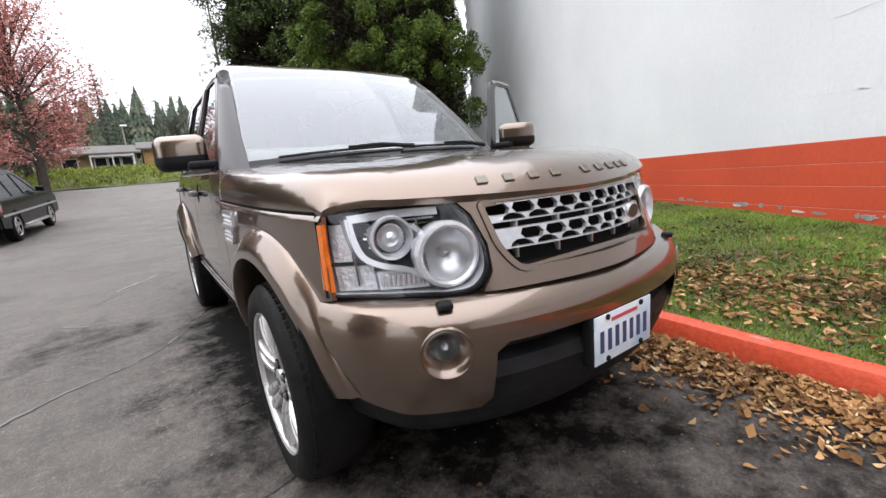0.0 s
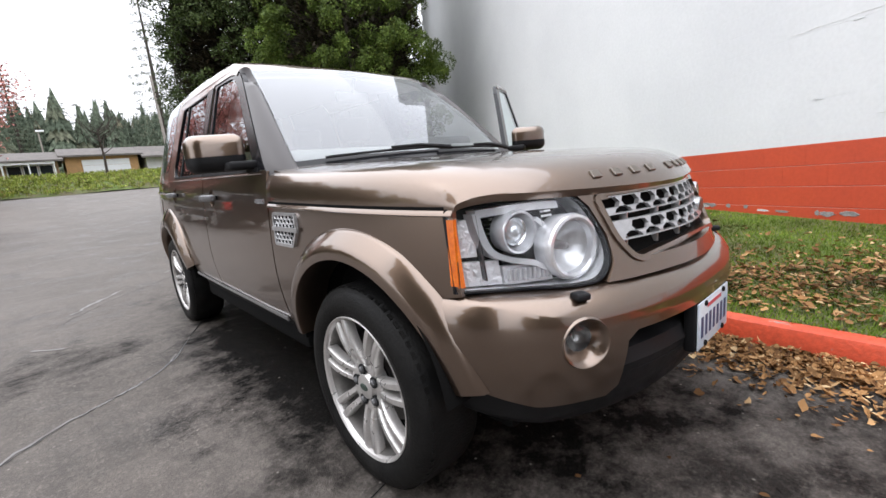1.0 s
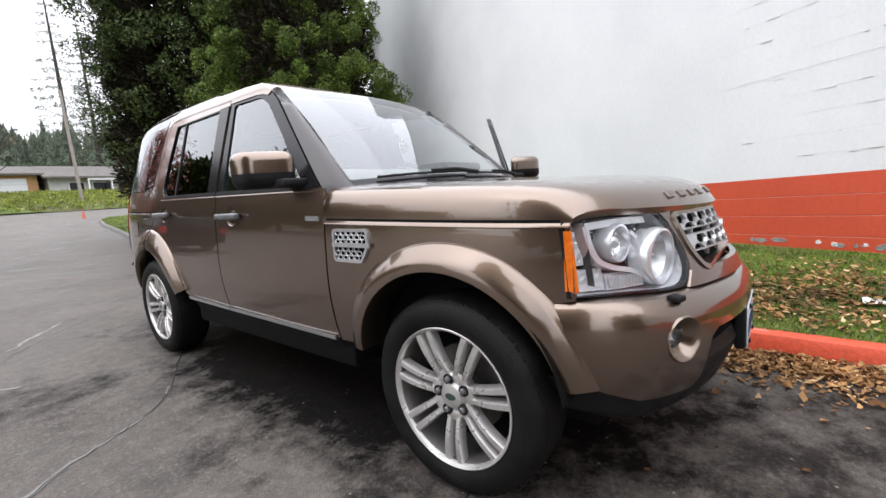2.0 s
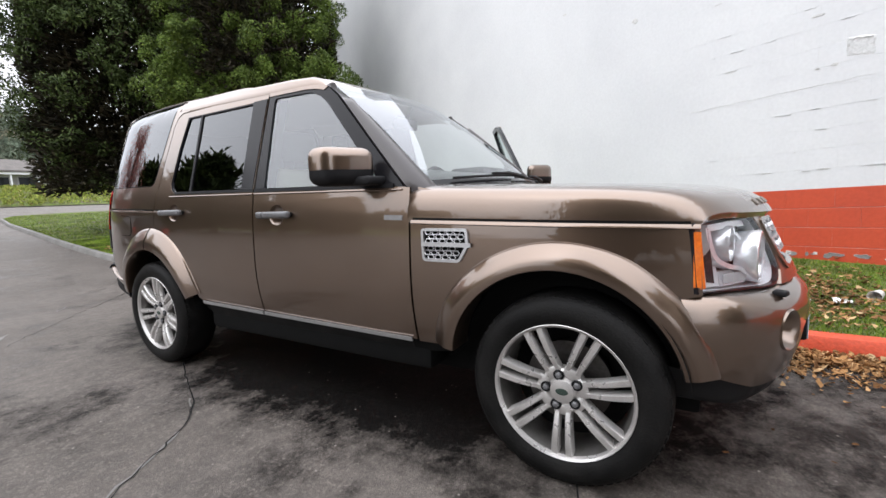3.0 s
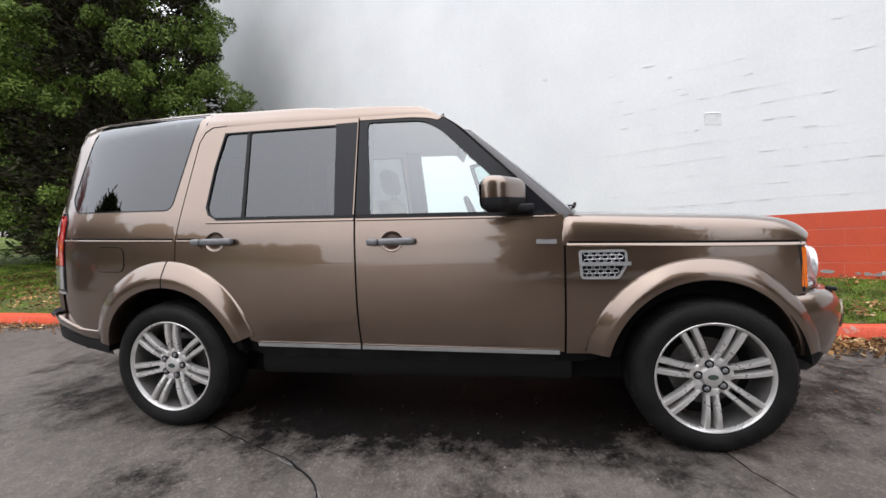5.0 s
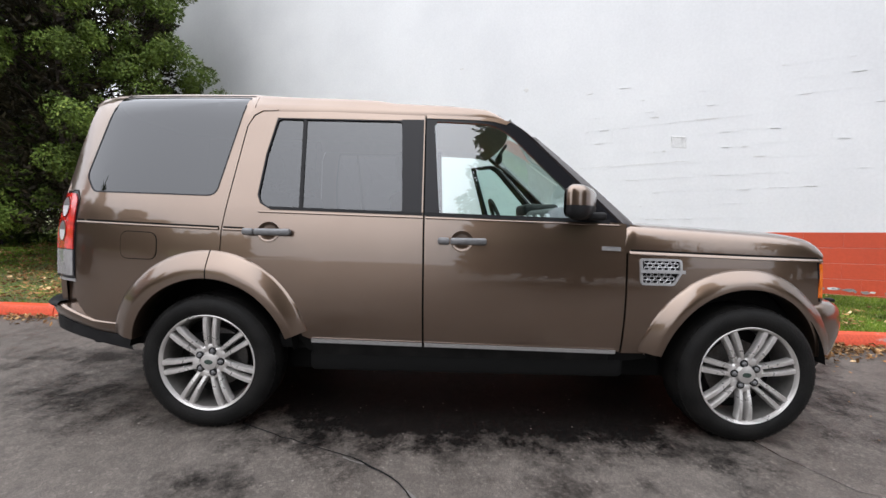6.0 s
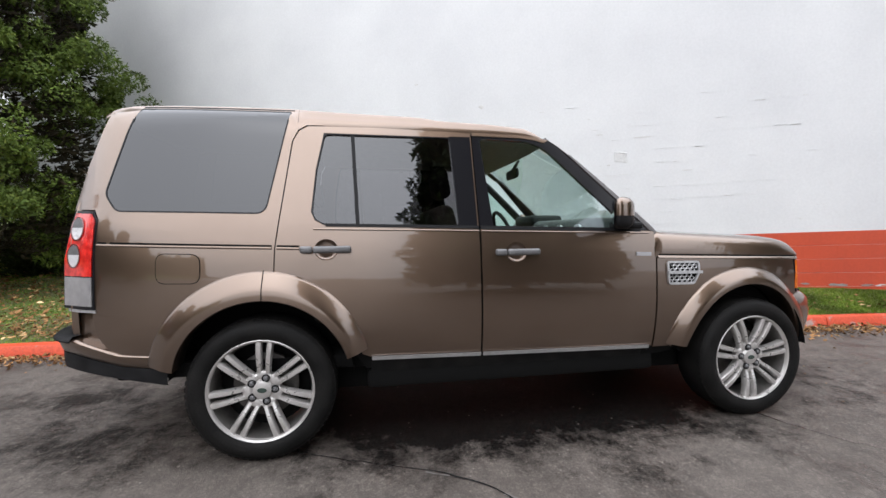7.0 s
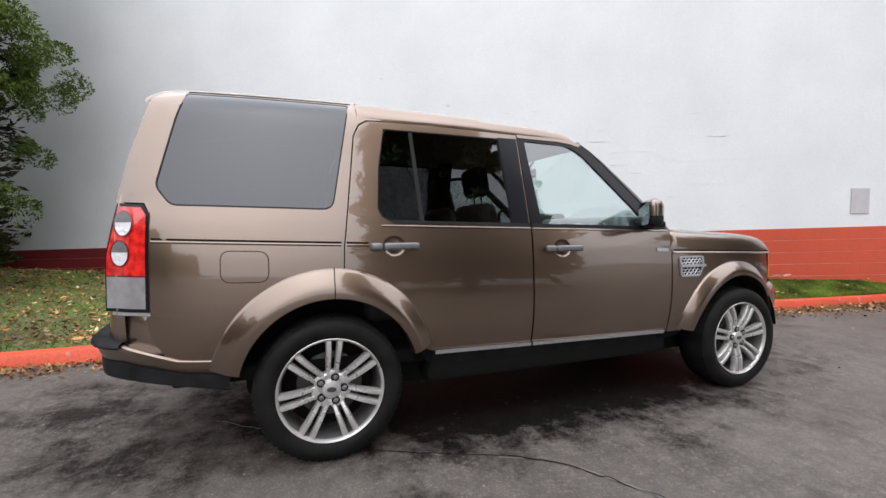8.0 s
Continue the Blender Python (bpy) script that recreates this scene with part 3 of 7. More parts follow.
def rear_mirror(s, parent, turn):
    """A door mirror: painted cap over a black body on a foot."""
    for name, mat, keep, label in (("mirror_cap", PAINT, 1, "bronze painted mirror cap"), ("mirror_body", TRIM, -1, "black mirror underside")):
        bm = bmesh.new()
        box(bm, (s * 0.850, 0.815, 1.166), (s * 1.076, 0.935, 1.342), 0.046, 5)
        for v in bm.verts:
            # narrower towards the front and at the outer end
            k = (0.935 - v.co.y) / 0.12
            v.co.x = s * (0.952 + (s * v.co.x - 0.952) * (1 - 0.10 * k * k))
            v.co.z = 1.250 + (v.co.z - 1.250) * (1 - 0.13 * k * k)
            v.co.y += 0.12 * (s * v.co.x - 0.85) / 0.22
        bmesh.ops.bisect_plane(bm, geom=list(bm.verts) + list(bm.edges) + list(bm.faces), plane_co=(0, 0, 1.238 - 0.001 * keep), plane_no=(0, 0, keep), clear_inner=True)
        bmesh.ops.holes_fill(bm, edges=[e for e in bm.edges if e.is_boundary])
        part(name, turned(bm, turn), mat, parent, label, smooth=50)
    bm = bmesh.new()
    box(bm, (s * 0.80, 0.80, 1.168), (s * 0.95, 0.93, 1.208), 0.014, 3)
    part("mirror_foot", turned(bm, turn), TRIM, parent)
    def pane(i, j):
        c, q = math.cos(2 * math.pi * i / 28), math.sin(2 * math.pi * i / 28)
        u, v = math.copysign(abs(c) ** 0.5, c) * j / 2, math.copysign(abs(q) ** 0.5, q) * j / 2
        return Vector((s * (0.958 + 0.094 * u), 0.9985 + 0.0513 * u, 1.252 + 0.070 * v))
    bm = grid(pane, 28, 3, closed_u=True)
    part("mirror_glass", turned(bm, turn), MIRROR_GLASS, parent, "silvered mirror glass")


def side_strip(name, pts, s, w, mat, off, parent, turn=None, thick=0.008, label=""):
    bm = ribbon(pts, w, flank(s, off), Vector((-s * thick, 0, 0)), closed=False)
    return part(name, turned(bm, turn), mat, parent, label)


def build_sides():
    for s in (-1, 1):
        turn = OPEN if s > 0 else None
        flank_panel("fender", FENDER, s)
        # front door, the left one standing open
        door = flank_panel("front_door", DOOR_F, s, holes=[cup_ring(1.527, 1.045)], turn=turn, label="bronze front door" + (", swung wide open" if s > 0 else ", shut"))
        place, mv = flank(s, -0.004), Vector((-s * 0.03, 0, 0))
        ring = patch(FRAME_F, place, [rounded(GLASS_F, [0.02, 0.05, 0.05, 0.03, 0.02], 4)], 0.08, mv)
        part("window_frame", turned(ring, turn), GLOSS_BLACK, door, "black window frame")
        top = [(1.262, 1.707), (1.33, 1.726), (1.43, 1.735), (1.735, 1.742), (1.735, 1.722), (1.44, 1.716), (1.35, 1.706), (1.29, 1.690)]
        part("roof_side_strip", turned(patch(top, flank(s, 0.001), step=0.1, move=mv * 0.3), turn), PAINT, door)
        part("front_window", turned(patch(GLASS_F, flank(s, -0.012), step=0.08), turn), GLASS_CLEAR, door, "clear door glass")
        side_strip("belt_moulding", [(0.75, 1.162), (1.2, 1.172), (1.725, 1.183)], s, 0.020, TRIM, 0.004, door, turn)
        part("belt_edge", turned(tube([flank(s, 0.004)(y, 1.143 + 0.0195 * (y - 0.70)) for y in np.linspace(0.70, 1.722, 14)], 0.0045, 6), turn), PAINT, door)
        door_handle(s, 1.527, 1.045, door, turn)
        rear_mirror(s, door, turn)
        if s > 0:
            inner = patch([(0.72, 0.50), (0.70, 1.14), (1.70, 1.165), (1.70, 0.52)], flank(s, -0.075), step=0.12, move=Vector((-0.02, 0, 0)))
            part("door_card", turned(inner, turn), LEATHER, door, "tan door lining")
        # rear door
        rear = flank_panel("rear_door", DOOR_R, s, holes=[HOLE_R, cup_ring(2.557, 1.074)], label="bronze rear door")
        gl = rounded([(a + (0.004 if a > 2.2 else -0.004), b) for a, b in HOLE_R], 0.02, 3)
        part("window_gasket", ribbon(rounded(HOLE_R, 0.03, 4, 0.06), 0.014, flank(s, -0.002), Vector((-s * 0.02, 0, 0))), GLOSS_BLACK, rear)
        part("rear_window", patch(gl, flank(s, -0.012), step=0.08), GLASS_DARK, rear, "tinted privacy glass")
        side_strip("window_divider", [(2.395, 1.20), (2.42, 1.71)], s, 0.020, TRIM, -0.004, rear)
        pillar = [(1.745, 1.183), (1.748, 1.712), (1.872, 1.712), (1.848, 1.186)]
        part("pillar_cover", patch(pillar, flank(s, 0.004), step=0.08, move=Vector((-s * 0.010, 0, 0))), GLOSS_BLACK, rear, "black pillar cover")
        side_strip("belt_moulding", [(1.738, 1.184), (2.2, 1.194), (2.56, 1.201)], s, 0.016, TRIM, 0.004, rear)
        part("belt_edge", tube([flank(s, 0.004)(y, 1.164 + 0.0185 * (y - 1.735)) for y in np.linspace(1.738, 2.62, 12)], 0.0045, 6), PAINT, rear)
        door_handle(s, 2.557, 1.074, rear, None)
        post = [(1.66, 1.10), (1.68, 1.735), (1.80, 1.738), (1.80, 1.10)]
        part("door_post", patch(post, flank(s, -0.040), step=0.08, move=Vector((-s * 0.05, 0, 0))), DARK, car, "dark post between the doors")
        # quarter panel and its window
        quarter = flank_panel("rear_quarter", QUARTER, s, holes=[rounded(QHOLE, [0.01, 0.05, 0.03, 0.03, 0.0, 0.01], 4)], label="bronze rear quarter panel")
        part("quarter_window", patch(rounded(QHOLE, [0.01, 0.05, 0.03, 0.03, 0.0, 0.01], 4), flank(s, -0.001), step=0.06, move=None), GLASS_QUARTER, quarter, "tinted quarter glass")
        part("window_seal", ribbon(rounded(QHOLE, [0.01, 0.05, 0.03, 0.03, 0.0, 0.01], 4, 0.05), 0.007, flank(s, 0.0015), Vector((-s * 0.006, 0, 0))), GLOSS_BLACK, quarter)
        if s < 0:
            fuel = rounded([(3.165, 0.915), (3.165, 1.055), (3.368, 1.062), (3.368, 0.918)], 0.045, 5)
            part("fuel_flap", patch(fuel, flank(s, 0.0035), step=0.05, move=Vector((-s * 0.003, 0, 0))), PAINT, quarter, "bronze fuel filler flap")
            part("flap_gap", ribbon(fuel, 0.008, flank(s, 0.0012), Vector((-s * 0.004, 0, 0))), DARK, quarter)
        # feature line: a bright ledge over a dark groove
        for y0, y1, owner in ((2.825, 3.655, quarter), (2.69, 2.80, rear)):
            ys = np.linspace(y0, y1, 9)
            side_strip("groove", [(y, crease(y) + 0.009) for y in ys], s, 0.008, DARK, 0.0012, owner)
            part("ledge", tube([flank(s, 0.0005)(y, crease(y) - 0.003) for y in ys], 0.0078, 8), PAINT, owner)
        # sills
        sill = flank_panel("sill", [(0.71, 0.452), (2.335, 0.484), (2.335, 0.395), (0.71, 0.375)], s, SILL_BLACK, off=-0.022, thick=0.10, label="black sill cover")
        side_strip("sill_strip", [(0.69, 0.461), (1.718, 0.478)], s, 0.020, SILVER, 0.012, sill, label="bright sill strip")
        side_strip("sill_strip", [(1.732, 0.478), (2.33, 0.489)], s, 0.020, SILVER, 0.012, sill)
        # shell behind the gaps
        shell = [(-0.38, 0.80), (-0.40, 0.97), (0.66, 1.00), (0.70, 1.13), (2.80, 1.17), (3.62, 1.20), (3.62, 0.64), (3.44, 0.52)] + arc(*ARCH_R, 0.47, 0.49, 16, 165)[1:] + [(2.36, 0.42), (0.60, 0.40)] + arc(*ARCH_F, 0.47, 0.48, 5, 140)
        if s > 0:
            shell = [(-0.38, 0.80), (-0.40, 0.97), (0.66, 1.00), (0.69, 0.42), (0.60, 0.40)] + arc(*ARCH_F, 0.47, 0.48, 5, 140)
        flank_panel("inner_shell", shell, s, DARK, off=-0.024, thick=0.01, step=0.12)
        # wheel arch flares and liners
        for (cy, cz), top, lo, hi in ((ARCH_F, 0.925, 10, 170), (ARCH_R, 0.972, 12, 164)):
            inner_b, outer_b = 0.822 - cz, top - cz

            def f(i, j):
                a = radians(lo + (hi - lo) * i / 48)
                t = (0.0, 0.03, 0.12, 0.30, 0.48, 0.60, 0.66, 0.80, 0.97, 1.0, 1.0, 0.96)[j]
                o = (-0.004, 0.006, 0.014, 0.028, 0.041, 0.0485, 0.0505, 0.0520, 0.0515, 0.045, -0.02, -0.09)[j]
                ra, rb = (0.572 if cy > 1 and math.cos(a) > 0 else 0.548) * (1 - t) + 0.432 * t, outer_b + (inner_b - outer_b) * t
                y, z = cy + ra * math.cos(a), cz + rb * math.sin(a)
                if j < 2 and cy < 1:
                    o -= 0.05 * min(1.0, max(0.0, (math.degrees(a) - 118) / 30))
                return Vector((s * (side_x(min(max(y, -0.34), 3.45), max(z, 0.40)) + o), y, z))
            bm = grid(f, 49, 12)
            part("wheel_arch", bm, PAINT, car, "bronze wheel arch flare", smooth=50)

            if cy > 1:
                part("arch_gap", tube([f(25, j) + Vector((s * 0.0005, 0, 0)) for j in range(10)], 0.0028, 5), DARK, car)

            def g(i, j):
                a = radians(6 + 168 * i / 32)
                return Vector((s * (0.86 - 0.10 * j), cy + 0.452 * math.cos(a), cz + 0.455 * math.sin(a)))
            bm = grid(g, 33, 4)
            bm.faces.new([bm.verts.new(g(i, 3)) for i in range(33)])
            part("arch_liner", bm, DARK, car)
        # side vent and badge on the fender
        vent = rounded([(0.414, 0.838), (0.376, 0.903), (0.380, 0.966), (0.588, 0.968), (0.582, 0.840)], [0.014, 0.006, 0.014, 0.012, 0.014], 4)
        v = part("side_vent", ribbon(vent, 0.012, flank(s, 0.012), Vector((-s * 0.016, 0, 0))), SILVER, car, "silver side vent with a mesh of hexagons")
        part("vent_back", patch(vent, flank(s, 0.002), step=0.06, move=Vector((-s * 0.003, 0, 0))), DARK, v)
        side_strip("vent_bar", [(0.358, 0.905), (0.45, 0.906), (0.588, 0.907)], s, 0.017, SILVER, 0.018, v, label="silver bar across the vent")
        for z0, front in ((0.871, 0.410), (0.938, 0.388)):
            bm = bmesh.new()
            for r in (-1, 0, 1):
                for c in range(6):
                    hy, hz = front + 0.016 + 0.0345 * c + 0.01725 * (r % 2), z0 + 0.0185 * r
                    if hy > 0.575:
                        continue
                    hexa = [flank(s, 0.008)(hy + 0.0150 * math.cos((q + 0.0) * math.pi / 3), hz + 0.0105 * math.sin(q * math.pi / 3)) for q in range(6)]
                    tube(hexa, 0.0026, 4, bm, closed=True)
            part("vent_mesh", bm, SILVER, v)
        side_strip("badge", [(0.695, 1.019), (0.792, 1.022)], s, 0.022, CLEAR_LENS, 0.006, car, turn=None, label="small bright badge") if s < 0 else None


def hood_nose(x):
    """The hood's front edge in plan, a little blunter than the lamps'."""
    return -0.706 + 0.365 * abs(x) ** 1.75 + 0.030 * max(0.0, (abs(x) - 0.62) / 0.17) ** 2


def hood_seam(y):
    return 0.988 + 0.028 * max(0.0, y + 0.45)


def hood_height(x, y):
    """The hood's top, away from its rounded side edges."""
    d = max(0.0, y - hood_nose(x))
    # raised outer edges with a shallow dish between them
    ridge = 0.007 * math.exp(-((abs(x) - 0.66) / 0.12) ** 2) * min(1, d / 0.3)
    return hood_seam(y) + 0.098 * (1 - math.exp(-d / 0.060)) + 0.030 * min(1, d / 1.1) + 0.022 * (1 - (x / 0.88) ** 2) * min(1, d / 0.35) + ridge


# from the seam up the side and over the edge: how far in, how far up
HOOD_EDGE = [(0.0, 0.0), (0.0015, 0.22), (0.005, 0.44), (0.011, 0.62), (0.020, 0.77), (0.032, 0.88), (0.048, 0.95), (0.070, 0.988), (0.095, 1.0)]


def build_hood():
    k = len(HOOD_EDGE)

    def f(i, j):
        n = 40
        side = -1 if i < k else 1 if i >= k + n - 1 else 0
        m = i if side < 0 else (2 * k + n - 2 - i) if side > 0 else k - 1
        inset, up = HOOD_EDGE[min(m, k - 1)]
        a = side if side else -1 + 2 * (i - k + 1) / n
        x0 = side * (0.79 - inset) if side else a * (0.79 - HOOD_EDGE[-1][0])
        fy = hood_nose(x0)
        t = j / 36
        back = 0.60 + 0.056 * min(1.0, 1.2 * abs(a) ** 4) - 0.10 * (1 - abs(a) ** 2)
        y = fy + (back - fy) * t ** 1.7
        w = side_x(y, hood_seam(y)) + 0.002
        x = side * (w - inset) if side else a * (w - HOOD_EDGE[-1][0])
        z = hood_seam(y)
        return Vector((x, y, z + (hood_height(x, y) - z) * up))
    bm = grid(f, 2 * k + 39, 37)
    thicken(bm, Vector((0, 0.012, -0.020)))
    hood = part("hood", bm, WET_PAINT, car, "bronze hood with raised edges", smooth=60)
    # dark gap under its edge
    for s in (-1, 1):
        side_strip("hood_gap", [(y, 0.984 + 0.028 * max(0, y + 0.45)) for y in np.linspace(-0.40, 0.64, 12)], s, 0.009, DARK, 0.003, car)
        def ledge(i, j):
            y = -0.428 + 1.076 * i / 20
            return flank(s, (-0.002, 0.003, 0.008, 0.009, 0.006, -0.004)[j])(y, 0.980 + 0.028 * max(0, y + 0.45) - (0.0, 0.002, 0.012, 0.015, 0.018, 0.020)[j])
        part("fender_ledge", grid(ledge, 21, 6), PAINT, car, smooth=60)
        part("cowl_side", patch([(0.56, 1.00), (0.56, 1.135), (0.63, 1.150), (0.659, 1.142), (0.659, 1.00)], flank(s, -0.024), step=0.05, move=Vector((-s * 0.05, 0, 0))), PAINT, car)
    return hood


def build_glasshouse():
    top = lambda x: Vector((x, 1.290 - 0.065 * (1 - (x / 0.64) ** 2), 1.728 + 0.024 * (1 - (x / 0.64) ** 2)))
    low = lambda x: Vector((x, 0.615 - 0.10 * (1 - (x / 0.77) ** 2), 1.150 + 0.02 * (1 - (x / 0.77) ** 2)))

    def screen(i, j, inset=0.0, out=0.0):
        a, t = -1 + 2 * i / 24, j / 14
        p, q = low(a * 0.735), top(a * 0.612)
        r = p.lerp(q, 0.03 + 0.965 * t)
        r.z += 0.018 * math.sin(math.pi * t) + out
        r.y -= 0.012 * math.sin(math.pi * t)
        return r
    part("windshield", grid(screen, 25, 15), GLASS_SCREEN, car, "windshield reflecting the pale sky")
    bm = grid(lambda i, j: low((-1 + 2 * i / 24) * 0.75).lerp(top((-1 + 2 * i / 24) * 0.61), (-0.02, 0.045)[j]) + Vector((0, -0.004, 0.003)), 25, 2)
    part("screen_band", thicken(bm, Vector((0, 0.01, -0.01))), GLOSS_BLACK, car)
    # scuttle under the wipers
    bm = grid(lambda i, j: Vector(((-1 + 2 * i / 20) * 0.80, (0.47, 0.57, 0.66)[j] + 0.10 * ((-1 + 2 * i / 20) ** 2) - 0.05, (1.135, 1.138, 1.168)[j])), 21, 3)
    part("scuttle", thicken(bm, Vector((0, 0, -0.03))), TRIM, car, "black plastic scuttle")
    for s in (-1, 1):
        # pillar from the hood's corner to the roof
        def f(i, j):
            t = -0.08 + 1.08 * i / 20
            z = 1.142 + 0.598 * t - 0.026 * max(0.0, (t - 0.78) / 0.22) ** 2
            y_out = 0.668 + 0.596 * t + 0.010 * max(0.0, (t - 0.78) / 0.22) ** 2
            o = Vector((s * (side_x(y_out, z) - 0.003 - 0.35 * max(0.0, -t)), y_out, z))
            foot = 0.008 * max(0.0, 1 - t / 0.30) ** 2
            inn = low(s * (0.738 - foot)).lerp(top(s * 0.604), t) + Vector((0, -0.006, 0.008 - 0.019 * max(0.0, t) + 0.018 * math.sin(math.pi * t)))
            chord = o - inn
            out = chord.cross(Vector((-s * 0.25, 0.70, 0.67))).normalized()
            if out.x * s < 0:
                out = -out
            q = j / 8
            return inn + chord * q + out * (0.085 * q * (1 - q))
        bm = grid(f, 21, 9)
        part("front_pillar", thicken(bm, Vector((-s * 0.012, 0.012, -0.006))), PILLAR, car, "gloss black windshield pillar", smooth=60)
        # wiper
    for x0, x1, yy in ((-0.60, 0.08, 0.0), (0.06, 0.66, 0.02)):
        pts = []
        for k in range(13):
            x = x0 + (x1 - x0) * k / 12
            p = low(x).lerp(top(x * 0.8), 0.035 + 0.02 * k / 12)
            pts.append(p + Vector((0, -0.02, 0.012)))
        wiper = part("wiper", tube(pts, 0.007, 6), TRIM, car, "black windshield wiper")
        arm = [pts[6] + Vector((0, -0.012, 0.012)), pts[9] + Vector((0, -0.03, 0.012)), pts[12] + Vector((0.03, -0.05, -0.01))]
        part("wiper_arm", tube(arm, [0.007, 0.010, 0.014], 6), TRIM, wiper)

    # roof
    def seam(y):
        return lerp([(1.2, 1.730), (2.2, 1.757), (2.60, 1.760), (2.712, 1.764), (2.716, 1.845), (3.62, 1.845), (3.69, 1.800), (3.74, 1.77)], y)

    def crown(y):
        return lerp([(1.19, 1.752), (1.215, 1.763), (1.25, 1.774), (1.33, 1.792), (1.45, 1.807), (1.6, 1.819), (1.92, 1.832), (2.02, 1.849), (2.15, 1.856), (2.5, 1.866), (2.75, 1.880), (3.2, 1.880), (3.58, 1.876), (3.65, 1.866), (3.69, 1.845), (3.73, 1.812)], y)
    ys = [1.264, 1.270, 1.28, 1.305, 1.34, 1.4, 1.6, 1.80, 1.92, 2.02, 2.15, 2.3, 2.5, 2.6, 2.68, 2.712, 2.716, 2.78, 2.9, 3.1, 3.3, 3.45, 3.58, 3.65, 3.68, 3.705]

    def section(y, u):
        """Half width and height of the roof: up the flank first, then over in a flat arch."""
        z0, z1 = seam(y) + 0.004, crown(y)
        zs = max(z0 + 0.003, z1 - 0.036)
        if u > 0.83:
            z = z0 + (zs - z0) * (1 - u) / (1 - 5 / 6)
            return side_x(y, z) - 0.003, z
        q = u / (5 / 6)
        return (side_x(y, zs) - 0.003) * math.sin(q * math.pi / 2) ** 0.94, zs + (z1 - zs) * max(0.0, 1 - q ** 3.0) ** 0.62

    def f(i, j):
        y = ys[i]
        a = -1 + 2 * j / 24
        x, z = section(y, abs(a))
        if y < 1.44:
            # from the top of the windshield back into the arch
            edge = top(x) + Vector((0, -0.007, -0.009))
            q = (y - ys[0]) / (1.44 - ys[0])
            y = edge.y + (1.44 - edge.y) * q
            z = edge.z + (section(1.44, abs(a))[1] - edge.z) * (1 - (1 - q) ** 1.7)
        return Vector((math.copysign(x, a), y, z))
    bm = grid(f, len(ys), 25)
    roof = part("roof", thicken(bm, Vector((0, 0.014, -0.012))), PAINT, car, "bronze roof, raised at the rear", smooth=50)
    bm = grid(lambda i, j: Vector((f(i, j).x * 0.95, f(i, j).y, f(i, j).z - 0.045)), len(ys), 25)
    part("headlining", bm, HEADLINER, car)
    # black roof edge strip at the rear
    for s in (-1, 1):
        pts = [(y, 0) for y in np.linspace(2.74, 3.53, 8)]
        bm = tube([Vector((s * (side_x(y, 1.846) - 0.010), y, 1.851)) for y, _ in pts], 0.005, 6)
        part("roof_strip", bm, TRIM, roof)
    # tailgate
    def g(i, j):
        t, a = j / 20, -1 + 2 * i / 16
        z = 0.62 + 1.235 * t
        y = lerp([(0.6, 3.875), (0.8, 3.88), (1.2, 3.885), (1.3, 3.875), (1.6, 3.80), (1.8, 3.735), (1.86, 3.705)], z) - 0.07 * a ** 4
        w = side_x(3.79, z) - 0.004
        return Vector((a * w, y, z))
    part("tailgate", thicken(grid(g, 17, 21), Vector((0, -0.03, 0))), PAINT, car, "bronze tailgate", smooth=50)
    part("tailgate_window", grid(lambda i, j: g(i, 12 + j * 0.86) + Vector((0, 0.006, 0)), 17, 9), GLASS_DARK, car, "dark tailgate glass")


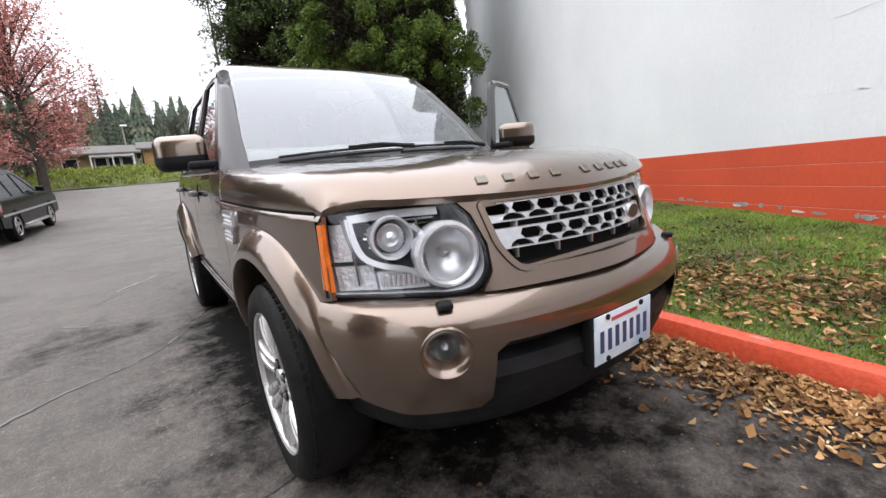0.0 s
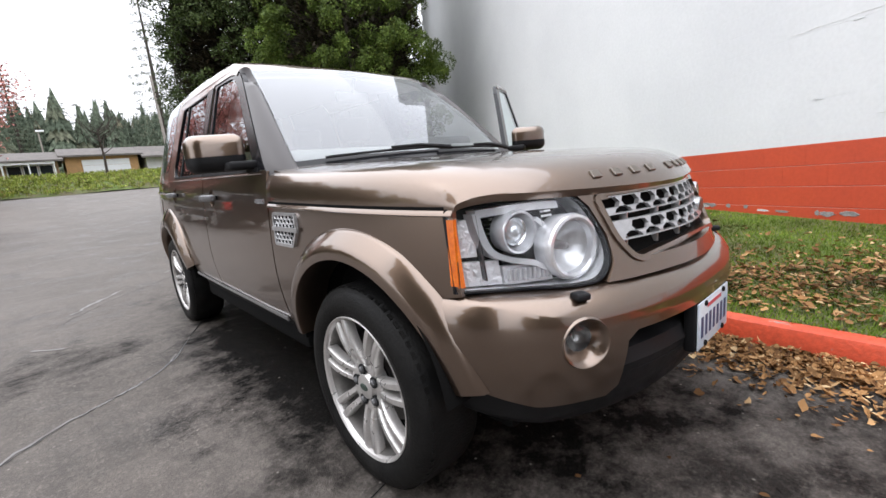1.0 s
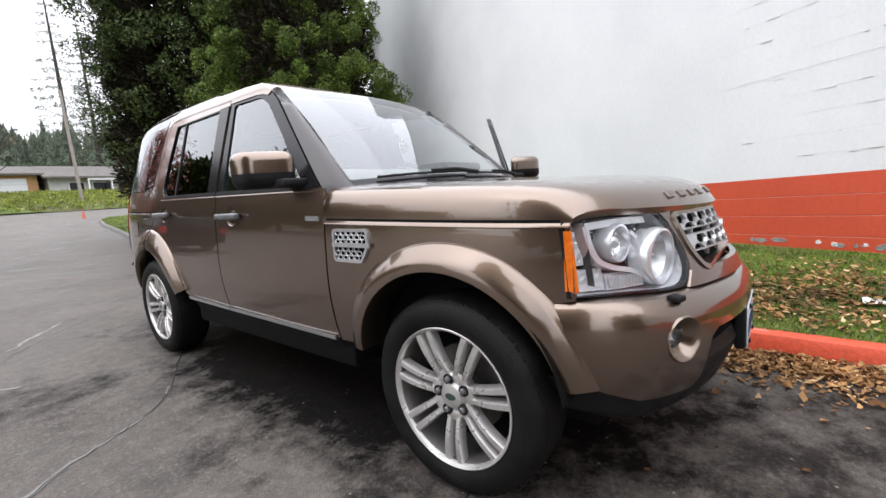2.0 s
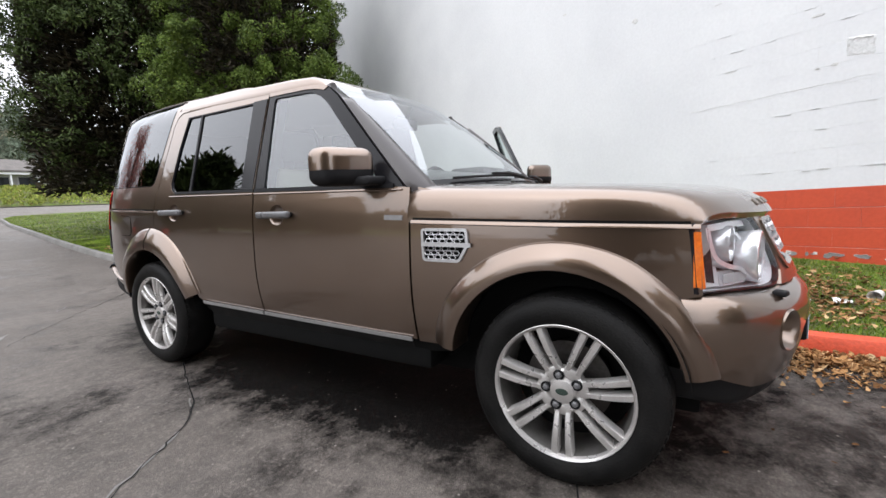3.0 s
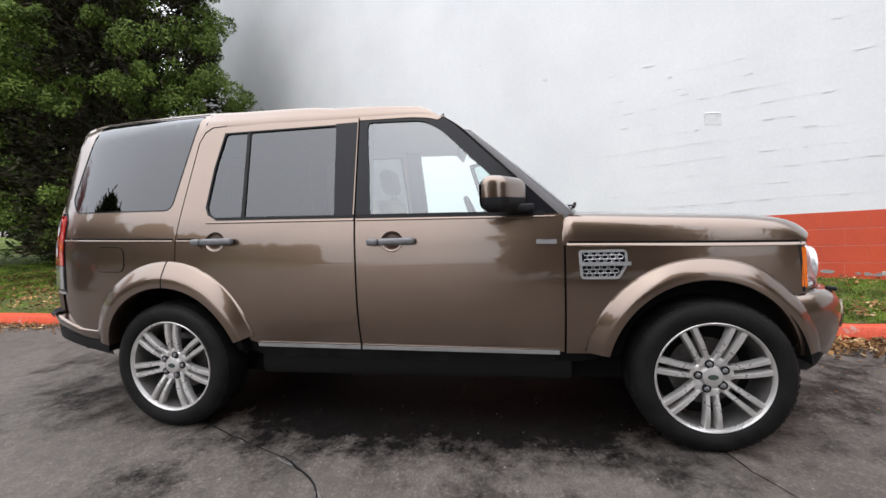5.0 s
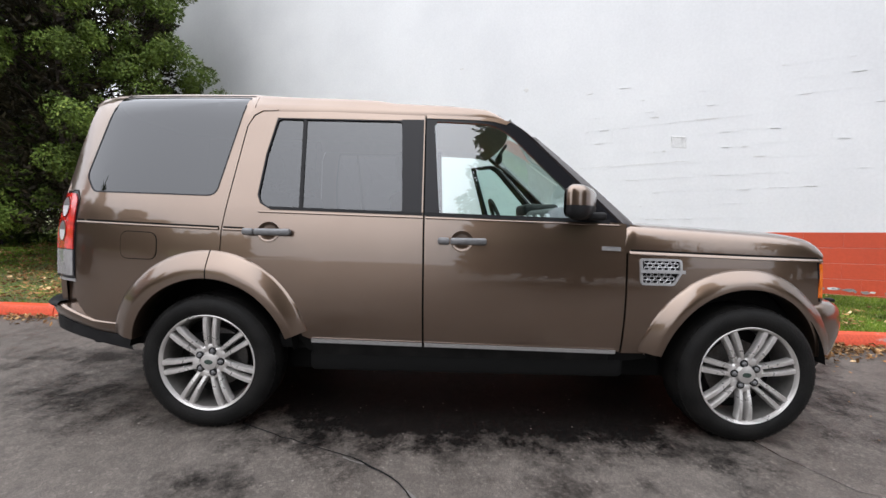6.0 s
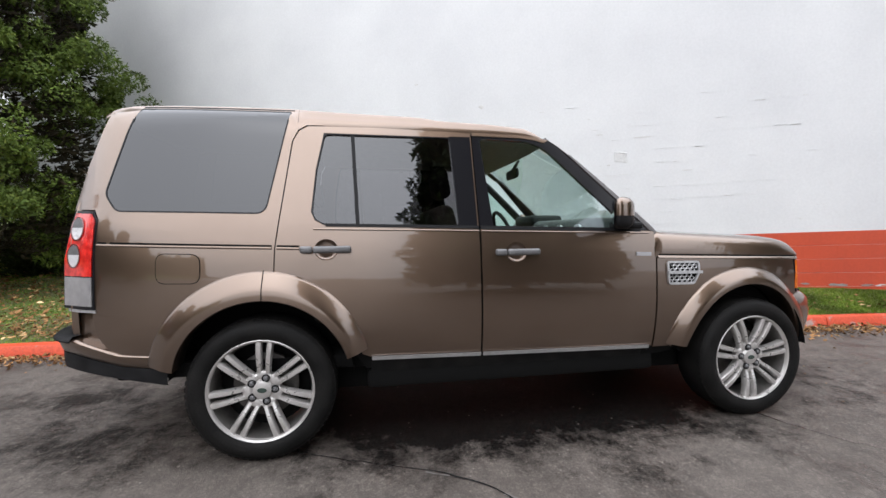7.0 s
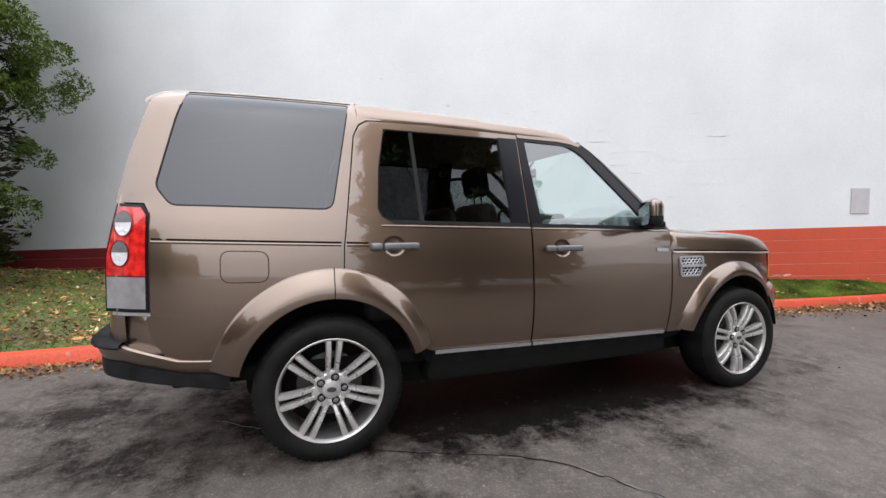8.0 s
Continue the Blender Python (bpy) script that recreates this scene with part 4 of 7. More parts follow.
def build_tail():
    for s in (-1, 1):
        lampm = [(3.665, 0.792), (3.665, 1.235), (3.693, 1.278), (3.815, 1.285), (3.860, 1.04), (3.860, 0.792)]
        body = part("tail_lamp", patch(lampm, flank(s, 0.004), step=0.05, move=Vector((-s * 0.05, 0, 0))), GLOSS_BLACK, car, "tall tail lamp, red over a clear strip")
        part("red_lens", patch([(3.677, 0.955), (3.677, 1.228), (3.701, 1.264), (3.805, 1.270), (3.852, 1.04), (3.852, 0.955)], flank(s, 0.010), step=0.04, move=Vector((-s * 0.02, 0, 0))), RED_LENS, body, "red lamp lens")
        part("clear_lens", patch([(3.677, 0.808), (3.677, 0.950), (3.852, 0.950), (3.852, 0.808)], flank(s, 0.010), step=0.04, move=Vector((-s * 0.02, 0, 0))), CLEAR_LENS, body, "pale lower lens")
        for yy, z in ((3.777, 1.190), (3.789, 1.055)):
            ring = [(yy + 0.042 * math.cos(k * math.pi / 12), z + 0.058 * math.sin(k * math.pi / 12)) for k in range(24)]
            rl = part("round_lamp", patch(ring, flank(s, 0.012), step=0.03, move=Vector((-s * 0.01, 0, 0))), FACET, body, "round clear lamp")
            part("lamp_ring", ribbon(ring, 0.007, flank(s, 0.014), Vector((-s * 0.005, 0, 0))), DEEP_RED, rl)
            # grey patch that paints the dim upper half of the bowl
            upper = [(yy + 0.038 * math.cos(k * math.pi / 12), z + 0.006 + 0.048 * math.sin(k * math.pi / 12)) for k in range(13)]
            part("bowl_shade_patch", patch(upper, flank(s, 0.014), step=0.03, move=Vector((-s * 0.003, 0, 0))), GREY_HANDLE, rl)
        side_strip("lamp_foot", [(3.660, 0.782), (3.765, 0.783), (3.83, 0.784)], s, 0.014, SILVER, 0.006, body)
    # rear bumper: painted corners over black
    path = [(-0.847, 3.36), (-0.838, 3.52), (-0.812, 3.70), (-0.765, 3.83), (-0.68, 3.92), (-0.47, 3.975), (0, 4.0)]
    path = smooth_pts(path, 4, closed=False)
    path = path + [(-x, y) for x, y in reversed(path[:-1])]

    def sweep(prof, name, mat, label, start=0):
        def f(i, j):
            i += start
            a, b = Vector(path[max(i - 1, 0)]), Vector(path[min(i + 1, len(path) - 1)])
            d = (b - a).normalized()
            o, z = prof[j]
            nrm = Vector((-d.y, d.x))
            lo = lerp([(3.36, 0.395), (3.76, 0.47), (4.0, 0.50)], path[i][1])
            hi = lerp([(3.36, 0.552), (3.56, 0.566), (3.66, 0.60), (3.80, 0.645), (4.0, 0.655)], path[i][1])
            return Vector((path[i][0] + nrm.x * o, path[i][1] + nrm.y * o, lo + (hi - lo) * z if z <= 1 else hi + (z - 1)))
        bm = grid(f, len(path) - 2 * start, len(prof))
        return part(name, thicken(bm, Vector((0, -0.012, 0))), mat, car, label, smooth=45)
    sweep([(-0.05, 0.0), (-0.036, 0.06), (-0.033, 0.30), (-0.032, 0.51), (-0.045, 0.54)], "rear_bumper", TRIM, "black lower edge of the rear bumper")
    sweep([(-0.045, 0.525), (-0.037, 0.53), (-0.030, 0.56), (-0.016, 0.80), (-0.010, 0.96), (-0.013, 0.99), (-0.020, 1.0), (-0.07, 1.0)], "bumper_corner", PAINT, "bronze rear bumper corner")
    sweep([(0.002, 0.90), (0.006, 0.95), (0.002, 1.0), (-0.010, 1.012), (-0.060, 1.014)], "bumper_step", TRIM, "black ribbed step", 11)
    sweep([(-0.066, 0.97), (-0.066, 1.03), (-0.070, 1.10), (-0.078, 1.178)], "bumper_cover", PAINT, "bronze panel under the tail lamp")


def build_front():
    """Bumper, lamps, grille and plate."""
    half = [(0.0, -0.822), (-0.15, -0.818), (-0.30, -0.797), (-0.45, -0.757), (-0.58, -0.700), (-0.68, -0.635), (-0.755, -0.555), (-0.800, -0.47), (-0.826, -0.38), (-0.838, -0.30)]
    half = smooth_pts(half, 5, closed=False)
    path = [(x, y) for x, y in reversed(half)] + [(-x, y) for x, y in half[1:]]
    arcl = [0.0]
    for a, b in zip(path, path[1:]):
        arcl.append(arcl[-1] + math.dist(a, b))
    mid = arcl[-1] / 2
    # running height, true height, set-back
    prof = [(0.325, 0.318, -0.095), (0.345, 0.342, -0.068), (0.375, 0.375, -0.052), (0.42, 0.42, -0.033), (0.48, 0.48, -0.013), (0.54, 0.54, 0.001), (0.58, 0.58, 0.006), (0.61, 0.61, 0.008), (0.64, 0.639, 0.008), (0.665, 0.663, 0.005),
            (0.69, 0.687, -0.004), (0.71, 0.705, -0.015), (0.73, 0.719, -0.032), (0.76, 0.7305, -0.064), (0.80, 0.7340, -0.103), (0.86, 0.7345, -0.16), (0.95, 0.735, -0.25)]

    def place(u, z):
        """u along the bumper from its middle, z up."""
        q = u + mid
        x, y = np.interp(q, arcl, [p[0] for p in path]), np.interp(q, arcl, [p[1] for p in path])
        x2, y2 = np.interp(q + 0.02, arcl, [p[0] for p in path]), np.interp(q + 0.02, arcl, [p[1] for p in path])
        x1, y1 = np.interp(q - 0.02, arcl, [p[0] for p in path]), np.interp(q - 0.02, arcl, [p[1] for p in path])
        d = Vector((x2 - x1, y2 - y1)).normalized()
        o = float(np.interp(z, [p[0] for p in prof], [p[2] for p in prof]))
        h = float(np.interp(z, [p[0] for p in prof], [p[1] for p in prof]))
        low = max(0.0, abs(u) - 0.72) * 0.08
        # towards the wheels the upper edge is tighter
        k = min(1.0, max(0.0, (abs(u) - 0.62) / 0.25))
        if z > 0.665:
            o = 0.007 + (o - 0.007) * (1 - 0.40 * k)
            h += (min(z, 0.755) - h) * 0.35 * k
        return Vector((x + d.y * o, y - d.x * o, h + low * min(1.0, max(0.0, (0.60 - z) / 0.16))))

    def ufind(x):
        return float(np.interp(x, [p[0] for p in path], arcl)) - mid
    uf = ufind(-0.590)
    circle = lambda u, z, r, n=28: [(u + r * math.cos(2 * math.pi * k / n), z + r * math.sin(2 * math.pi * k / n)) for k in range(n)]
    end = mid - 0.085
    outer = [(-end, 0.475), (-end, 0.77), (-end + 0.10, 0.80), (-0.86, 0.86), (-0.60, 0.87), (-0.42, 0.84), (0.42, 0.84), (0.60, 0.87), (0.86, 0.86), (end - 0.10, 0.80), (end, 0.77), (end, 0.475), (0.75, 0.415), (0.52, 0.41), (0.485, 0.44),
             (0.475, 0.585), (0.44, 0.610), (-0.44, 0.610), (-0.475, 0.585), (-0.485, 0.44), (-0.52, 0.41), (-0.75, 0.415)]
    bm = patch(outer, place, [circle(uf, 0.605, 0.066), circle(-uf, 0.605, 0.066)], 0.035)
    bumper = part("front_bumper", bm, PAINT, car, "bronze front bumper", smooth=40)
    apron = [(-end - 0.05, 0.48), (-0.75, 0.42), (-0.52, 0.415), (-0.49, 0.47), (0.49, 0.47), (0.52, 0.415), (0.75, 0.42), (end + 0.05, 0.48), (end + 0.05, 0.352), (0.70, 0.325), (-0.70, 0.325), (-end - 0.05, 0.352)]
    def tuck(u, z):
        p = place(u, z)
        return p + Vector((-math.copysign(0.014 * min(1.0, abs(p.x) / 0.8) ** 2, p.x), 0.010, 0))
    bm = patch(apron, tuck, step=0.05)
    part("lower_apron", thicken(bm, Vector((0, 0.02, 0))), TRIM, bumper, "black lower bumper edge")
    # lower air intake: black recess with a sloping lip
    bm = grid(lambda i, j: place(-0.50 + 1.0 * i / 20, (0.47, 0.50, 0.540, 0.555, 0.60, 0.62)[j]) + Vector((0, (0.012, 0.010, 0.035, 0.085, 0.10, 0.03)[j], 0)), 21, 6)
    part("air_intake", thicken(bm, Vector((0, 0.012, 0))), TRIM, bumper, "black lower air intake")
    for sg in (-1, 1):
        c = place(sg * uf, 0.605)
        a, b = place(sg * uf - 0.03, 0.605), place(sg * uf + 0.03, 0.605)
        d = (b - a).normalized()
        nrm = Vector((d.y, -d.x, 0))
        m = Matrix.Translation(c) @ nrm.to_track_quat("X", "Z").to_matrix().to_4x4()
        fog = part("fog_lamp", lathe([(-0.006, 0.073), (0.002, 0.069), (0.000, 0.065), (-0.018, 0.052), (-0.040, 0.038)], 36, m), PAINT, bumper, "round fog lamp in a flared bronze bezel")
        part("lamp_bowl", lathe([(-0.0395, 0.0385), (-0.052, 0.033), (-0.066, 0.023), (-0.075, 0.011), (-0.077, 0.0005)], 32, m), FOG_BOWL, fog, "silvered bowl")
        part("lamp_lens", lathe([(-0.044, 0.036), (-0.041, 0.025), (-0.039, 0.012), (-0.0385, 0.0005)], 28, m), GLASS_LAMP, fog)
        w = place(ufind(sg * 0.588), 0.735) + Vector((0, -0.012, 0.006))
        bm = bmesh.new()
        box(bm, (-0.021, -0.018, -0.012), (0.021, 0.024, 0.008), 0.007, 3, Matrix.Translation(w) @ Matrix.Rotation(radians(sg * 22), 4, "Z"))
        part("washer_jet", bm, TRIM, bumper, "black headlamp washer")
    # number plate on a black holder
    bm = bmesh.new()
    box(bm, (-0.162, -0.826, 0.446), (0.162, -0.790, 0.612), 0.008)
    plate = part("plate_holder", bm, TRIM, bumper, "black number plate holder")
    bm = bmesh.new()
    box(bm, (-0.1525, -0.832, 0.452), (0.1525, -0.827, 0.606), 0.002)
    pl = part("number_plate", bm, PLATE, plate, "white and pale blue number plate")
    for k, x in enumerate((-0.118, -0.079, -0.040, -0.001, 0.038, 0.077, 0.116)):
        bm = bmesh.new()
        box(bm, (x - 0.0095, -0.8336, 0.487), (x + 0.0095, -0.8322, 0.556))
        part("plate_mark", bm, PLATE_INK, pl, smooth=0)
    bm = bmesh.new()
    box(bm, (-0.07, -0.8336, 0.576), (0.07, -0.8322, 0.588))
    part("plate_mark", bm, PLATE_RED, pl, smooth=0)
    for x, z in ((-0.09, 0.596), (0.09, 0.596), (-0.09, 0.462), (0.09, 0.462)):
        part("plate_bolt", lathe([(0, 0.009), (0.005, 0.009), (0.007, 0.004)], 10, Matrix.Translation((x, -0.832, z)) @ Matrix.Rotation(radians(-90), 4, "Z")), TRIM, pl)

    # nose panel round the grille
    nose = lambda x, z: Vector((x, front_y(x, z), z))
    face = [(-0.450, 0.986), (-0.40, 0.989), (0.40, 0.989), (0.450, 0.986), (0.418, 0.945), (0.398, 0.86), (0.408, 0.785), (0.445, 0.735), (-0.445, 0.735), (-0.408, 0.785), (-0.398, 0.86), (-0.418, 0.945)]
    mouth = rounded([(-0.388, 0.968), (0.388, 0.968), (0.375, 0.85), (0.335, 0.782), (-0.335, 0.782), (-0.375, 0.85)], [0.012, 0.012, 0.03, 0.03, 0.03, 0.03], 4)
    bm = patch(face, nose, [mouth], 0.04, Vector((0, 0.02, 0)))
    surround = part("grille_surround", bm, PAINT, car, "bronze panel round the grille")
    part("surround_lip", ribbon(mouth, 0.018, lambda x, z: nose(x, z) + Vector((0, -0.008, 0)), Vector((0, 0.03, 0))), PAINT, surround)
    grille = part("grille", patch(mouth, lambda x, z: nose(x, z) + Vector((0, 0.06, 0)), step=0.06, move=Vector((0, 0.004, 0))), DARK, car, "silver grille of two pierced bars")
    for z0 in (0.938, 0.864):
        wide = 0.372 if z0 > 0.9 else 0.358
        fr = lambda x, z: nose(x, z) + Vector((0, 0.006 - 0.10 * max(0, z - z0) * 0, 0))
        holes = []
        for c in range(-4, 5):
            x = c * 0.084
            if abs(x) < wide - 0.03 and not (z0 < 0.9 and 0.18 < x < 0.33):
                holes.append([(x + a, z0 + 0.0075 + b) for a, b in ((-0.0385, 0.0), (-0.027, -0.0150), (0.027, -0.0150), (0.0385, 0.0), (0.027, 0.0160), (-0.027, 0.0160))])
            x += 0.042
            if abs(x) < wide - 0.03 and not (z0 < 0.9 and 0.19 < x < 0.32):
                holes.append([(x + a, z0 - 0.0225 + b) for a, b in ((-0.037, -0.0020), (0.037, -0.0020), (0.030, 0.0095), (0.012, 0.0170), (-0.012, 0.0170), (-0.030, 0.0095))])
        strip = [(-wide, z0 - 0.028), (-wide - 0.004, z0 + 0.028), (wide + 0.004, z0 + 0.028), (wide, z0 - 0.028)]
        part("grille_bar", patch(strip, fr, holes, 0.08, Vector((0, 0.014, 0))), SILVER, grille, "silver bar pierced with hexagons")
    for c in range(-2, 3):
        for za, zb in ((0.888, 0.914), (0.800, 0.840)):
            bm = bmesh.new()
            p = nose(c * 0.145, 0.87)
            box(bm, (c * 0.145 - 0.004, p.y + 0.020, za), (c * 0.145 + 0.004, p.y + 0.045, zb), 0.0015)
            part("grille_rib", bm, SILVER, grille)
    e = nose(0.255, 0.868)
    m = Matrix.Translation(e + Vector((0, -0.006, 0))) @ Matrix.Rotation(radians(-90 + 8), 4, "Z") @ Matrix.Diagonal((1, 1, 0.62, 1))
    em = part("grille_emblem", lathe([(-0.02, 0.046), (-0.004, 0.046), (0.000, 0.042), (0.000, 0.0005)], 28, m), SILVER, grille, "silver oval emblem")
    part("emblem_field", lathe([(-0.001, 0.039), (0.0015, 0.037), (0.0015, 0.0005)], 28, m), EMBLEM, em)

    # headlamps
    for s in (-1, 1):
        outline = rounded([(s * 0.792, 0.752), (s * 0.788, 0.982), (s * 0.46, 0.984), (s * 0.425, 0.945), (s * 0.405, 0.86), (s * 0.415, 0.79), (s * 0.46, 0.742), (s * 0.52, 0.738)], [0.0, 0.012, 0.03, 0.03, 0.05, 0.05, 0.03, 0.02], 4)
        deep = lambda d: (lambda x, z: nose(x, z) + Vector((-s * d * 0.35, d, 0)))
        lamp = part("headlamp", patch(outline, deep(0.095), step=0.05, move=Vector((0, 0.01, 0))), LAMP_BACK, car, "clear headlamp with round reflectors and an amber edge")
        part("lamp_rim", ribbon(outline, 0.007, lambda x, z: nose(x, z) + Vector((0, 0.003, 0)), Vector((-s * 0.006, 0.016, 0))), GLOSS_BLACK, lamp)
        part("lamp_housing", ribbon(outline, 0.006, lambda x, z: nose(x, z) + Vector((-s * 0.006, 0.020, 0)), Vector((-s * 0.028, 0.078, 0))), FACET, lamp)
        part("lamp_lens", patch(outline, lambda x, z: nose(x, z) + Vector((0, 0.0, 0)), step=0.05), GLASS_LAMP, lamp, "clear lamp cover")
        amb = [(s * 0.787, 0.766), (s * 0.784, 0.955), (s * 0.773, 0.954), (s * 0.773, 0.767)]
        part("turn_signal", patch(amb, lambda x, z: nose(x, z) + Vector((s * 0.001, -0.002, 0)), step=0.04, move=Vector((-s * 0.01, 0.02, 0))), AMBER, lamp, "amber turn signal")
        side = [(-0.436, 0.772), (-0.430, 0.955), (-0.408, 0.955), (-0.412, 0.772)]
        part("side_marker", patch(side, flank(s, 0.004), step=0.04, move=Vector((-s * 0.012, 0, 0))), AMBER, lamp, "amber side marker")
        # chrome figure of eight: small projector and large reflector
        def aim(x, z, d):
            p = nose(s * x, z) + Vector((-s * d * 0.35, d, 0))
            return Matrix.Translation(p) @ Vector((-0.0 + s * 0.22, -1, 0)).to_track_quat("X", "Z").to_matrix().to_4x4()
        m1 = aim(0.628, 0.899, 0.030)
        part("projector_ring", lathe([(-0.05, 0.060), (0.0, 0.064), (0.012, 0.060), (0.010, 0.054), (-0.04, 0.042)], 32, m1), LAMP_WHITE, lamp)
        part("projector_bowl", lathe([(-0.045, 0.048), (-0.01, 0.040), (-0.02, 0.030), (-0.05, 0.02)], 28, m1), CHROME, lamp)
        part("projector_lens", lathe([(-0.035, 0.032), (-0.012, 0.026), (0.0, 0.014), (0.004, 0.0005)], 24, m1), GLASS_BALL, lamp)
        m2 = aim(0.503, 0.842, 0.012)
        part("main_beam_ring", lathe([(-0.06, 0.090), (0.0, 0.096), (0.010, 0.092), (0.012, 0.084), (0.006, 0.077), (-0.03, 0.070)], 36, m2), LAMP_WHITE, lamp)
        part("main_beam_bowl", lathe([(-0.004, 0.078), (-0.025, 0.066), (-0.05, 0.040), (-0.062, 0.012), (-0.064, 0.0005)], 32, m2), BOWL, lamp, "bright bowl of the main beam")
        part("main_beam_bulb", lathe([(-0.07, 0.014), (-0.03, 0.012), (-0.018, 0.006), (-0.016, 0.0005)], 14, m2), SILVER, lamp)
        for pts, wd in (([(0.722, 0.962), (0.716, 0.90), (0.700, 0.852), (0.66, 0.826), (0.61, 0.812), (0.575, 0.790)], 0.016), ([(0.722, 0.960), (0.62, 0.966), (0.50, 0.963)], 0.022), ([(0.575, 0.93), (0.555, 0.905), (0.56, 0.875)], 0.014)):
            pts = smooth_pts([(s * x, z) for x, z in pts], 4, closed=False)
            part("lamp_bezel", ribbon(pts, wd, deep(0.022), Vector((0, 0.035, 0)), closed=False), LAMP_WHITE, lamp)
        for x0, x1, z0, z1 in ((0.765, 0.682, 0.757, 0.826), (0.676, 0.560, 0.754, 0.806), (0.765, 0.725, 0.840, 0.945)):
            bm = patch([(s * x0, z0), (s * x0, z1), (s * x1, z1), (s * x1, z0)], deep(0.045), step=0.02, move=Vector((0, 0.02, 0)))
            part("side_reflector", bm, FACET, lamp, "faceted bright reflector")
        for x in (0.722, 0.560):
            wall = lambda d, z: nose(s * x, z) + Vector((-s * (d * 0.35 + 0.004), d, 0))
            part("lamp_divider", patch([(0.022, 0.775), (0.022, 0.958), (0.092, 0.958), (0.092, 0.775)], wall, step=0.03, move=Vector((s * 0.005, 0, 0))), LAMP_BACK, lamp)
        for k in range(9):
            x = 0.668 - 0.0118 * k
            part("light_cell", box(bmesh.new(), (-0.0045, -0.006, -0.017), (0.0045, 0.006, 0.017), 0.0015, 1, Matrix.Translation(nose(s * x, 0.782) + Vector((-s * 0.012, 0.034, 0)))), LAMP_WHITE, lamp)
        for k in range(6):
            z = 0.872 + 0.013 * k
            fin = [(s * (0.700 - 0.004 * k), z), (s * 0.64, z + 0.002), (s * 0.565, z + 0.004), (s * 0.50, z + 0.005)]
            part("reflector_fin", ribbon(fin, 0.006, deep(0.062), Vector((0, 0.03, 0)), closed=False), CHROME, lamp)


def build_wheels():
    """Four wheels: tyre, seven-pair alloy rim, nuts, brake."""
    w = 0.122
    tyre = lathe([(-w + 0.012, 0.258), (-w - 0.006, 0.30), (-w, 0.335), (-w + 0.022, 0.358), (-w + 0.05, 0.368), (0, 0.370), (w - 0.05, 0.368), (w - 0.022, 0.358), (w, 0.335), (w + 0.006, 0.30), (w - 0.004, 0.268), (w - 0.016, 0.258)], 64)
    # ribs on the side wall and blocks on the shoulder
    for k in range(64):
        a = 2 * math.pi * k / 64
        m = Matrix.Rotation(a, 4, "X")
        box(tyre, (w - 0.060, -0.011, 0.350), (w - 0.026, 0.011, 0.3635), m=m)
    tyre_me = mesh_of(tyre, "tyre", RUBBER, 40)
    rim = lathe([(w - 0.020, 0.255), (w - 0.006, 0.2625), (w - 0.004, 0.260), (w - 0.009, 0.252), (w - 0.022, 0.247)], 64)
    rim_me = mesh_of(rim, "rim", ALLOY, 30)
    barrel_me = mesh_of(lathe([(w - 0.022, 0.2468), (w - 0.03, 0.245), (w - 0.06, 0.238), (-w + 0.02, 0.235), (-w, 0.258)], 64), "rim_barrel", RIM_SILVER, 30)
    spoke = bmesh.new()
    face = w - 0.035
    for sg in (-1, 1):
        def f(i, j):
            t = i / 6
            r = 0.070 + 0.182 * t
            c = sg * (0.0190 + 0.0090 * t)
            h = 0.0112 + 0.0050 * t
            d = (-0.034, -0.006, 0.004, 0.004, -0.006, -0.034)[j]
            y = c + (-h, -h, -h * 0.62, h * 0.62, h, h)[j]
            return Vector((face + d + 0.012 * math.sin(math.pi * t) - 0.006 * (1 - t) + 0.016 * t, y, r))
        grid(f, 7, 6, spoke)
    part_root = bmesh.new()
    box(part_root, (face - 0.03, -0.034, 0.055), (face + 0.002, 0.034, 0.098), 0.008, 2)
    tmp = bpy.data.meshes.new("t")
    part_root.to_mesh(tmp)
    part_root.free()
    spoke.from_mesh(tmp)
    spoke_me = mesh_of(spoke, "double_spoke", ALLOY, 40)
    hub_me = mesh_of(lathe([(face - 0.04, 0.088), (face - 0.004, 0.086), (face + 0.002, 0.078), (face - 0.004, 0.052), (face + 0.010, 0.044), (face + 0.013, 0.034), (face + 0.014, 0.0005)], 35), "hub", ALLOY, 35)
    cap_me = mesh_of(lathe([(face + 0.0135, 0.024), (face + 0.016, 0.022), (face + 0.0165, 0.0005)], 20, Matrix.Diagonal((1, 1, 0.55, 1))), "hub_emblem", EMBLEM, 35)
    nut_me = mesh_of(lathe([(face - 0.03, 0.0125), (face + 0.011, 0.0120), (face + 0.015, 0.008), (face + 0.016, 0.0005)], 6), "wheel_nut", GREY_HANDLE, 20)
    well_me = mesh_of(lathe([(face - 0.012, 0.021), (face + 0.006, 0.0205), (face + 0.008, 0.019), (face + 0.004, 0.0130), (face - 0.01, 0.012)], 16), "nut_well", TRIM, 30)
    disc_me = mesh_of(lathe([(face - 0.115, 0.165), (face - 0.09, 0.165), (face - 0.09, 0.07), (face - 0.06, 0.065), (face - 0.06, 0.0005)], 40), "brake_disc", ALLOY_DARK, 30)
    back_me = mesh_of(lathe([(face - 0.14, 0.232), (face - 0.135, 0.232), (face - 0.13, 0.0005)], 40), "brake_shield", DARK, 30)
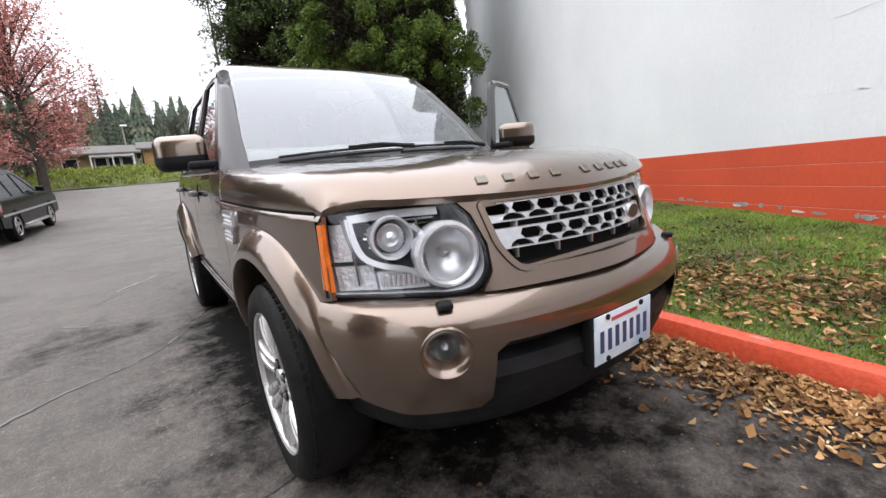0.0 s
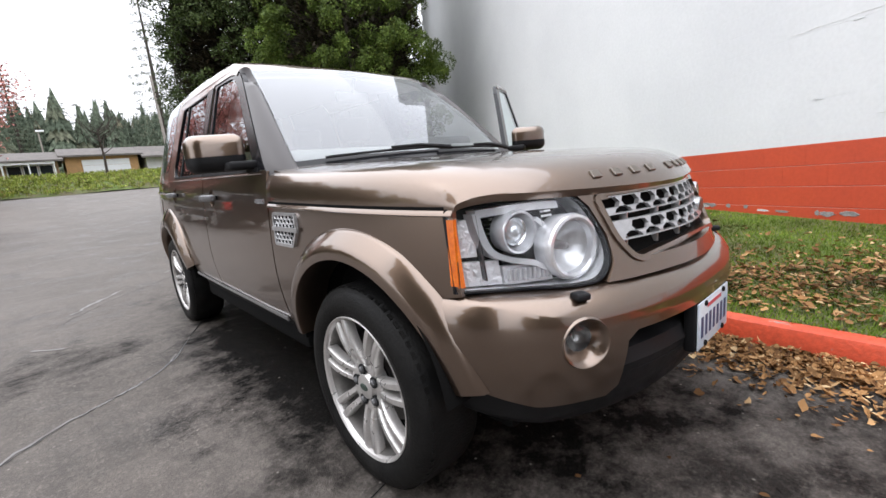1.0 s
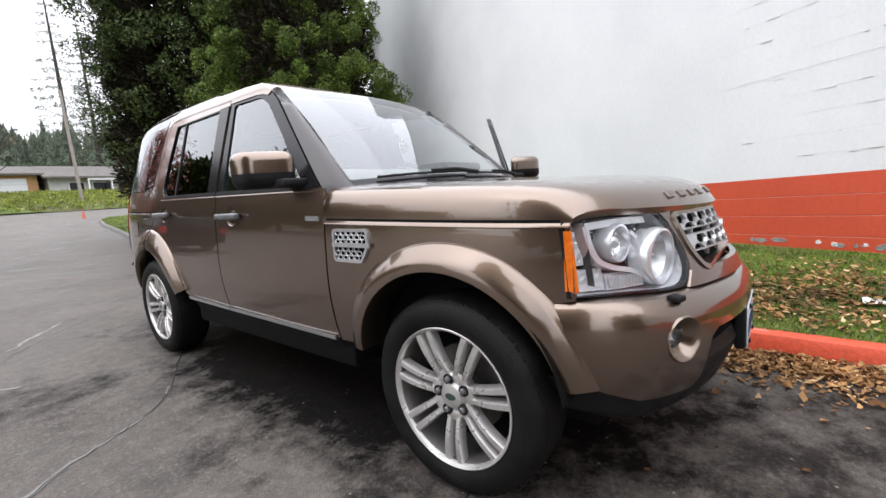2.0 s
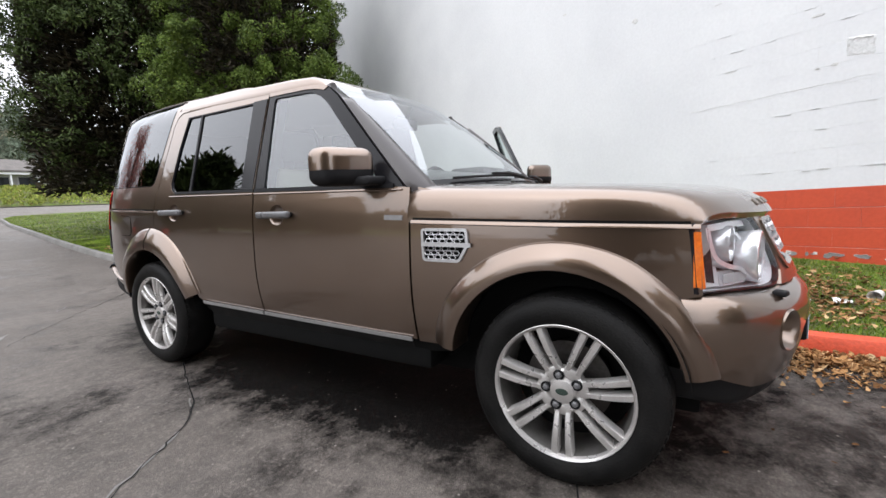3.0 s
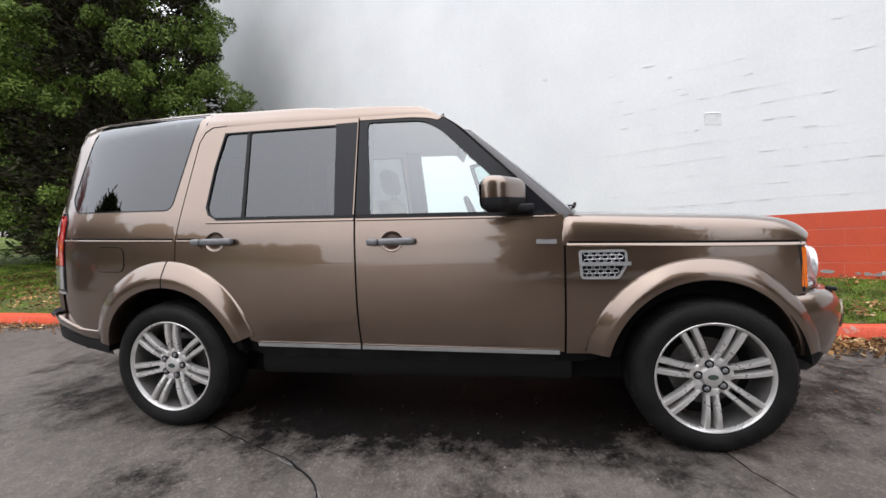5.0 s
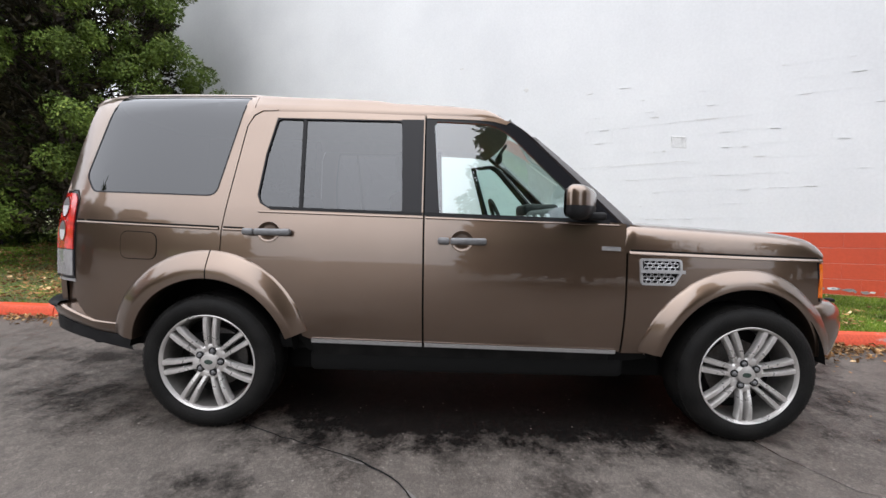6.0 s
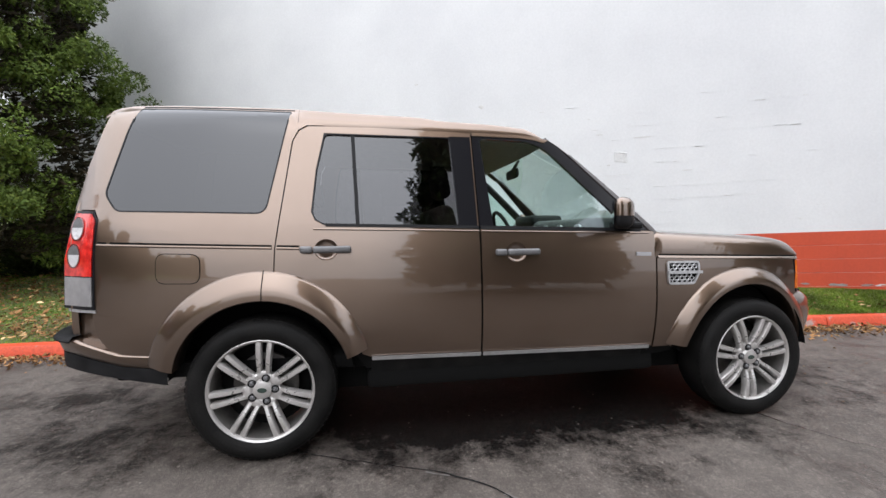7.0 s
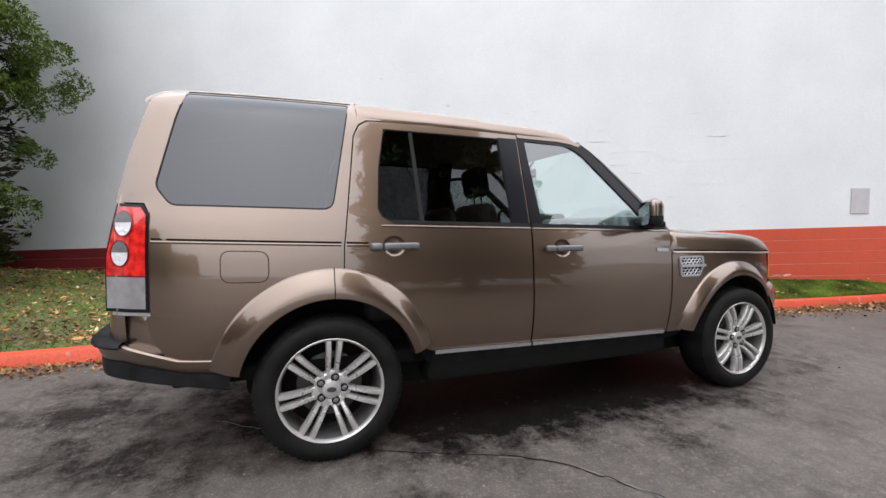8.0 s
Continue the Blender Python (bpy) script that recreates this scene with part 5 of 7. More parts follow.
    for s in (-1, 1):
        for yy, rot, turn_of_nuts in ((0.0, 180, 0.58), (2.885, 4, 0.43)):
            hub = new("wheel")
            hub.parent = car
            tagged(hub, "black tyre on a seven-pair-spoke silver alloy wheel")
            hub.matrix_basis = Matrix.Translation((s * 0.776, yy, 0.362)) @ Matrix.Diagonal((s, 1, 1, 1)) @ Matrix.Rotation(radians(rot), 4, "X")
            for nm, me in (("tyre", tyre_me), ("rim", rim_me), ("rim_barrel", barrel_me), ("hub", hub_me), ("hub_emblem", cap_me), ("brake_disc", disc_me), ("brake_shield", back_me)):
                part(nm, me, None, hub)
            for k in range(7):
                o = part("double_spoke", spoke_me, None, hub)
                o.matrix_basis = Matrix.Rotation(2 * math.pi * k / 7, 4, "X")
            for k in range(5):
                for nm, me in (("wheel_nut", nut_me), ("nut_well", well_me)):
                    o = part(nm, me, None, hub)
                    a = 2 * math.pi * (k + turn_of_nuts) / 5
                    o.matrix_basis = Matrix.Translation((0, 0.062 * math.cos(a), 0.062 * math.sin(a)))


def build_cabin():
    floor = bmesh.new()
    box(floor, (-0.78, 0.50, 0.42), (0.78, 3.60, 0.50), 0.02)
    box(floor, (-0.70, -0.45, 0.40), (0.70, 0.55, 0.90), 0.02)
    box(floor, (-0.60, 0.3, 0.28), (0.60, 3.3, 0.42), 0.03)
    part("underbody", floor, DARK, car)
    # unseen rails added to keep light out from under the car
    for s in (-1, 1):
        rail = bmesh.new()
        box(rail, (s * 0.50, -0.45, 0.25), (s * 0.62, 3.1, 0.42), 0.02)
        box(rail, (s * 0.60, 0.62, 0.30), (s * 0.80, 2.36, 0.42), 0.03)
        part("light_block_rail", rail, DARK, car)
    axle = bmesh.new()
    for yy in (0.0, 2.885):
        tube([(-0.70, yy, 0.36), (-0.12, yy, 0.33), (0.12, yy, 0.33), (0.70, yy, 0.36)], [0.05, 0.10, 0.10, 0.05], 10, axle)
    part("axle", axle, DARK, car)
    dash = bmesh.new()
    box(dash, (-0.74, 0.68, 0.80), (0.74, 1.02, 1.240), 0.06, 4)
    d = part("dashboard", dash, DASH, car, "grey dashboard with round silver vents")
    bm = bmesh.new()
    box(bm, (0.16, 0.76, 1.20), (0.58, 1.03, 1.290), 0.03, 3)
    part("instrument_hood", bm, DARK_CABIN, d)
    bm = bmesh.new()
    for x in (-0.62, -0.36, -0.12, 0.1):
        lathe([(0, 0.05), (0.02, 0.052), (0.022, 0.04), (0.01, 0.035)], 18, Matrix.Translation((x, 1.020, 1.15)) @ Matrix.Rotation(radians(90), 4, "Z"), bm)
    part("air_vent", bm, SILVER, d)
    bm = bmesh.new()
    ring = [Vector((0.37 + 0.19 * math.cos(a), 1.20 + 0.07 * math.sin(a), 1.145 + 0.175 * math.sin(a))) for a in [2 * math.pi * k / 28 for k in range(28)]]
    tube(ring, 0.016, 8, bm, closed=True)
    wheel = part("steering_wheel", bm, DARK_CABIN, car, "dark steering wheel")
    bm = bmesh.new()
    box(bm, (0.31, 1.14, 1.075), (0.43, 1.20, 1.175), 0.025, 3)
    box(bm, (0.20, 1.18, 1.115), (0.54, 1.205, 1.150), 0.008)
    part("wheel_boss", bm, DARK_CABIN, wheel)
    for x in (-0.37, 0.37):
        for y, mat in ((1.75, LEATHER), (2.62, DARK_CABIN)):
            if True:
                bm = bmesh.new()
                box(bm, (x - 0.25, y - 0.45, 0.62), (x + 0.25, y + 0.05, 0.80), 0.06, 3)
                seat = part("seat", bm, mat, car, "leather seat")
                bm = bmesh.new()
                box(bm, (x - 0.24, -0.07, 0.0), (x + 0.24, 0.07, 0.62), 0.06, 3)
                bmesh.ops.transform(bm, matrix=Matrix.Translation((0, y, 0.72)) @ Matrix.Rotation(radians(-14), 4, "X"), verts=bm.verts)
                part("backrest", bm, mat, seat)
                bm = bmesh.new()
                box(bm, (x - 0.14, -0.05, 0.66), (x + 0.14, 0.05, 0.86), 0.045, 3)
                for q in (-0.06, 0.06):
                    tube([(x + q, 0, 0.58), (x + q, 0, 0.70)], 0.007, 6, bm)
                bmesh.ops.transform(bm, matrix=Matrix.Translation((0, y, 0.72)) @ Matrix.Rotation(radians(-10), 4, "X"), verts=bm.verts)
                part("headrest", bm, DARK_CABIN, seat)
    bm = bmesh.new()
    box(bm, (-0.12, 1.235, 1.56), (0.12, 1.265, 1.63), 0.02, 3)
    tube([(0, 1.25, 1.62), (0, 1.20, 1.70)], 0.012, 6, bm)
    part("cabin_mirror", bm, DARK_CABIN, car, "black rear-view mirror")


DEEP_RED = material("deep_red", (0.16, 0.006, 0.006), 0.2, coat=1.0)
PLATE = material("plate_white", (0.72, 0.76, 0.80), 0.35, 0.0, (0.45, 0.60, 0.75), 9, 60, 0.0, var=0.04)
PLATE_INK = material("plate_ink", (0.04, 0.06, 0.14), 0.5)
PLATE_RED = material("plate_red", (0.55, 0.08, 0.10), 0.5)
EMBLEM = material("emblem_green", (0.035, 0.055, 0.045), 0.3)
GLASS_BALL = material("lens_ball", (0.75, 0.78, 0.80), 0.05, 0.6, coat=1.0)
FACET = material("facet_chrome", (0.80, 0.80, 0.82), 0.28, 0.35, bump=1.0, grain=60)
LAMP_BACK = material("lamp_back", (0.15, 0.15, 0.155), 0.25, 0.5, (0.08, 0.08, 0.085), 30, 100, 0.1, var=0.1)
LAMP_WHITE = material("lamp_bezel", (0.78, 0.78, 0.80), 0.16, 0.45, (0.70, 0.70, 0.72), 30, 100, 0.05, var=0.05, coat=0.5)
FOG_BOWL = material("fog_lamp_bowl", (0.13, 0.128, 0.125), 0.18, 0.85, (0.28, 0.275, 0.27), 20, 90, 0.1, var=0.06)
BOWL = material("lamp_bowl", (0.70, 0.70, 0.71), 0.30, 0.75, (0.60, 0.60, 0.61), 30, 100, 0.06, var=0.04)
build_sides()
build_hood()
build_glasshouse()
build_tail()
build_front()
build_wheels()
build_cabin()


# raised bars in place of the letters on the hood's edge
def build_hood_marks():
    for k, x in enumerate((-0.36, -0.275, -0.19, -0.105, 0.035, 0.12, 0.20, 0.275, 0.345)):
        y = hood_nose(x) + 0.034
        z = hood_height(x, y) + 0.001
        tilt = math.atan2(hood_height(x, y + 0.01) - hood_height(x, y - 0.01), 0.02)
        yaw = math.atan(0.64 * abs(x) ** 0.75) * (1 if x > 0 else -1)
        bm = bmesh.new()
        box(bm, (-0.017, -0.015, -0.002), (0.017, 0.015, 0.005), 0.002, 1, Matrix.Translation((x, y, z)) @ Matrix.Rotation(yaw, 4, "Z") @ Matrix.Rotation(tilt, 4, "X"))
        part("raised_mark", bm, MARK, car, "raised satin mark on the hood edge")


MARK = material("satin_mark", (0.20, 0.175, 0.15), 0.35, 0.7)
build_hood_marks()


# ---------------------------------------------------------------- plants
def leaf_material(name, dark, light, warm=None, rough=0.55):
    """Leaves that differ one by one."""
    m = bpy.data.materials.new(name)
    m.use_nodes = True
    n, l = m.node_tree.nodes, m.node_tree.links
    b = n["Principled BSDF"]
    g = n.new("ShaderNodeNewGeometry")
    r = n.new("ShaderNodeValToRGB")
    r.color_ramp.elements[0].color, r.color_ramp.elements[1].color = rgb(dark), rgb(light)
    if warm:
        e = r.color_ramp.elements.new(0.84)
        e.color = rgb(light)
        r.color_ramp.elements[2].color = rgb(warm)
    l.new(g.outputs["Random Per Island"], r.inputs[0])
    co = n.new("ShaderNodeTexCoord")
    t = n.new("ShaderNodeTexNoise")
    t.inputs["Scale"].default_value = 2.2
    l.new(co.outputs["Object"], t.inputs["Vector"])
    mr = n.new("ShaderNodeMapRange")
    mr.inputs["From Min"].default_value, mr.inputs["From Max"].default_value, mr.inputs["To Min"].default_value, mr.inputs["To Max"].default_value = 0.3, 0.7, 0.38, 1.6
    l.new(t.outputs["Fac"], mr.inputs["Value"])
    mul = n.new("ShaderNodeVectorMath")
    mul.operation = "SCALE"
    l.new(r.outputs[0], mul.inputs[0])
    l.new(mr.outputs[0], mul.inputs["Scale"])
    l.new(mul.outputs[0], b.inputs["Base Color"])
    b.inputs["Roughness"].default_value = rough
    b.inputs["Specular IOR Level"].default_value = 0.12
    return m


BARK = material("bark", (0.055, 0.042, 0.034), 0.9, 0.0, (0.032, 0.025, 0.021), 6, 40, 0.9, var=0.3, bump_scale=18)
# shade inside the crowns, put into the leaf colour
CROWN_SHADE = leaf_material("crown_shade", (0.014, 0.012, 0.007), (0.030, 0.026, 0.014), (0.045, 0.034, 0.020))
CEDAR = leaf_material("cedar_sprays", (0.050, 0.080, 0.014), (0.090, 0.132, 0.025), (0.155, 0.195, 0.042))
CEDAR_DARK = leaf_material("dark_sprays", (0.028, 0.044, 0.012), (0.050, 0.072, 0.020), (0.078, 0.100, 0.028))
# fir green greyed and paled, with distance haze put into the colour
HAZED_FIR = leaf_material("hazed_fir_sprays", (0.070, 0.090, 0.066), (0.125, 0.150, 0.108), (0.17, 0.155, 0.11), 0.9)
RED_LEAF = leaf_material("red_leaves", (0.36, 0.14, 0.12), (0.55, 0.25, 0.22), (0.44, 0.30, 0.19))
FALLEN = leaf_material("fallen_leaves", (0.11, 0.052, 0.022), (0.36, 0.20, 0.085), (0.58, 0.42, 0.24), 0.7)
WEEDS = leaf_material("weeds", (0.16, 0.21, 0.04), (0.30, 0.34, 0.075), (0.36, 0.28, 0.12))
BLADES = leaf_material("lawn_blades", (0.080, 0.140, 0.014), (0.185, 0.265, 0.036), (0.27, 0.25, 0.085))


def soup(name, verts, faces, mat):
    me = bpy.data.meshes.new(name)
    me.from_pydata(np.asarray(verts, float).tolist(), [], np.asarray(faces).tolist())
    me.materials.append(mat)
    return me


def sprays(rng, centres, outward, size, per, droop=0.0, flat=0.35, length=2.2):
    """Leaf sprays: at each centre, several narrow diamonds that fan outward."""
    n = len(centres)
    c = np.repeat(centres, per, 0)
    o = np.repeat(outward, per, 0)
    d = o + rng.normal(0, 0.55, (n * per, 3)) + (0, 0, 0.25 - droop)
    d /= np.linalg.norm(d, axis=1, keepdims=True) + 1e-9
    u = np.cross(d, rng.normal(0, 1, (n * per, 3)))
    u /= np.linalg.norm(u, axis=1, keepdims=True) + 1e-9
    s = size * rng.uniform(0.6, 1.35, (n * per, 1))
    root = c + rng.normal(0, 0.6, (n * per, 3)) * size * 1.1
    w = np.cross(d, u)
    a, tip = root, root + d * s * length
    mid = root + d * s * length * 0.55
    b, e = mid + u * s * flat + w * s * 0.12, mid - u * s * flat + w * s * 0.12
    v = np.stack([a, b, tip, e], 1).reshape(-1, 3)
    f = np.arange(n * per * 4).reshape(-1, 4)
    return v, f


def evergreen(name, label, at, height, radius, bottom, seed, mat, clumps=1500, per=26, size=0.075, limbs=26, trunk_r=0.26, shape=0.45, lump=0.19):
    """A broad columnar evergreen: trunk, limbs, and a lumpy crown of sprays with gaps."""
    rng = np.random.default_rng(seed)
    x, y, z = at
    tree = thing(name, label, "tree", (0, 0, 0))
    trunk = []
    for k in range(9):
        t = k / 8
        trunk.append(Vector((x + 0.06 * math.sin(3 * t + seed), y + 0.05 * math.cos(4 * t + seed), z - 0.1 + t * height * 0.92)))
    bm = tube(trunk, [max(0.03, trunk_r * (1 - t / 8) ** 0.8 * (1.35 if t == 0 else 1)) for t in range(9)], 12)
    part("trunk", bm, BARK, tree, "brown furrowed trunk", smooth=60)
    # boughs: lumps that stand out of the column
    bough = []
    for k in range(limbs * 10):
        t = rng.uniform(0, 1) ** 0.85
        a = rng.uniform(0, 2 * math.pi)
        h = bottom + (height - bottom) * t
        r = radius * (1 - t ** 2.2) ** shape * (0.80 + 0.35 * rng.random()) * min(1, 0.72 + 2.0 * t)
        bough.append((a, h, r))
    for a, h, r in bough[:limbs]:
        wood = tube([(x, y, z + h - 0.3), (x + 0.5 * r * math.cos(a), y + 0.5 * r * math.sin(a), z + h - 0.15), (x + 0.85 * r * math.cos(a), y + 0.85 * r * math.sin(a), z + h + 0.05)], [0.06, 0.035, 0.012], 6)
        part("limb", wood, BARK, tree, smooth=60)
    cs, outs = [], []
    per_bough = max(1, clumps // len(bough))
    for a, h, r in bough:
        tip = np.array((x + r * math.cos(a), y + r * math.sin(a), z + h))
        way = np.array((math.cos(a), math.sin(a), 0.35))
        for q in range(per_bough):
            f = rng.random() ** (1.7 if q % 3 else 0.6)
            p = tip - np.array((math.cos(a), math.sin(a), -0.25)) * f * 0.75 * min(r, 1.4) + rng.normal(0, lump, 3) * (1, 1, 0.9)
            cs.append(p)
            outs.append(way)
    # the shaded heart of the crown
    for q in range(clumps // 5):
        t, a = rng.random(), rng.uniform(0, 2 * math.pi)
        r = 0.72 * radius * (1 - t ** 2.2) ** shape * rng.random() ** 0.5
        cs.append(np.array((x + r * math.cos(a), y + r * math.sin(a), z + bottom + 0.1 + (height - bottom) * t)))
        outs.append(np.array((math.cos(a), math.sin(a), 0.2)))
    v, f = sprays(rng, np.array(cs), np.array(outs), size, per)
    part("crown", soup("crown", v, f, mat), None, tree, "dense green crown of flat sprays")
    return tree


def scales(rng, centres, normals, size, length=1.9, flat=0.42, loose=0.32):
    """Small leaves that lie on rounded tufts, each turned roughly outwards."""
    n = len(centres)
    w = normals + rng.normal(0, loose, (n, 3))
    w /= np.linalg.norm(w, axis=1, keepdims=True) + 1e-9
    d = np.cross(w, rng.normal(0, 1, (n, 3)))
    d /= np.linalg.norm(d, axis=1, keepdims=True) + 1e-9
    d = d + 0.45 * w
    u = np.cross(w, d)
    u /= np.linalg.norm(u, axis=1, keepdims=True) + 1e-9
    s = size * rng.uniform(0.6, 1.4, (n, 1))
    mid = centres + d * s * length * 0.55
    v = np.stack([centres, mid + u * s * flat, centres + d * s * length, mid - u * s * flat], 1).reshape(-1, 3)
    return v, np.arange(n * 4).reshape(-1, 4)


def cloud_cedar(name, label, at, height, radius, bottom, seed, mat, puffs=330, leaves=900, size=0.034, shape=0.45, trunk_r=0.2, limbs=24, foot=0.78, puff=(0.20, 0.40)):
    """An evergreen whose crown is made of rounded tufted boughs with dark gaps between them."""
    rng = np.random.default_rng(seed)
    x, y, z = at
    tree = thing(name, label, "tree", (0, 0, 0))
    trunk = [Vector((x + 0.06 * math.sin(3 * k / 8 + seed), y + 0.05 * math.cos(k / 2 + seed), z - 0.1 + k / 8 * height * 0.92)) for k in range(9)]
    part("trunk", tube(trunk, [max(0.03, trunk_r * (1 - k / 8) ** 0.8 * (1.35 if k == 0 else 1)) for k in range(9)], 12), BARK, tree, "brown furrowed trunk", smooth=60)
    centres, outs = [], []
    for k in range(puffs):
        t = rng.random() ** 0.9
        a = rng.uniform(0, 2 * math.pi)
        reach = radius * (1 - t ** 2.4) ** shape * min(1, foot + 2.0 * t)
        r = reach * (0.97 - 0.42 * rng.random() ** 1.3) + 0.10 * math.sin(3 * a + 5 * t + seed)
        way = np.array((math.cos(a), math.sin(a), 0.0))
        tip = np.array((x, y, z + bottom + (height - bottom) * t)) + way * max(0.2, r)
        if k < limbs:
            base = Vector((x, y, tip[2] - 0.45))
            part("limb", tube([base, base.lerp(Vector(tip.tolist()), 0.55) + Vector((0, 0, -0.06)), Vector(tip.tolist())], [0.055, 0.032, 0.010], 6), BARK, tree, smooth=60)
        big = rng.uniform(*puff)
        # three or four knobs make up a bough, the outermost highest
        for q in range(4):
            knob = big * rng.uniform(0.36, 0.58)
            c = tip + rng.uniform(-0.85, 0.85, 3) * big * (1, 1, 0.6) + way * big * 0.35 + (0, 0, 0.12 * q * big)
            d = rng.normal(0, 1, (leaves // 4, 3)) + way * 0.35 + (0, 0, 0.40)
            d /= np.linalg.norm(d, axis=1, keepdims=True)
            rough = 1 + 0.22 * np.sin(7 * d[:, :1] + seed + q) * np.sin(6 * d[:, 1:2] + k) * np.sin(8 * d[:, 2:])
            centres.append(c + d * knob * rough * rng.uniform(0.90, 1.06, (len(d), 1)))
            outs.append(d)
    v, f = scales(rng, np.concatenate(centres), np.concatenate(outs), size)
    # inner sprays in a near-black brown that paints shade between the boughs
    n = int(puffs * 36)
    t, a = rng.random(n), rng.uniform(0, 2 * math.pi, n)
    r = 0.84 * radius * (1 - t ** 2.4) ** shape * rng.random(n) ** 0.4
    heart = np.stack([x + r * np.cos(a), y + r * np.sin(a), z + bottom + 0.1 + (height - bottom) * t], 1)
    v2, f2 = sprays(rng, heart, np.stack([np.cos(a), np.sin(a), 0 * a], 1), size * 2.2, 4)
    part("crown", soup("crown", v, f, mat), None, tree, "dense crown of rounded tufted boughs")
    part("inner_foliage", soup("inner_foliage", v2, f2, CROWN_SHADE), None, tree, "inner foliage coloured dark for the shade inside the crown")
    return tree


def fir_soup(rng, x, y, z, h, r, points=13, layers=9, web=0.42):
    """One far conifer: overlapping skirts of boughs with ragged rims, round a stem."""
    vs, fs, m = [], [], 0
    for k in range(layers):
        t = k / layers
        rr = r * (1 - t) ** 0.9 * rng.uniform(0.85, 1.12) + 0.10
        zt = z + h * min(1.0, 0.10 + 0.90 * t + 1.9 / layers)
        zb = z + h * (0.04 + 0.92 * t)
        a = 2 * math.pi * (np.arange(points * 2) + rng.uniform(0, 1)) / (points * 2)
        rad = rr * np.where(np.arange(points * 2) % 2, rng.uniform(web, web + 0.23, points * 2), rng.uniform(0.60, 1.25, points * 2))
        low = zb + np.where(np.arange(points * 2) % 2, 0.05, 0.0) * h - rng.uniform(0, 0.03, points * 2) * h
        rim = np.stack([x + rad * np.cos(a), y + rad * np.sin(a), low], 1)
        vs.append(np.concatenate([[(x + rng.normal(0, 0.01) * h, y, zt)], rim]))
        n = points * 2
        fs.append(np.stack([np.zeros(n, int), 1 + np.arange(n), 1 + (np.arange(n) + 1) % n], 1) + m)
        m += n + 1
    return np.concatenate(vs), np.concatenate(fs)


def far_woods():
    """Rows of firs round the lot, one mass of far trees."""
    rng = np.random.default_rng(5)
    verts, quads = [], []
    off = 0
    spots = []
    for k in range(1300):
        a = radians(-62 + 124 * k / 1299 + rng.uniform(-0.5, 0.5))
        d = rng.uniform(88, 128)
        spots.append((-1.5 + d * math.sin(a), d * math.cos(a), 2.2, rng.uniform(11.5, 16.5), 1.0))
    for k in range(260):
        a = radians(75 + 210 * k / 459 + rng.uniform(-1, 1))
        d = rng.uniform(75, 105)
        spots.append((-2 + d * math.sin(a), d * math.cos(a), 0.0, rng.uniform(3.5, 6.5), 1.0))
    for x, y, z, h, _ in spots:
        if x > 4.6 + 0.5 * y and y < 16 and x > 0:
            continue
        v, f = fir_soup(rng, x, y, z, h, h * rng.uniform(0.16, 0.25), 10 if y > 40 else 7, int(rng.integers(7, 12)))
        verts.append(v)
        quads.append(f + off)
        off += len(v)
    # ragged boughs that break the outlines
    seen = [q for q in spots if q[1] > 40][100:1050]
    tip, way = [], []
    for x, y, z, h, _ in seen:
        n = 34
        t, a = rng.random(n) ** 0.7, rng.uniform(0, 2 * math.pi, n)
        rr = h * 0.21 * (1 - t) ** 0.85 * rng.uniform(0.6, 1.1, n)
        tip.append(np.stack([x + rr * np.cos(a), y + rr * np.sin(a), z + h * (0.1 + 0.9 * t)], 1))
        way.append(np.stack([np.cos(a), np.sin(a), np.full(n, -0.4)], 1))
    v, f = sprays(rng, np.concatenate(tip), np.concatenate(way), 0.24, 2, 0.1, 0.36, 2.2)
    verts.append(v)
    tri = np.concatenate([f[:, [0, 1, 2]], f[:, [0, 2, 3]]])
    quads.append(tri + off)
    v, q = np.concatenate(verts), np.concatenate(quads)
    ob = new("far_woods", soup("far_woods", v, q, HAZED_FIR))
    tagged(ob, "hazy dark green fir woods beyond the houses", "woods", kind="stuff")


def tall_fir(name, at, h, r, seed, label):
    rng = np.random.default_rng(seed)
    tree = thing(name, label, "tree")
    part("trunk", tube([(at[0], at[1], at[2] - 0.5), (at[0] + 0.1, at[1], at[2] + h * 0.5), (at[0], at[1], at[2] + h)], [0.28, 0.18, 0.03], 8), BARK, tree)
    n = 1500
    t, a = rng.random(n) ** 0.8, rng.uniform(0, 2 * math.pi, n)
    tier = np.floor(t * 24) / 24 + 0.02 * t
    rr = r * (1 - tier) ** 1.05 * rng.random(n) ** 0.6 * rng.uniform(0.75, 1.15, n) + 0.04
    c = np.stack([at[0] + rr * np.cos(a), at[1] + rr * np.sin(a), at[2] + h * (0.08 + 0.92 * tier) - 0.25 * rr], 1)
    v, f = sprays(rng, c, np.stack([np.cos(a), np.sin(a), np.full(n, -0.5)], 1), np.repeat(0.035 + 0.135 * (1 - tier), 7)[:, None], 7, 0.35, 0.22, 2.6)
    part("crown", soup("crown", v, f, HAZED_FIR), None, tree, "sparse drooping fir branches")


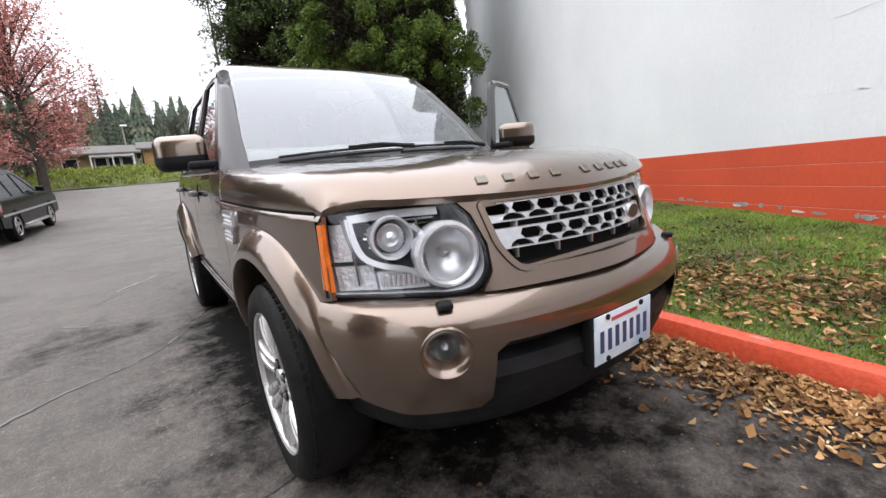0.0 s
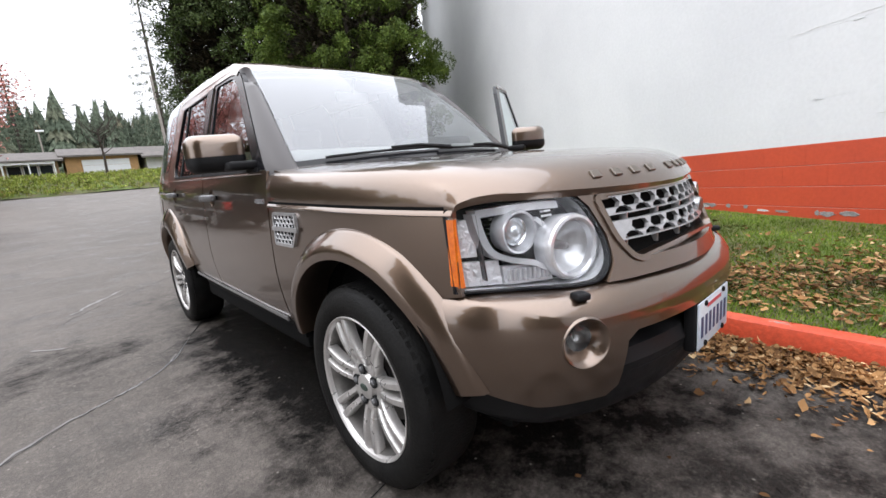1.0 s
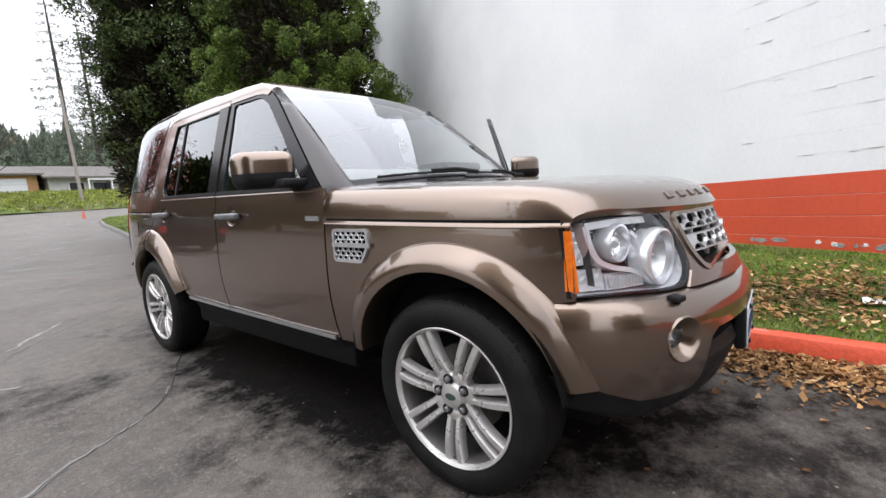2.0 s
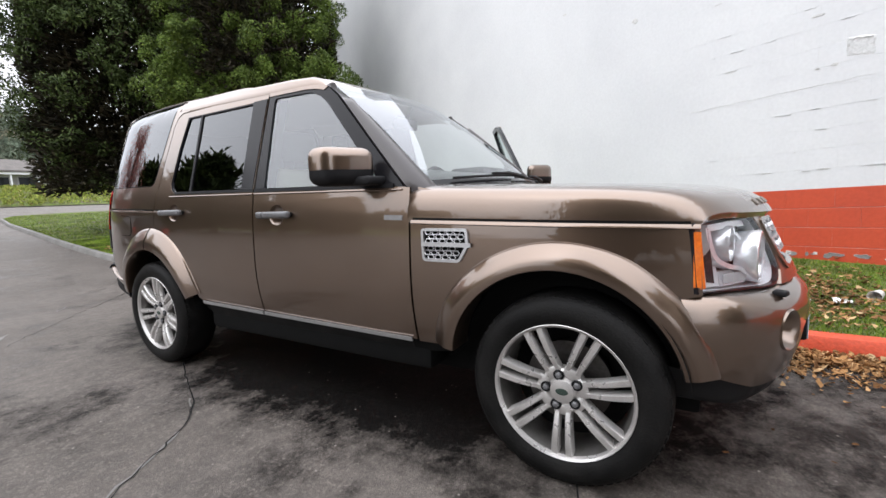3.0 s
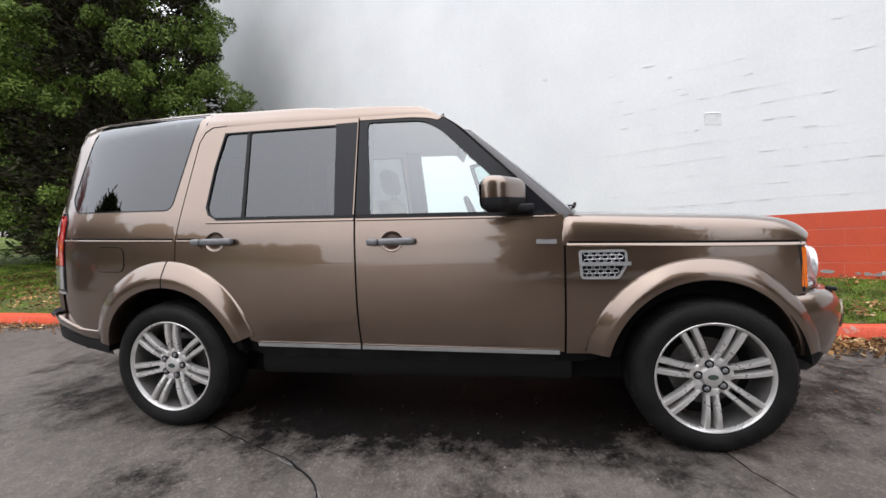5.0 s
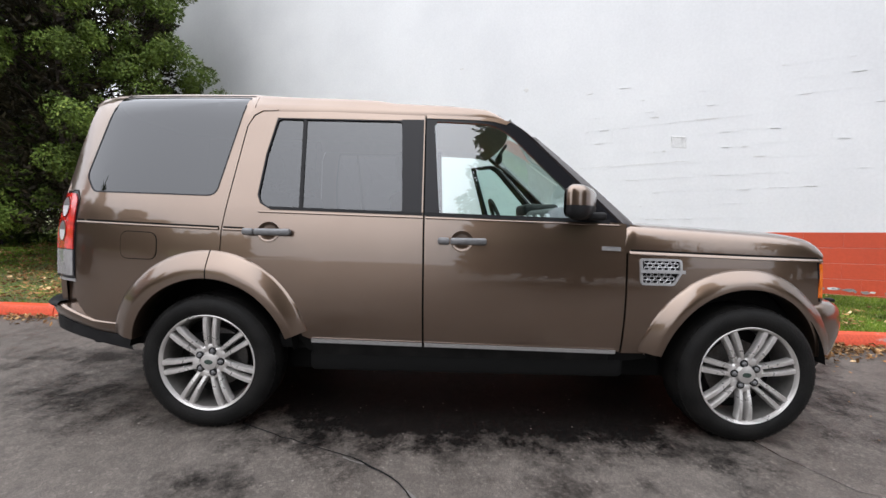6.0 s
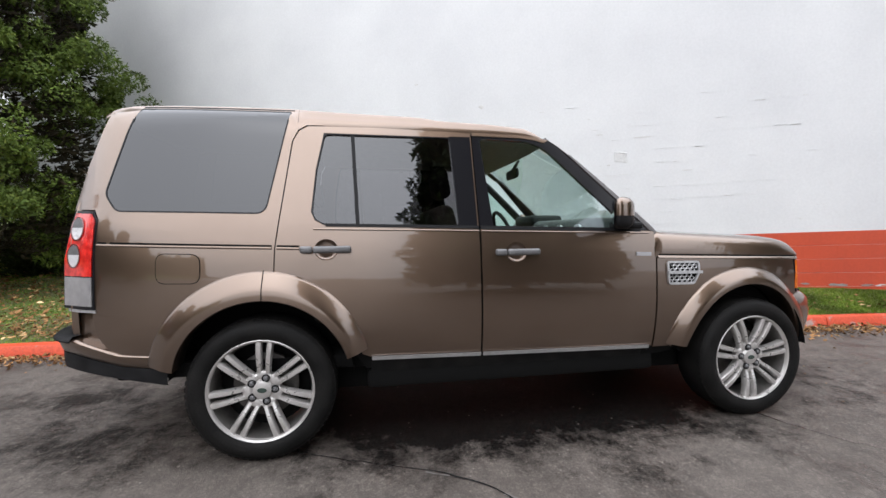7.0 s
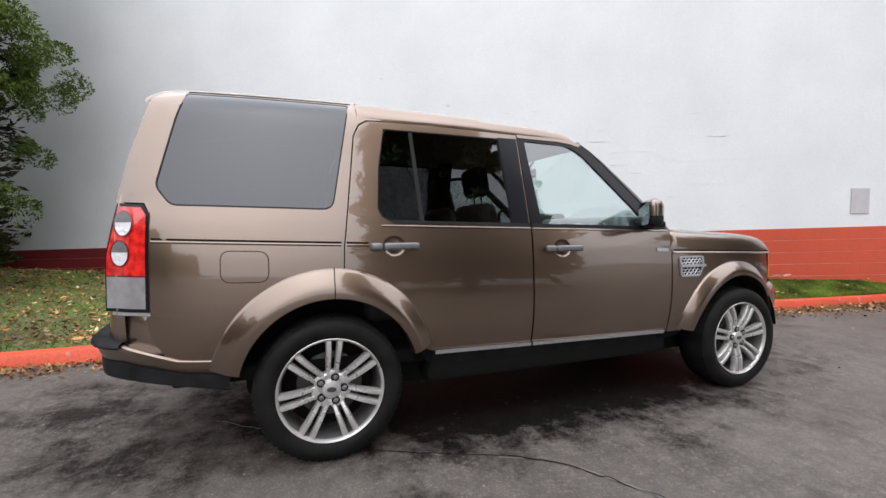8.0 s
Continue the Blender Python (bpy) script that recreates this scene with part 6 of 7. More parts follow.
def red_maple():
    """A half-bare maple with pinkish red leaves, on the bank."""
    rng = np.random.default_rng(11)
    x, y, z = -6.0, 35.5, 1.9
    tree = thing("maple_tree", "half-bare maple with pinkish red autumn leaves", "tree")
    part("trunk", tube([(x, y, z - 0.3), (x + 0.1, y, z + 2), (x - 0.1, y, z + 5), (x, y, z + 10)], [0.30, 0.22, 0.15, 0.04], 10), BARK, tree)
    cs, outs = [], []
    for k in range(60):
        a, t = rng.uniform(0, 2 * math.pi), rng.uniform(0, 1)
        r = 4.0 * math.sin(math.pi * min(0.98, 0.18 + 0.75 * t)) * rng.uniform(0.7, 1.1)
        h = 1.8 + 10.5 * t
        p0, p1 = Vector((x, y, z + h * 0.75)), Vector((x + r * math.cos(a), y + r * math.sin(a), z + h + 0.6))
        part("limb", tube([p0, p0.lerp(p1, 0.5) + Vector((0, 0, 0.2)), p1], [0.07, 0.04, 0.01], 5), BARK, tree)
        for q in range(130):
            f = rng.uniform(0.35, 1.05)
            p = np.array(p0.lerp(p1, f)) + rng.normal(0, 0.42, 3)
            cs.append(p)
            outs.append((math.cos(a), math.sin(a), 0))
    v, f = sprays(rng, np.array(cs), np.array(outs), 0.085, 4, 0.4, 0.5, 1.6)
    part("crown", soup("crown", v, f, RED_LEAF), None, tree, "thin crown of pinkish red leaves")


cloud_cedar("cedar_tree", "broad cedar with bright green tufted boughs beside the wall", (4.95, 8.9, 0.33), 9.0, 2.24, 0.42, 3, CEDAR, 215, 1150, 0.030, trunk_r=0.15, foot=0.66, puff=(0.22, 0.48))
cloud_cedar("cedar_tree", "tall dark green cedar standing on the lawn", (4.85, 15.6, 0.5), 13.0, 2.95, 1.15, 8, CEDAR_DARK, 420, 400, 0.048, trunk_r=0.19, foot=0.70, puff=(0.32, 0.62))
cloud_cedar("cedar_tree", "dark green cedar standing behind the brighter one", (7.9, 13.6, 0.45), 12.0, 2.4, 0.8, 15, CEDAR_DARK, 200, 300, 0.060, puff=(0.32, 0.6))
cloud_cedar("cedar_tree", "tall dark cedar mirrored in the car windows", (-10.6, -2.0, 0.0), 14.0, 3.0, 0.6, 41, CEDAR_DARK, 300, 220, 0.12, puff=(0.4, 0.75))
evergreen("evergreen_shrub", "low dark evergreen shrub at the foot of the wall", (7.7, 9.4, 0.3), 1.05, 0.8, 0.05, 31, CEDAR_DARK, 900, 20, 0.06, 8)
evergreen("evergreen_shrub", "low dark evergreen shrub under the cedars", (6.6, 12.4, 0.35), 1.6, 1.1, 0.05, 32, CEDAR_DARK, 900, 20, 0.06, 8)
# trees out of view for reflections; the last three added to darken the bumper
for tx, ty, th, seed in ((-15.5, 33.5, 13.5, 61), (-20.0, 34.0, 11.0, 62), (-24.5, 31.0, 12.5, 63), (-29.0, 29.0, 10.0, 64), (-12.0, 38.0, 11.0, 65), (-2.5, -19.5, 11.0, 66), (-7.0, -19.0, 12.0, 67), (-11.5, -17.5, 10.5, 68)):
    evergreen("evergreen_tree", "dark evergreen tree out of view, placed for reflections in the car", (tx, ty, ground_z(ty)), th, 2.6, 0.6, seed, CEDAR_DARK, 1500, 10, 0.34, 10, lump=0.35)
red_maple()
tall_fir("fir_tree", (-3.4, 74, 3.0), 15.5, 2.9, 21, "tall fir behind the houses")
tall_fir("fir_tree", (9.4, 58, 3.0), 23.0, 4.3, 22, "tall drooping fir beside the road")
tall_fir("fir_tree", (12.6, 62, 3.0), 21.0, 4.0, 24, "tall drooping fir beside the road")
tall_fir("fir_tree", (-7.8, 44, 3.0), 13.5, 2.4, 23, "tall drooping fir behind the maple")
far_woods()


def bare_tree(x, y, z, h, seed):
    """A small leafless tree: trunk, limbs and twigs."""
    rng = np.random.default_rng(seed)
    tree = thing("bare_tree", "small leafless tree on the bank before the houses", "tree")
    part("trunk", tube([(x, y, z - 0.3), (x + 0.05, y, z + 0.3 * h), (x, y, z + 0.75 * h)], [0.12, 0.09, 0.03], 8), BARK, tree)
    twigs = bmesh.new()
    for k in range(16):
        a, t = rng.uniform(0, 2 * math.pi), rng.uniform(0.28, 0.75)
        p0 = Vector((x, y, z + t * h))
        p1 = p0 + Vector((math.cos(a), math.sin(a), 0.9)) * h * rng.uniform(0.22, 0.36)
        part("limb", tube([p0, p0.lerp(p1, 0.5) + Vector((0, 0, -0.04 * h)), p1], [0.045, 0.028, 0.010], 5), BARK, tree)
        for q in range(7):
            b = p0.lerp(p1, rng.uniform(0.3, 1.0))
            tube([b, b + Vector(rng.normal(0, 0.6, 3).tolist()) * 0.16 * h + Vector((0, 0, 0.10 * h))], [0.012, 0.005], 4, twigs)
    part("twigs", twigs, BARK, tree)


bare_tree(2.35, 46.5, 3.0, 5.6, 51)


# ---------------------------------------------------------------- bank, houses and street behind the lot
HOUSE_WALL = material("tan_boards", (0.34, 0.22, 0.13), 0.8, 0.0, (0.28, 0.19, 0.12), 3, 30, 0.2, var=0.1)
HOUSE_ORANGE = material("orange_tan_boards", (0.46, 0.27, 0.12), 0.8, 0.0, (0.38, 0.23, 0.11), 3, 30, 0.2, var=0.1)
HOUSE_PALE = material("pale_boards", (0.62, 0.62, 0.60), 0.8, 0.0, (0.55, 0.55, 0.54), 3, 30, 0.2, var=0.06)
ROOFING = material("grey_shingles", (0.135, 0.122, 0.112), 0.9, 0.0, (0.10, 0.092, 0.086), 2, 14, 0.4, var=0.15)
WINDOW_DARK = material("dark_panes", (0.02, 0.024, 0.028), 0.12, 0.0, spec=0.25)
POLE_WOOD = material("weathered_pole", (0.30, 0.27, 0.24), 0.85, 0.0, (0.24, 0.22, 0.20), 5, 40, 0.3, var=0.15)
CONE = material("orange_cone", (0.55, 0.15, 0.09), 0.7)
PALE = material("white_enamel", (0.75, 0.76, 0.78), 0.3, coat=0.5)


def build_bank():
    def edge(x):
        return 39.5 + 0.04 * x

    def f(i, j):
        x = -70 + 3.0 * i
        t = j / 10
        y = edge(x) + 9.5 * t
        return Vector((x, y, ground_z(min(y, 41.9)) + 0.05 + 1.55 * min(1, t * 1.25) ** 0.8 + 0.12 * noise.noise((x * 0.3, y * 0.3, 0))))
    solid("bank", grid(f, 48, 11), LAWN, "weedy grass bank below the houses", "bank", kind="structure")
    back = grid(lambda i, j: Vector((-160 + 10 * i, (48.5, 140)[j], (3.25, 3.6)[j])), 33, 2)
    solid("upper_ground", back, LAWN, "grass round the houses", "ground", kind="structure")
    rng = np.random.default_rng(9)
    n = 7000
    x = rng.uniform(-20, 26, n)
    t = rng.uniform(0, 1, n)
    y = 39.6 + 0.04 * x + 8 * t
    z = np.array([ground_z(min(q, 41.9)) for q in y]) + 0.1 + 1.55 * np.clip((y - 39.5 - 0.04 * x) / 9.5 * 1.25, 0, 1) ** 0.8
    v, fq = sprays(rng, np.stack([x, y, z], 1), np.tile((0, -0.3, 0.8), (n, 1)), 0.09, 6)
    tagged(new("weeds", soup("weeds", v, fq, WEEDS)), "rough green and brown weeds on the bank", "weeds", kind="stuff")


def house(x0, x1, y, z, wall, eave, ridge, mat, label, windows, porch=None, garage=None):
    h = thing("house", label, "house")
    bm = bmesh.new()
    box(bm, (x0, y, z - 0.6), (x1, y + 7, z + wall))
    part("wall", bm, mat, h, smooth=0)
    bm = bmesh.new()
    for yy, zz in ((y - eave, z + wall - 0.08), (y + 3.5, z + ridge), (y + 7 + eave, z + wall - 0.08)):
        for xx in (x0 - 0.4, x1 + 0.4):
            bm.verts.new((xx, yy, zz))
    v = list(bm.verts)
    bm.faces.new((v[0], v[1], v[3], v[2]))
    bm.faces.new((v[2], v[3], v[5], v[4]))
    part("roof", thicken(bm, Vector((0, 0, 0.16))), ROOFING, h, "grey shingle roof", smooth=0)
    for a, b, c, d in windows:
        bm = bmesh.new()
        box(bm, (a - 0.08, y - 0.05, z + c - 0.08), (b + 0.08, y - 0.01, z + d + 0.08))
        w = part("window", bm, PALE, h, smooth=0)
        bm = bmesh.new()
        box(bm, (a, y - 0.07, z + c), (b, y - 0.052, z + d))
        part("pane", bm, WINDOW_DARK, w, smooth=0)
    if porch:
        a, b = porch
        part("porch_beam", box(bmesh.new(), (a, y - eave - 0.35, z + wall - 0.30), (b, y - eave - 0.20, z + wall - 0.09), 0.01, 1), PALE, h, "white porch beam", smooth=0)
        part("porch_roof", box(bmesh.new(), (a - 0.1, y - eave - 0.45, z + wall - 0.086), (b + 0.1, y - 0.01, z + wall - 0.02), 0.01, 1), ROOFING, h, smooth=0)
        n = max(2, int((b - a) / 1.3) + 1)
        for k in range(n):
            px = a + 0.06 + (b - a - 0.12) * k / (n - 1)
            part("porch_post", box(bmesh.new(), (px - 0.05, y - eave - 0.32, z - 0.5), (px + 0.05, y - eave - 0.23, z + wall - 0.30)), PALE, h, smooth=0)
    if garage:
        a, b = garage
        for k in range(4):
            part("garage_panel", box(bmesh.new(), (a, y - 0.06, z - 0.5 + 0.52 * k), (b, y - 0.01, z - 0.5 + 0.52 * k + 0.505), 0.01, 1), PALE, h, "white garage door panel", smooth=0)


def build_houses():
    house(-26, -11.5, 49.5, 3.2, 1.55, 0.8, 2.5, HOUSE_WALL, "low tan house with a grey roof on the bank", [(-16, -14, 0.4, 1.3), (-21, -19.5, 0.4, 1.3)])
    house(-11.0, -0.7, 49.0, 3.2, 1.55, 0.8, 2.45, HOUSE_WALL, "low tan house with a long grey roof and a white porch", [(-9.5, -8.2, 0.4, 1.2), (-6.2, -5.2, 0.4, 1.2), (-3.9, -3.1, 0.4, 1.2), (-2.9, -2.1, 0.4, 1.2), (-1.9, -1.1, 0.4, 1.2)], porch=(-4.2, -0.9))
    house(-0.2, 5.2, 49.6, 3.2, 1.90, 0.5, 2.75, HOUSE_ORANGE, "small orange-tan house with a white garage door", [], garage=(0.95, 4.5))
    house(5.8, 24.0, 49.2, 3.0, 1.75, 0.9, 2.95, HOUSE_PALE, "long low pale house with a porch beside the road", [(7.2, 8.2, 0.4, 1.3), (8.9, 10.2, 0.4, 1.3), (10.8, 12.0, 0.4, 1.3), (17, 19, 0.4, 1.4)], porch=(8.3, 13.5))


def build_street():
    pole = thing("utility_pole", "weathered wooden utility pole by the road", "pole")
    part("shaft", tube([(6.4, 41.5, 1.5), (6.3, 41.5, 6), (6.2, 41.5, 10.7)], [0.12, 0.11, 0.09], 10), POLE_WOOD, pole)
    lamp = thing("street_lamp", "grey street lamp behind the houses", "lamp")
    part("shaft", tube([(-1.4, 62, 3.0), (-1.4, 62, 8.8)], 0.07, 8), POLE_WOOD, lamp)
    bm = bmesh.new()
    box(bm, (-1.6, 61.8, 8.75), (-0.9, 62.1, 8.95), 0.04)
    part("lamp_head", bm, PALE, lamp)
    cone = thing("traffic_cone", "orange traffic cone beside the kerb", "cone", (3.95, 29.5, 1.07))
    bm = lathe([(0.0, 0.0005), (0.0, 0.15), (0.02, 0.15), (0.025, 0.095), (0.45, 0.022), (0.46, 0.0005)], 16, Matrix.Rotation(radians(-90), 4, "Y"))
    part("shell", bm, CONE, cone)


build_bank()
build_houses()
build_street()


# ---------------------------------------------------------------- the parked dark car and the pale one behind it
CAR_BLACK = material("dark_car_paint", (0.004, 0.004, 0.005), 0.25, 0.0, (0.006, 0.006, 0.007), 3, var=0.05, spec=0.12)


def parked_car(name, label, m, paint, height=1.72):
    """A parked estate car, built nose to +y and set by m."""
    k = height / 1.72
    c = thing(name, label, "car", group="parked cars")
    c.matrix_basis = m
    prof = [(-2.3, 0.42), (-2.34, 0.75), (-2.30, 1.02), (-2.12, 1.62), (-1.9, 1.70), (-0.2, 1.72), (0.18, 1.66), (0.95, 1.12), (1.2, 1.06), (2.05, 0.98), (2.28, 0.86), (2.33, 0.60), (2.28, 0.40)]
    prof = [(y, z * k if z > 1 else z) for y, z in prof]

    def wide(z):
        return 0.90 if z < 1.0 else 0.90 - 0.28 * (z - 1.0) / 0.7
    arch = lambda cy: [(cy + 0.40 * math.cos(radians(a)), 0.36 + 0.40 * math.sin(radians(a))) for a in range(0, 181, 20)]
    outline = list(reversed(prof)) + [(-1.82, 0.36)] + list(reversed(arch(-1.42))) + arch(1.42)[::-1]
    outline = prof + [(1.82, 0.36)] + arch(1.42)[1:] + [(-1.02, 0.36)] + arch(-1.42)[1:]
    for s in (-1, 1):
        win = [(-1.95, 1.08 * k), (-1.85, 1.56 * k), (-0.2, 1.62 * k), (0.12, 1.56 * k), (0.72, 1.08 * k)]
        side = part("side", patch(outline, lambda y, z: Vector((s * wide(z), y, z)), [win], 0.25, Vector((-s * 0.04, 0, 0))), paint, c)
        part("window", patch(win, lambda y, z: Vector((s * (wide(z) - 0.015), y, z)), step=0.3, move=Vector((-s * 0.01, 0, 0))), WINDOW_DARK, side)
        for yy in (-1.1, -0.25):
            part("pillar", ribbon([(yy, 1.08 * k), (yy + 0.03, 1.61 * k)], 0.07, lambda y, z: Vector((s * (wide(z) + 0.002), y, z)), Vector((-s * 0.02, 0, 0)), closed=False), paint, side)
        part("side_moulding", ribbon([(-2.2, 0.68), (2.2, 0.68)], 0.05, lambda y, z: Vector((s * 0.915, y, z)), Vector((-s * 0.02, 0, 0)), closed=False), SILVER, side)
        part("running_board", box(bmesh.new(), (s * 0.80, -0.95, 0.30), (s * 0.96, 0.95, 0.36), 0.02), SILVER, side)
        part("mirror", box(bmesh.new(), (s * 0.90, 0.55, 1.08), (s * 1.08, 0.67, 1.22), 0.03), paint, side)
        part("tail_lamp", box(bmesh.new(), (s * 0.74, -2.36, 0.78), (s * 0.915, -2.16, 1.05), 0.02), RED_LENS, c)
        part("headlamp", box(bmesh.new(), (s * 0.60, 2.14, 0.72), (s * 0.90, 2.34, 0.90), 0.03), CLEAR_LENS, c)
        for yy in (-1.42, 1.42):
            mm = Matrix.Translation((s * 0.80, yy, 0.36)) @ Matrix.Diagonal((s, 1, 1, 1))
            wheel = part("wheel", lathe([(-0.10, 0.22), (-0.11, 0.30), (-0.08, 0.355), (0.08, 0.355), (0.11, 0.30), (0.10, 0.23)], 28, mm), RUBBER, c)
            bm = lathe([(0.09, 0.235), (0.105, 0.225), (0.09, 0.205)], 28, mm)
            for q in range(5):
                box(bm, (0.05, -0.035, 0.03), (0.085, 0.035, 0.22), m=mm @ Matrix.Rotation(2 * math.pi * q / 5, 4, "X"))
            part("rim", bm, ALLOY, wheel)
            part("wheel_back", lathe([(0.03, 0.23), (0.03, 0.0005)], 24, mm), DARK, wheel)
    top = [p for p in prof]
    bm = grid(lambda i, j: Vector(((-1 + 2 * j / 6) * (wide(top[i][1]) - 0.002), top[i][0], top[i][1])), len(top), 7)
    part("shell", bm, paint, c)
    bm = grid(lambda i, j: Vector(((-1 + 2 * j / 6) * (wide(z := (1.16 + 0.48 * i / 3) * k) - 0.10), np.interp(z, [1.12 * k, 1.66 * k], [0.95, 0.18]) + 0.02, z + 0.02)), 4, 7)
    part("windshield", bm, WINDOW_DARK, c)
    bm = grid(lambda i, j: Vector(((-1 + 2 * j / 6) * (wide(z := (1.08 + 0.48 * i / 3) * k) - 0.10), np.interp(z, [1.02 * k, 1.62 * k], [-2.30, -2.12]) - 0.015, z)), 4, 7)
    part("rear_glass", bm, WINDOW_DARK, c)
    part("bumper", box(bmesh.new(), (-0.88, -2.42, 0.40), (0.88, -2.25, 0.66), 0.05), paint, c)
    part("underside", box(bmesh.new(), (-0.8, -2.2, 0.28), (0.8, 2.2, 0.45), 0.05), DARK, c)
    part("rail", tube([(-0.6, -1.9, 1.76 * k), (-0.6, 0.0, 1.78 * k)], 0.02, 6), TRIM, c)
    part("rail", tube([(0.6, -1.9, 1.76 * k), (0.6, 0.0, 1.78 * k)], 0.02, 6), TRIM, c)


slope = math.degrees(math.atan(0.055))
parked_car("sport_utility_car", "parked black sport utility car with bright running boards", pose(-4.45, 14.4, ground_z(14.4), slope, 0, -5.6), CAR_BLACK)
parked_car("pale_car", "parked white car behind the dark one", pose(-9.3, 31.0, ground_z(31), slope, 0, 62), PALE, 1.5)


# ---------------------------------------------------------------- grass, leaves, litter, cracks
def build_grass():
    rng = np.random.default_rng(2)
    n = 260000
    y = np.concatenate([rng.uniform(-7.5, 3.0, n // 2), rng.uniform(3.0, 14.0, n // 4), rng.uniform(10.0, 27.0, n // 4)])
    kx = np.interp(y, *zip(*KERB)) + 0.105
    x = kx + (4.05 + 0.5 * y - kx) * rng.random(n) ** 1.15
    z = np.array([lawn_z(a, b) for a, b in zip(x, y)]) - 0.004
    h = rng.uniform(0.012, 0.036, n) * np.where(y > 9, 1.5, 1)
    a = rng.uniform(0, 2 * math.pi, n)
    lean = rng.normal(0, 0.012, (n, 2))
    w = np.where(y > 9, 0.010, 0.0048)[:, None]
    p = np.stack([x, y, z], 1)
    s = np.stack([np.cos(a), np.sin(a), 0 * a], 1) * w
    tip = p + np.stack([lean[:, 0], lean[:, 1], h], 1)
    v = np.stack([p - s, p + s, tip], 1).reshape(-1, 3)
    me = bpy.data.meshes.new("grass")
    me.from_pydata(v.tolist(), [], np.arange(n * 3).reshape(-1, 3).tolist())
    me.materials.append(BLADES)
    tagged(new("grass", me), "short green grass blades of the lawn", "grass", kind="stuff")


def leaf_at(rng, x, y, z, size, tilt):
    """Verts and faces of one curled leaf with a notched outline."""
    a = rng.uniform(0, 2 * math.pi)
    out = [(0, -1.15), (0.30, -0.80), (0.55, -0.50), (0.66, -0.1), (0.62, 0.3), (0.40, 0.75), (0.0, 1.3), (-0.40, 0.75), (-0.62, 0.3), (-0.66, -0.1), (-0.55, -0.50), (-0.30, -0.80)]
    slim = rng.uniform(0.5, 1.35)
    c, s = math.cos(a), math.sin(a)
    tx, ty = rng.normal(0, tilt, 2)
    curl = rng.uniform(0.05, 0.9)
    bend = rng.normal(0, 12)
    v = [(x, y, z)]
    for u, w in out:
        u, w = u * slim * size * rng.uniform(0.7, 1.25), w * size * rng.uniform(0.85, 1.1)
        px, py = c * u - s * w, s * u + c * w
        v.append((x + px, y + py, z + abs(u) * curl + abs(bend) * w * w + tx * px + ty * py + 0.3 * size * abs(tx)))
    return v


def build_leaves():
    rng = np.random.default_rng(4)
    v, f = [], []

    def add(x, y, z, size, tilt):
        b = len(v)
        v.extend(leaf_at(rng, x, y, z, size, tilt))
        f.extend([(b, b + 1 + k, b + 1 + (k + 1) % 12) for k in range(12)])
    for _ in range(7000):
        y = rng.choice((rng.uniform(-6, 1.2), rng.normal(-0.9, 0.7), rng.uniform(3.5, 8.5)), p=(0.46, 0.32, 0.22))
        d = abs(rng.normal(0, 0.15)) * (1.0 if y > -0.2 else 1.3)
        add(kerb_x(y) - 0.03 - d, y, ground_z(y) + 0.008 + 0.03 * rng.random() * math.exp(-d / 0.15), rng.uniform(0.009, 0.022), 0.4)
    for _ in range(2200):
        y = rng.choice((rng.uniform(-8, 12), rng.normal(0.2, 1.0), rng.uniform(3.5, 9)), p=(0.35, 0.35, 0.30))
        g = 4.05 + 0.5 * y - kerb_x(y)
        x = kerb_x(y) + 0.17 + g * rng.beta(1.15, 3.4)
        add(x, y, lawn_z(x, y) + 0.015 + 0.02 * rng.random(), rng.uniform(0.011, 0.026), 0.25)
    for _ in range(4200):
        y = rng.uniform(4.5, 12)
        x = kerb_x(y) + 0.2 + (4.05 + 0.5 * y - kerb_x(y)) * rng.random()
        add(x, y, lawn_z(x, y) + 0.02 + 0.02 * rng.random(), rng.uniform(0.016, 0.038), 0.25)
    # drifts on the lawn
    for cx, cy, sx, sy, n in ((1.75, -0.55, 0.28, 0.55, 1100), (2.3, -1.25, 0.35, 0.25, 500), (1.5, -1.9, 0.15, 0.5, 350), (2.6, -2.6, 0.4, 0.4, 260), (2.3, 6.6, 0.5, 0.5, 420), (1.9, 5.4, 0.2, 0.6, 260), (3.4, 8.2, 0.6, 0.7, 420)):
        for _ in range(n):
            x, y = rng.normal(cx, sx), rng.normal(cy, sy)
            if x > kerb_x(y) + 0.18:
                add(x, y, lawn_z(x, y) + 0.016 + 0.02 * rng.random(), rng.uniform(0.010, 0.024), 0.25)
    for _ in range(90):
        y, x = rng.uniform(-4, 1.0), rng.uniform(-0.9, 1.0)
        if not (-0.95 < x < 0.95 and y > -0.4):
            add(x, y, 0.006, rng.uniform(0.006, 0.015), 0.1)
    me = bpy.data.meshes.new("fallen_leaves")
    me.from_pydata(v, [], f)
    me.materials.append(FALLEN)
    tagged(new("fallen_leaves", me), "dry brown fallen leaves along kerb and lawn", "leaves", kind="stuff")


CRACK = material("crack_tar", (0.018, 0.017, 0.017), 0.22, 0.0, (0.03, 0.03, 0.03), 6, 60, 0.3, var=0.2)
PUDDLE = material("wet_line", (0.125, 0.118, 0.112), 0.35, 0.0, (0.155, 0.148, 0.140), 5, 70, 0.04, var=0.15, spec=0.9)
LITTER = material("white_paper", (0.75, 0.74, 0.72), 0.6, 0.0, (0.66, 0.65, 0.62), 12, 80, 0.1, var=0.05)


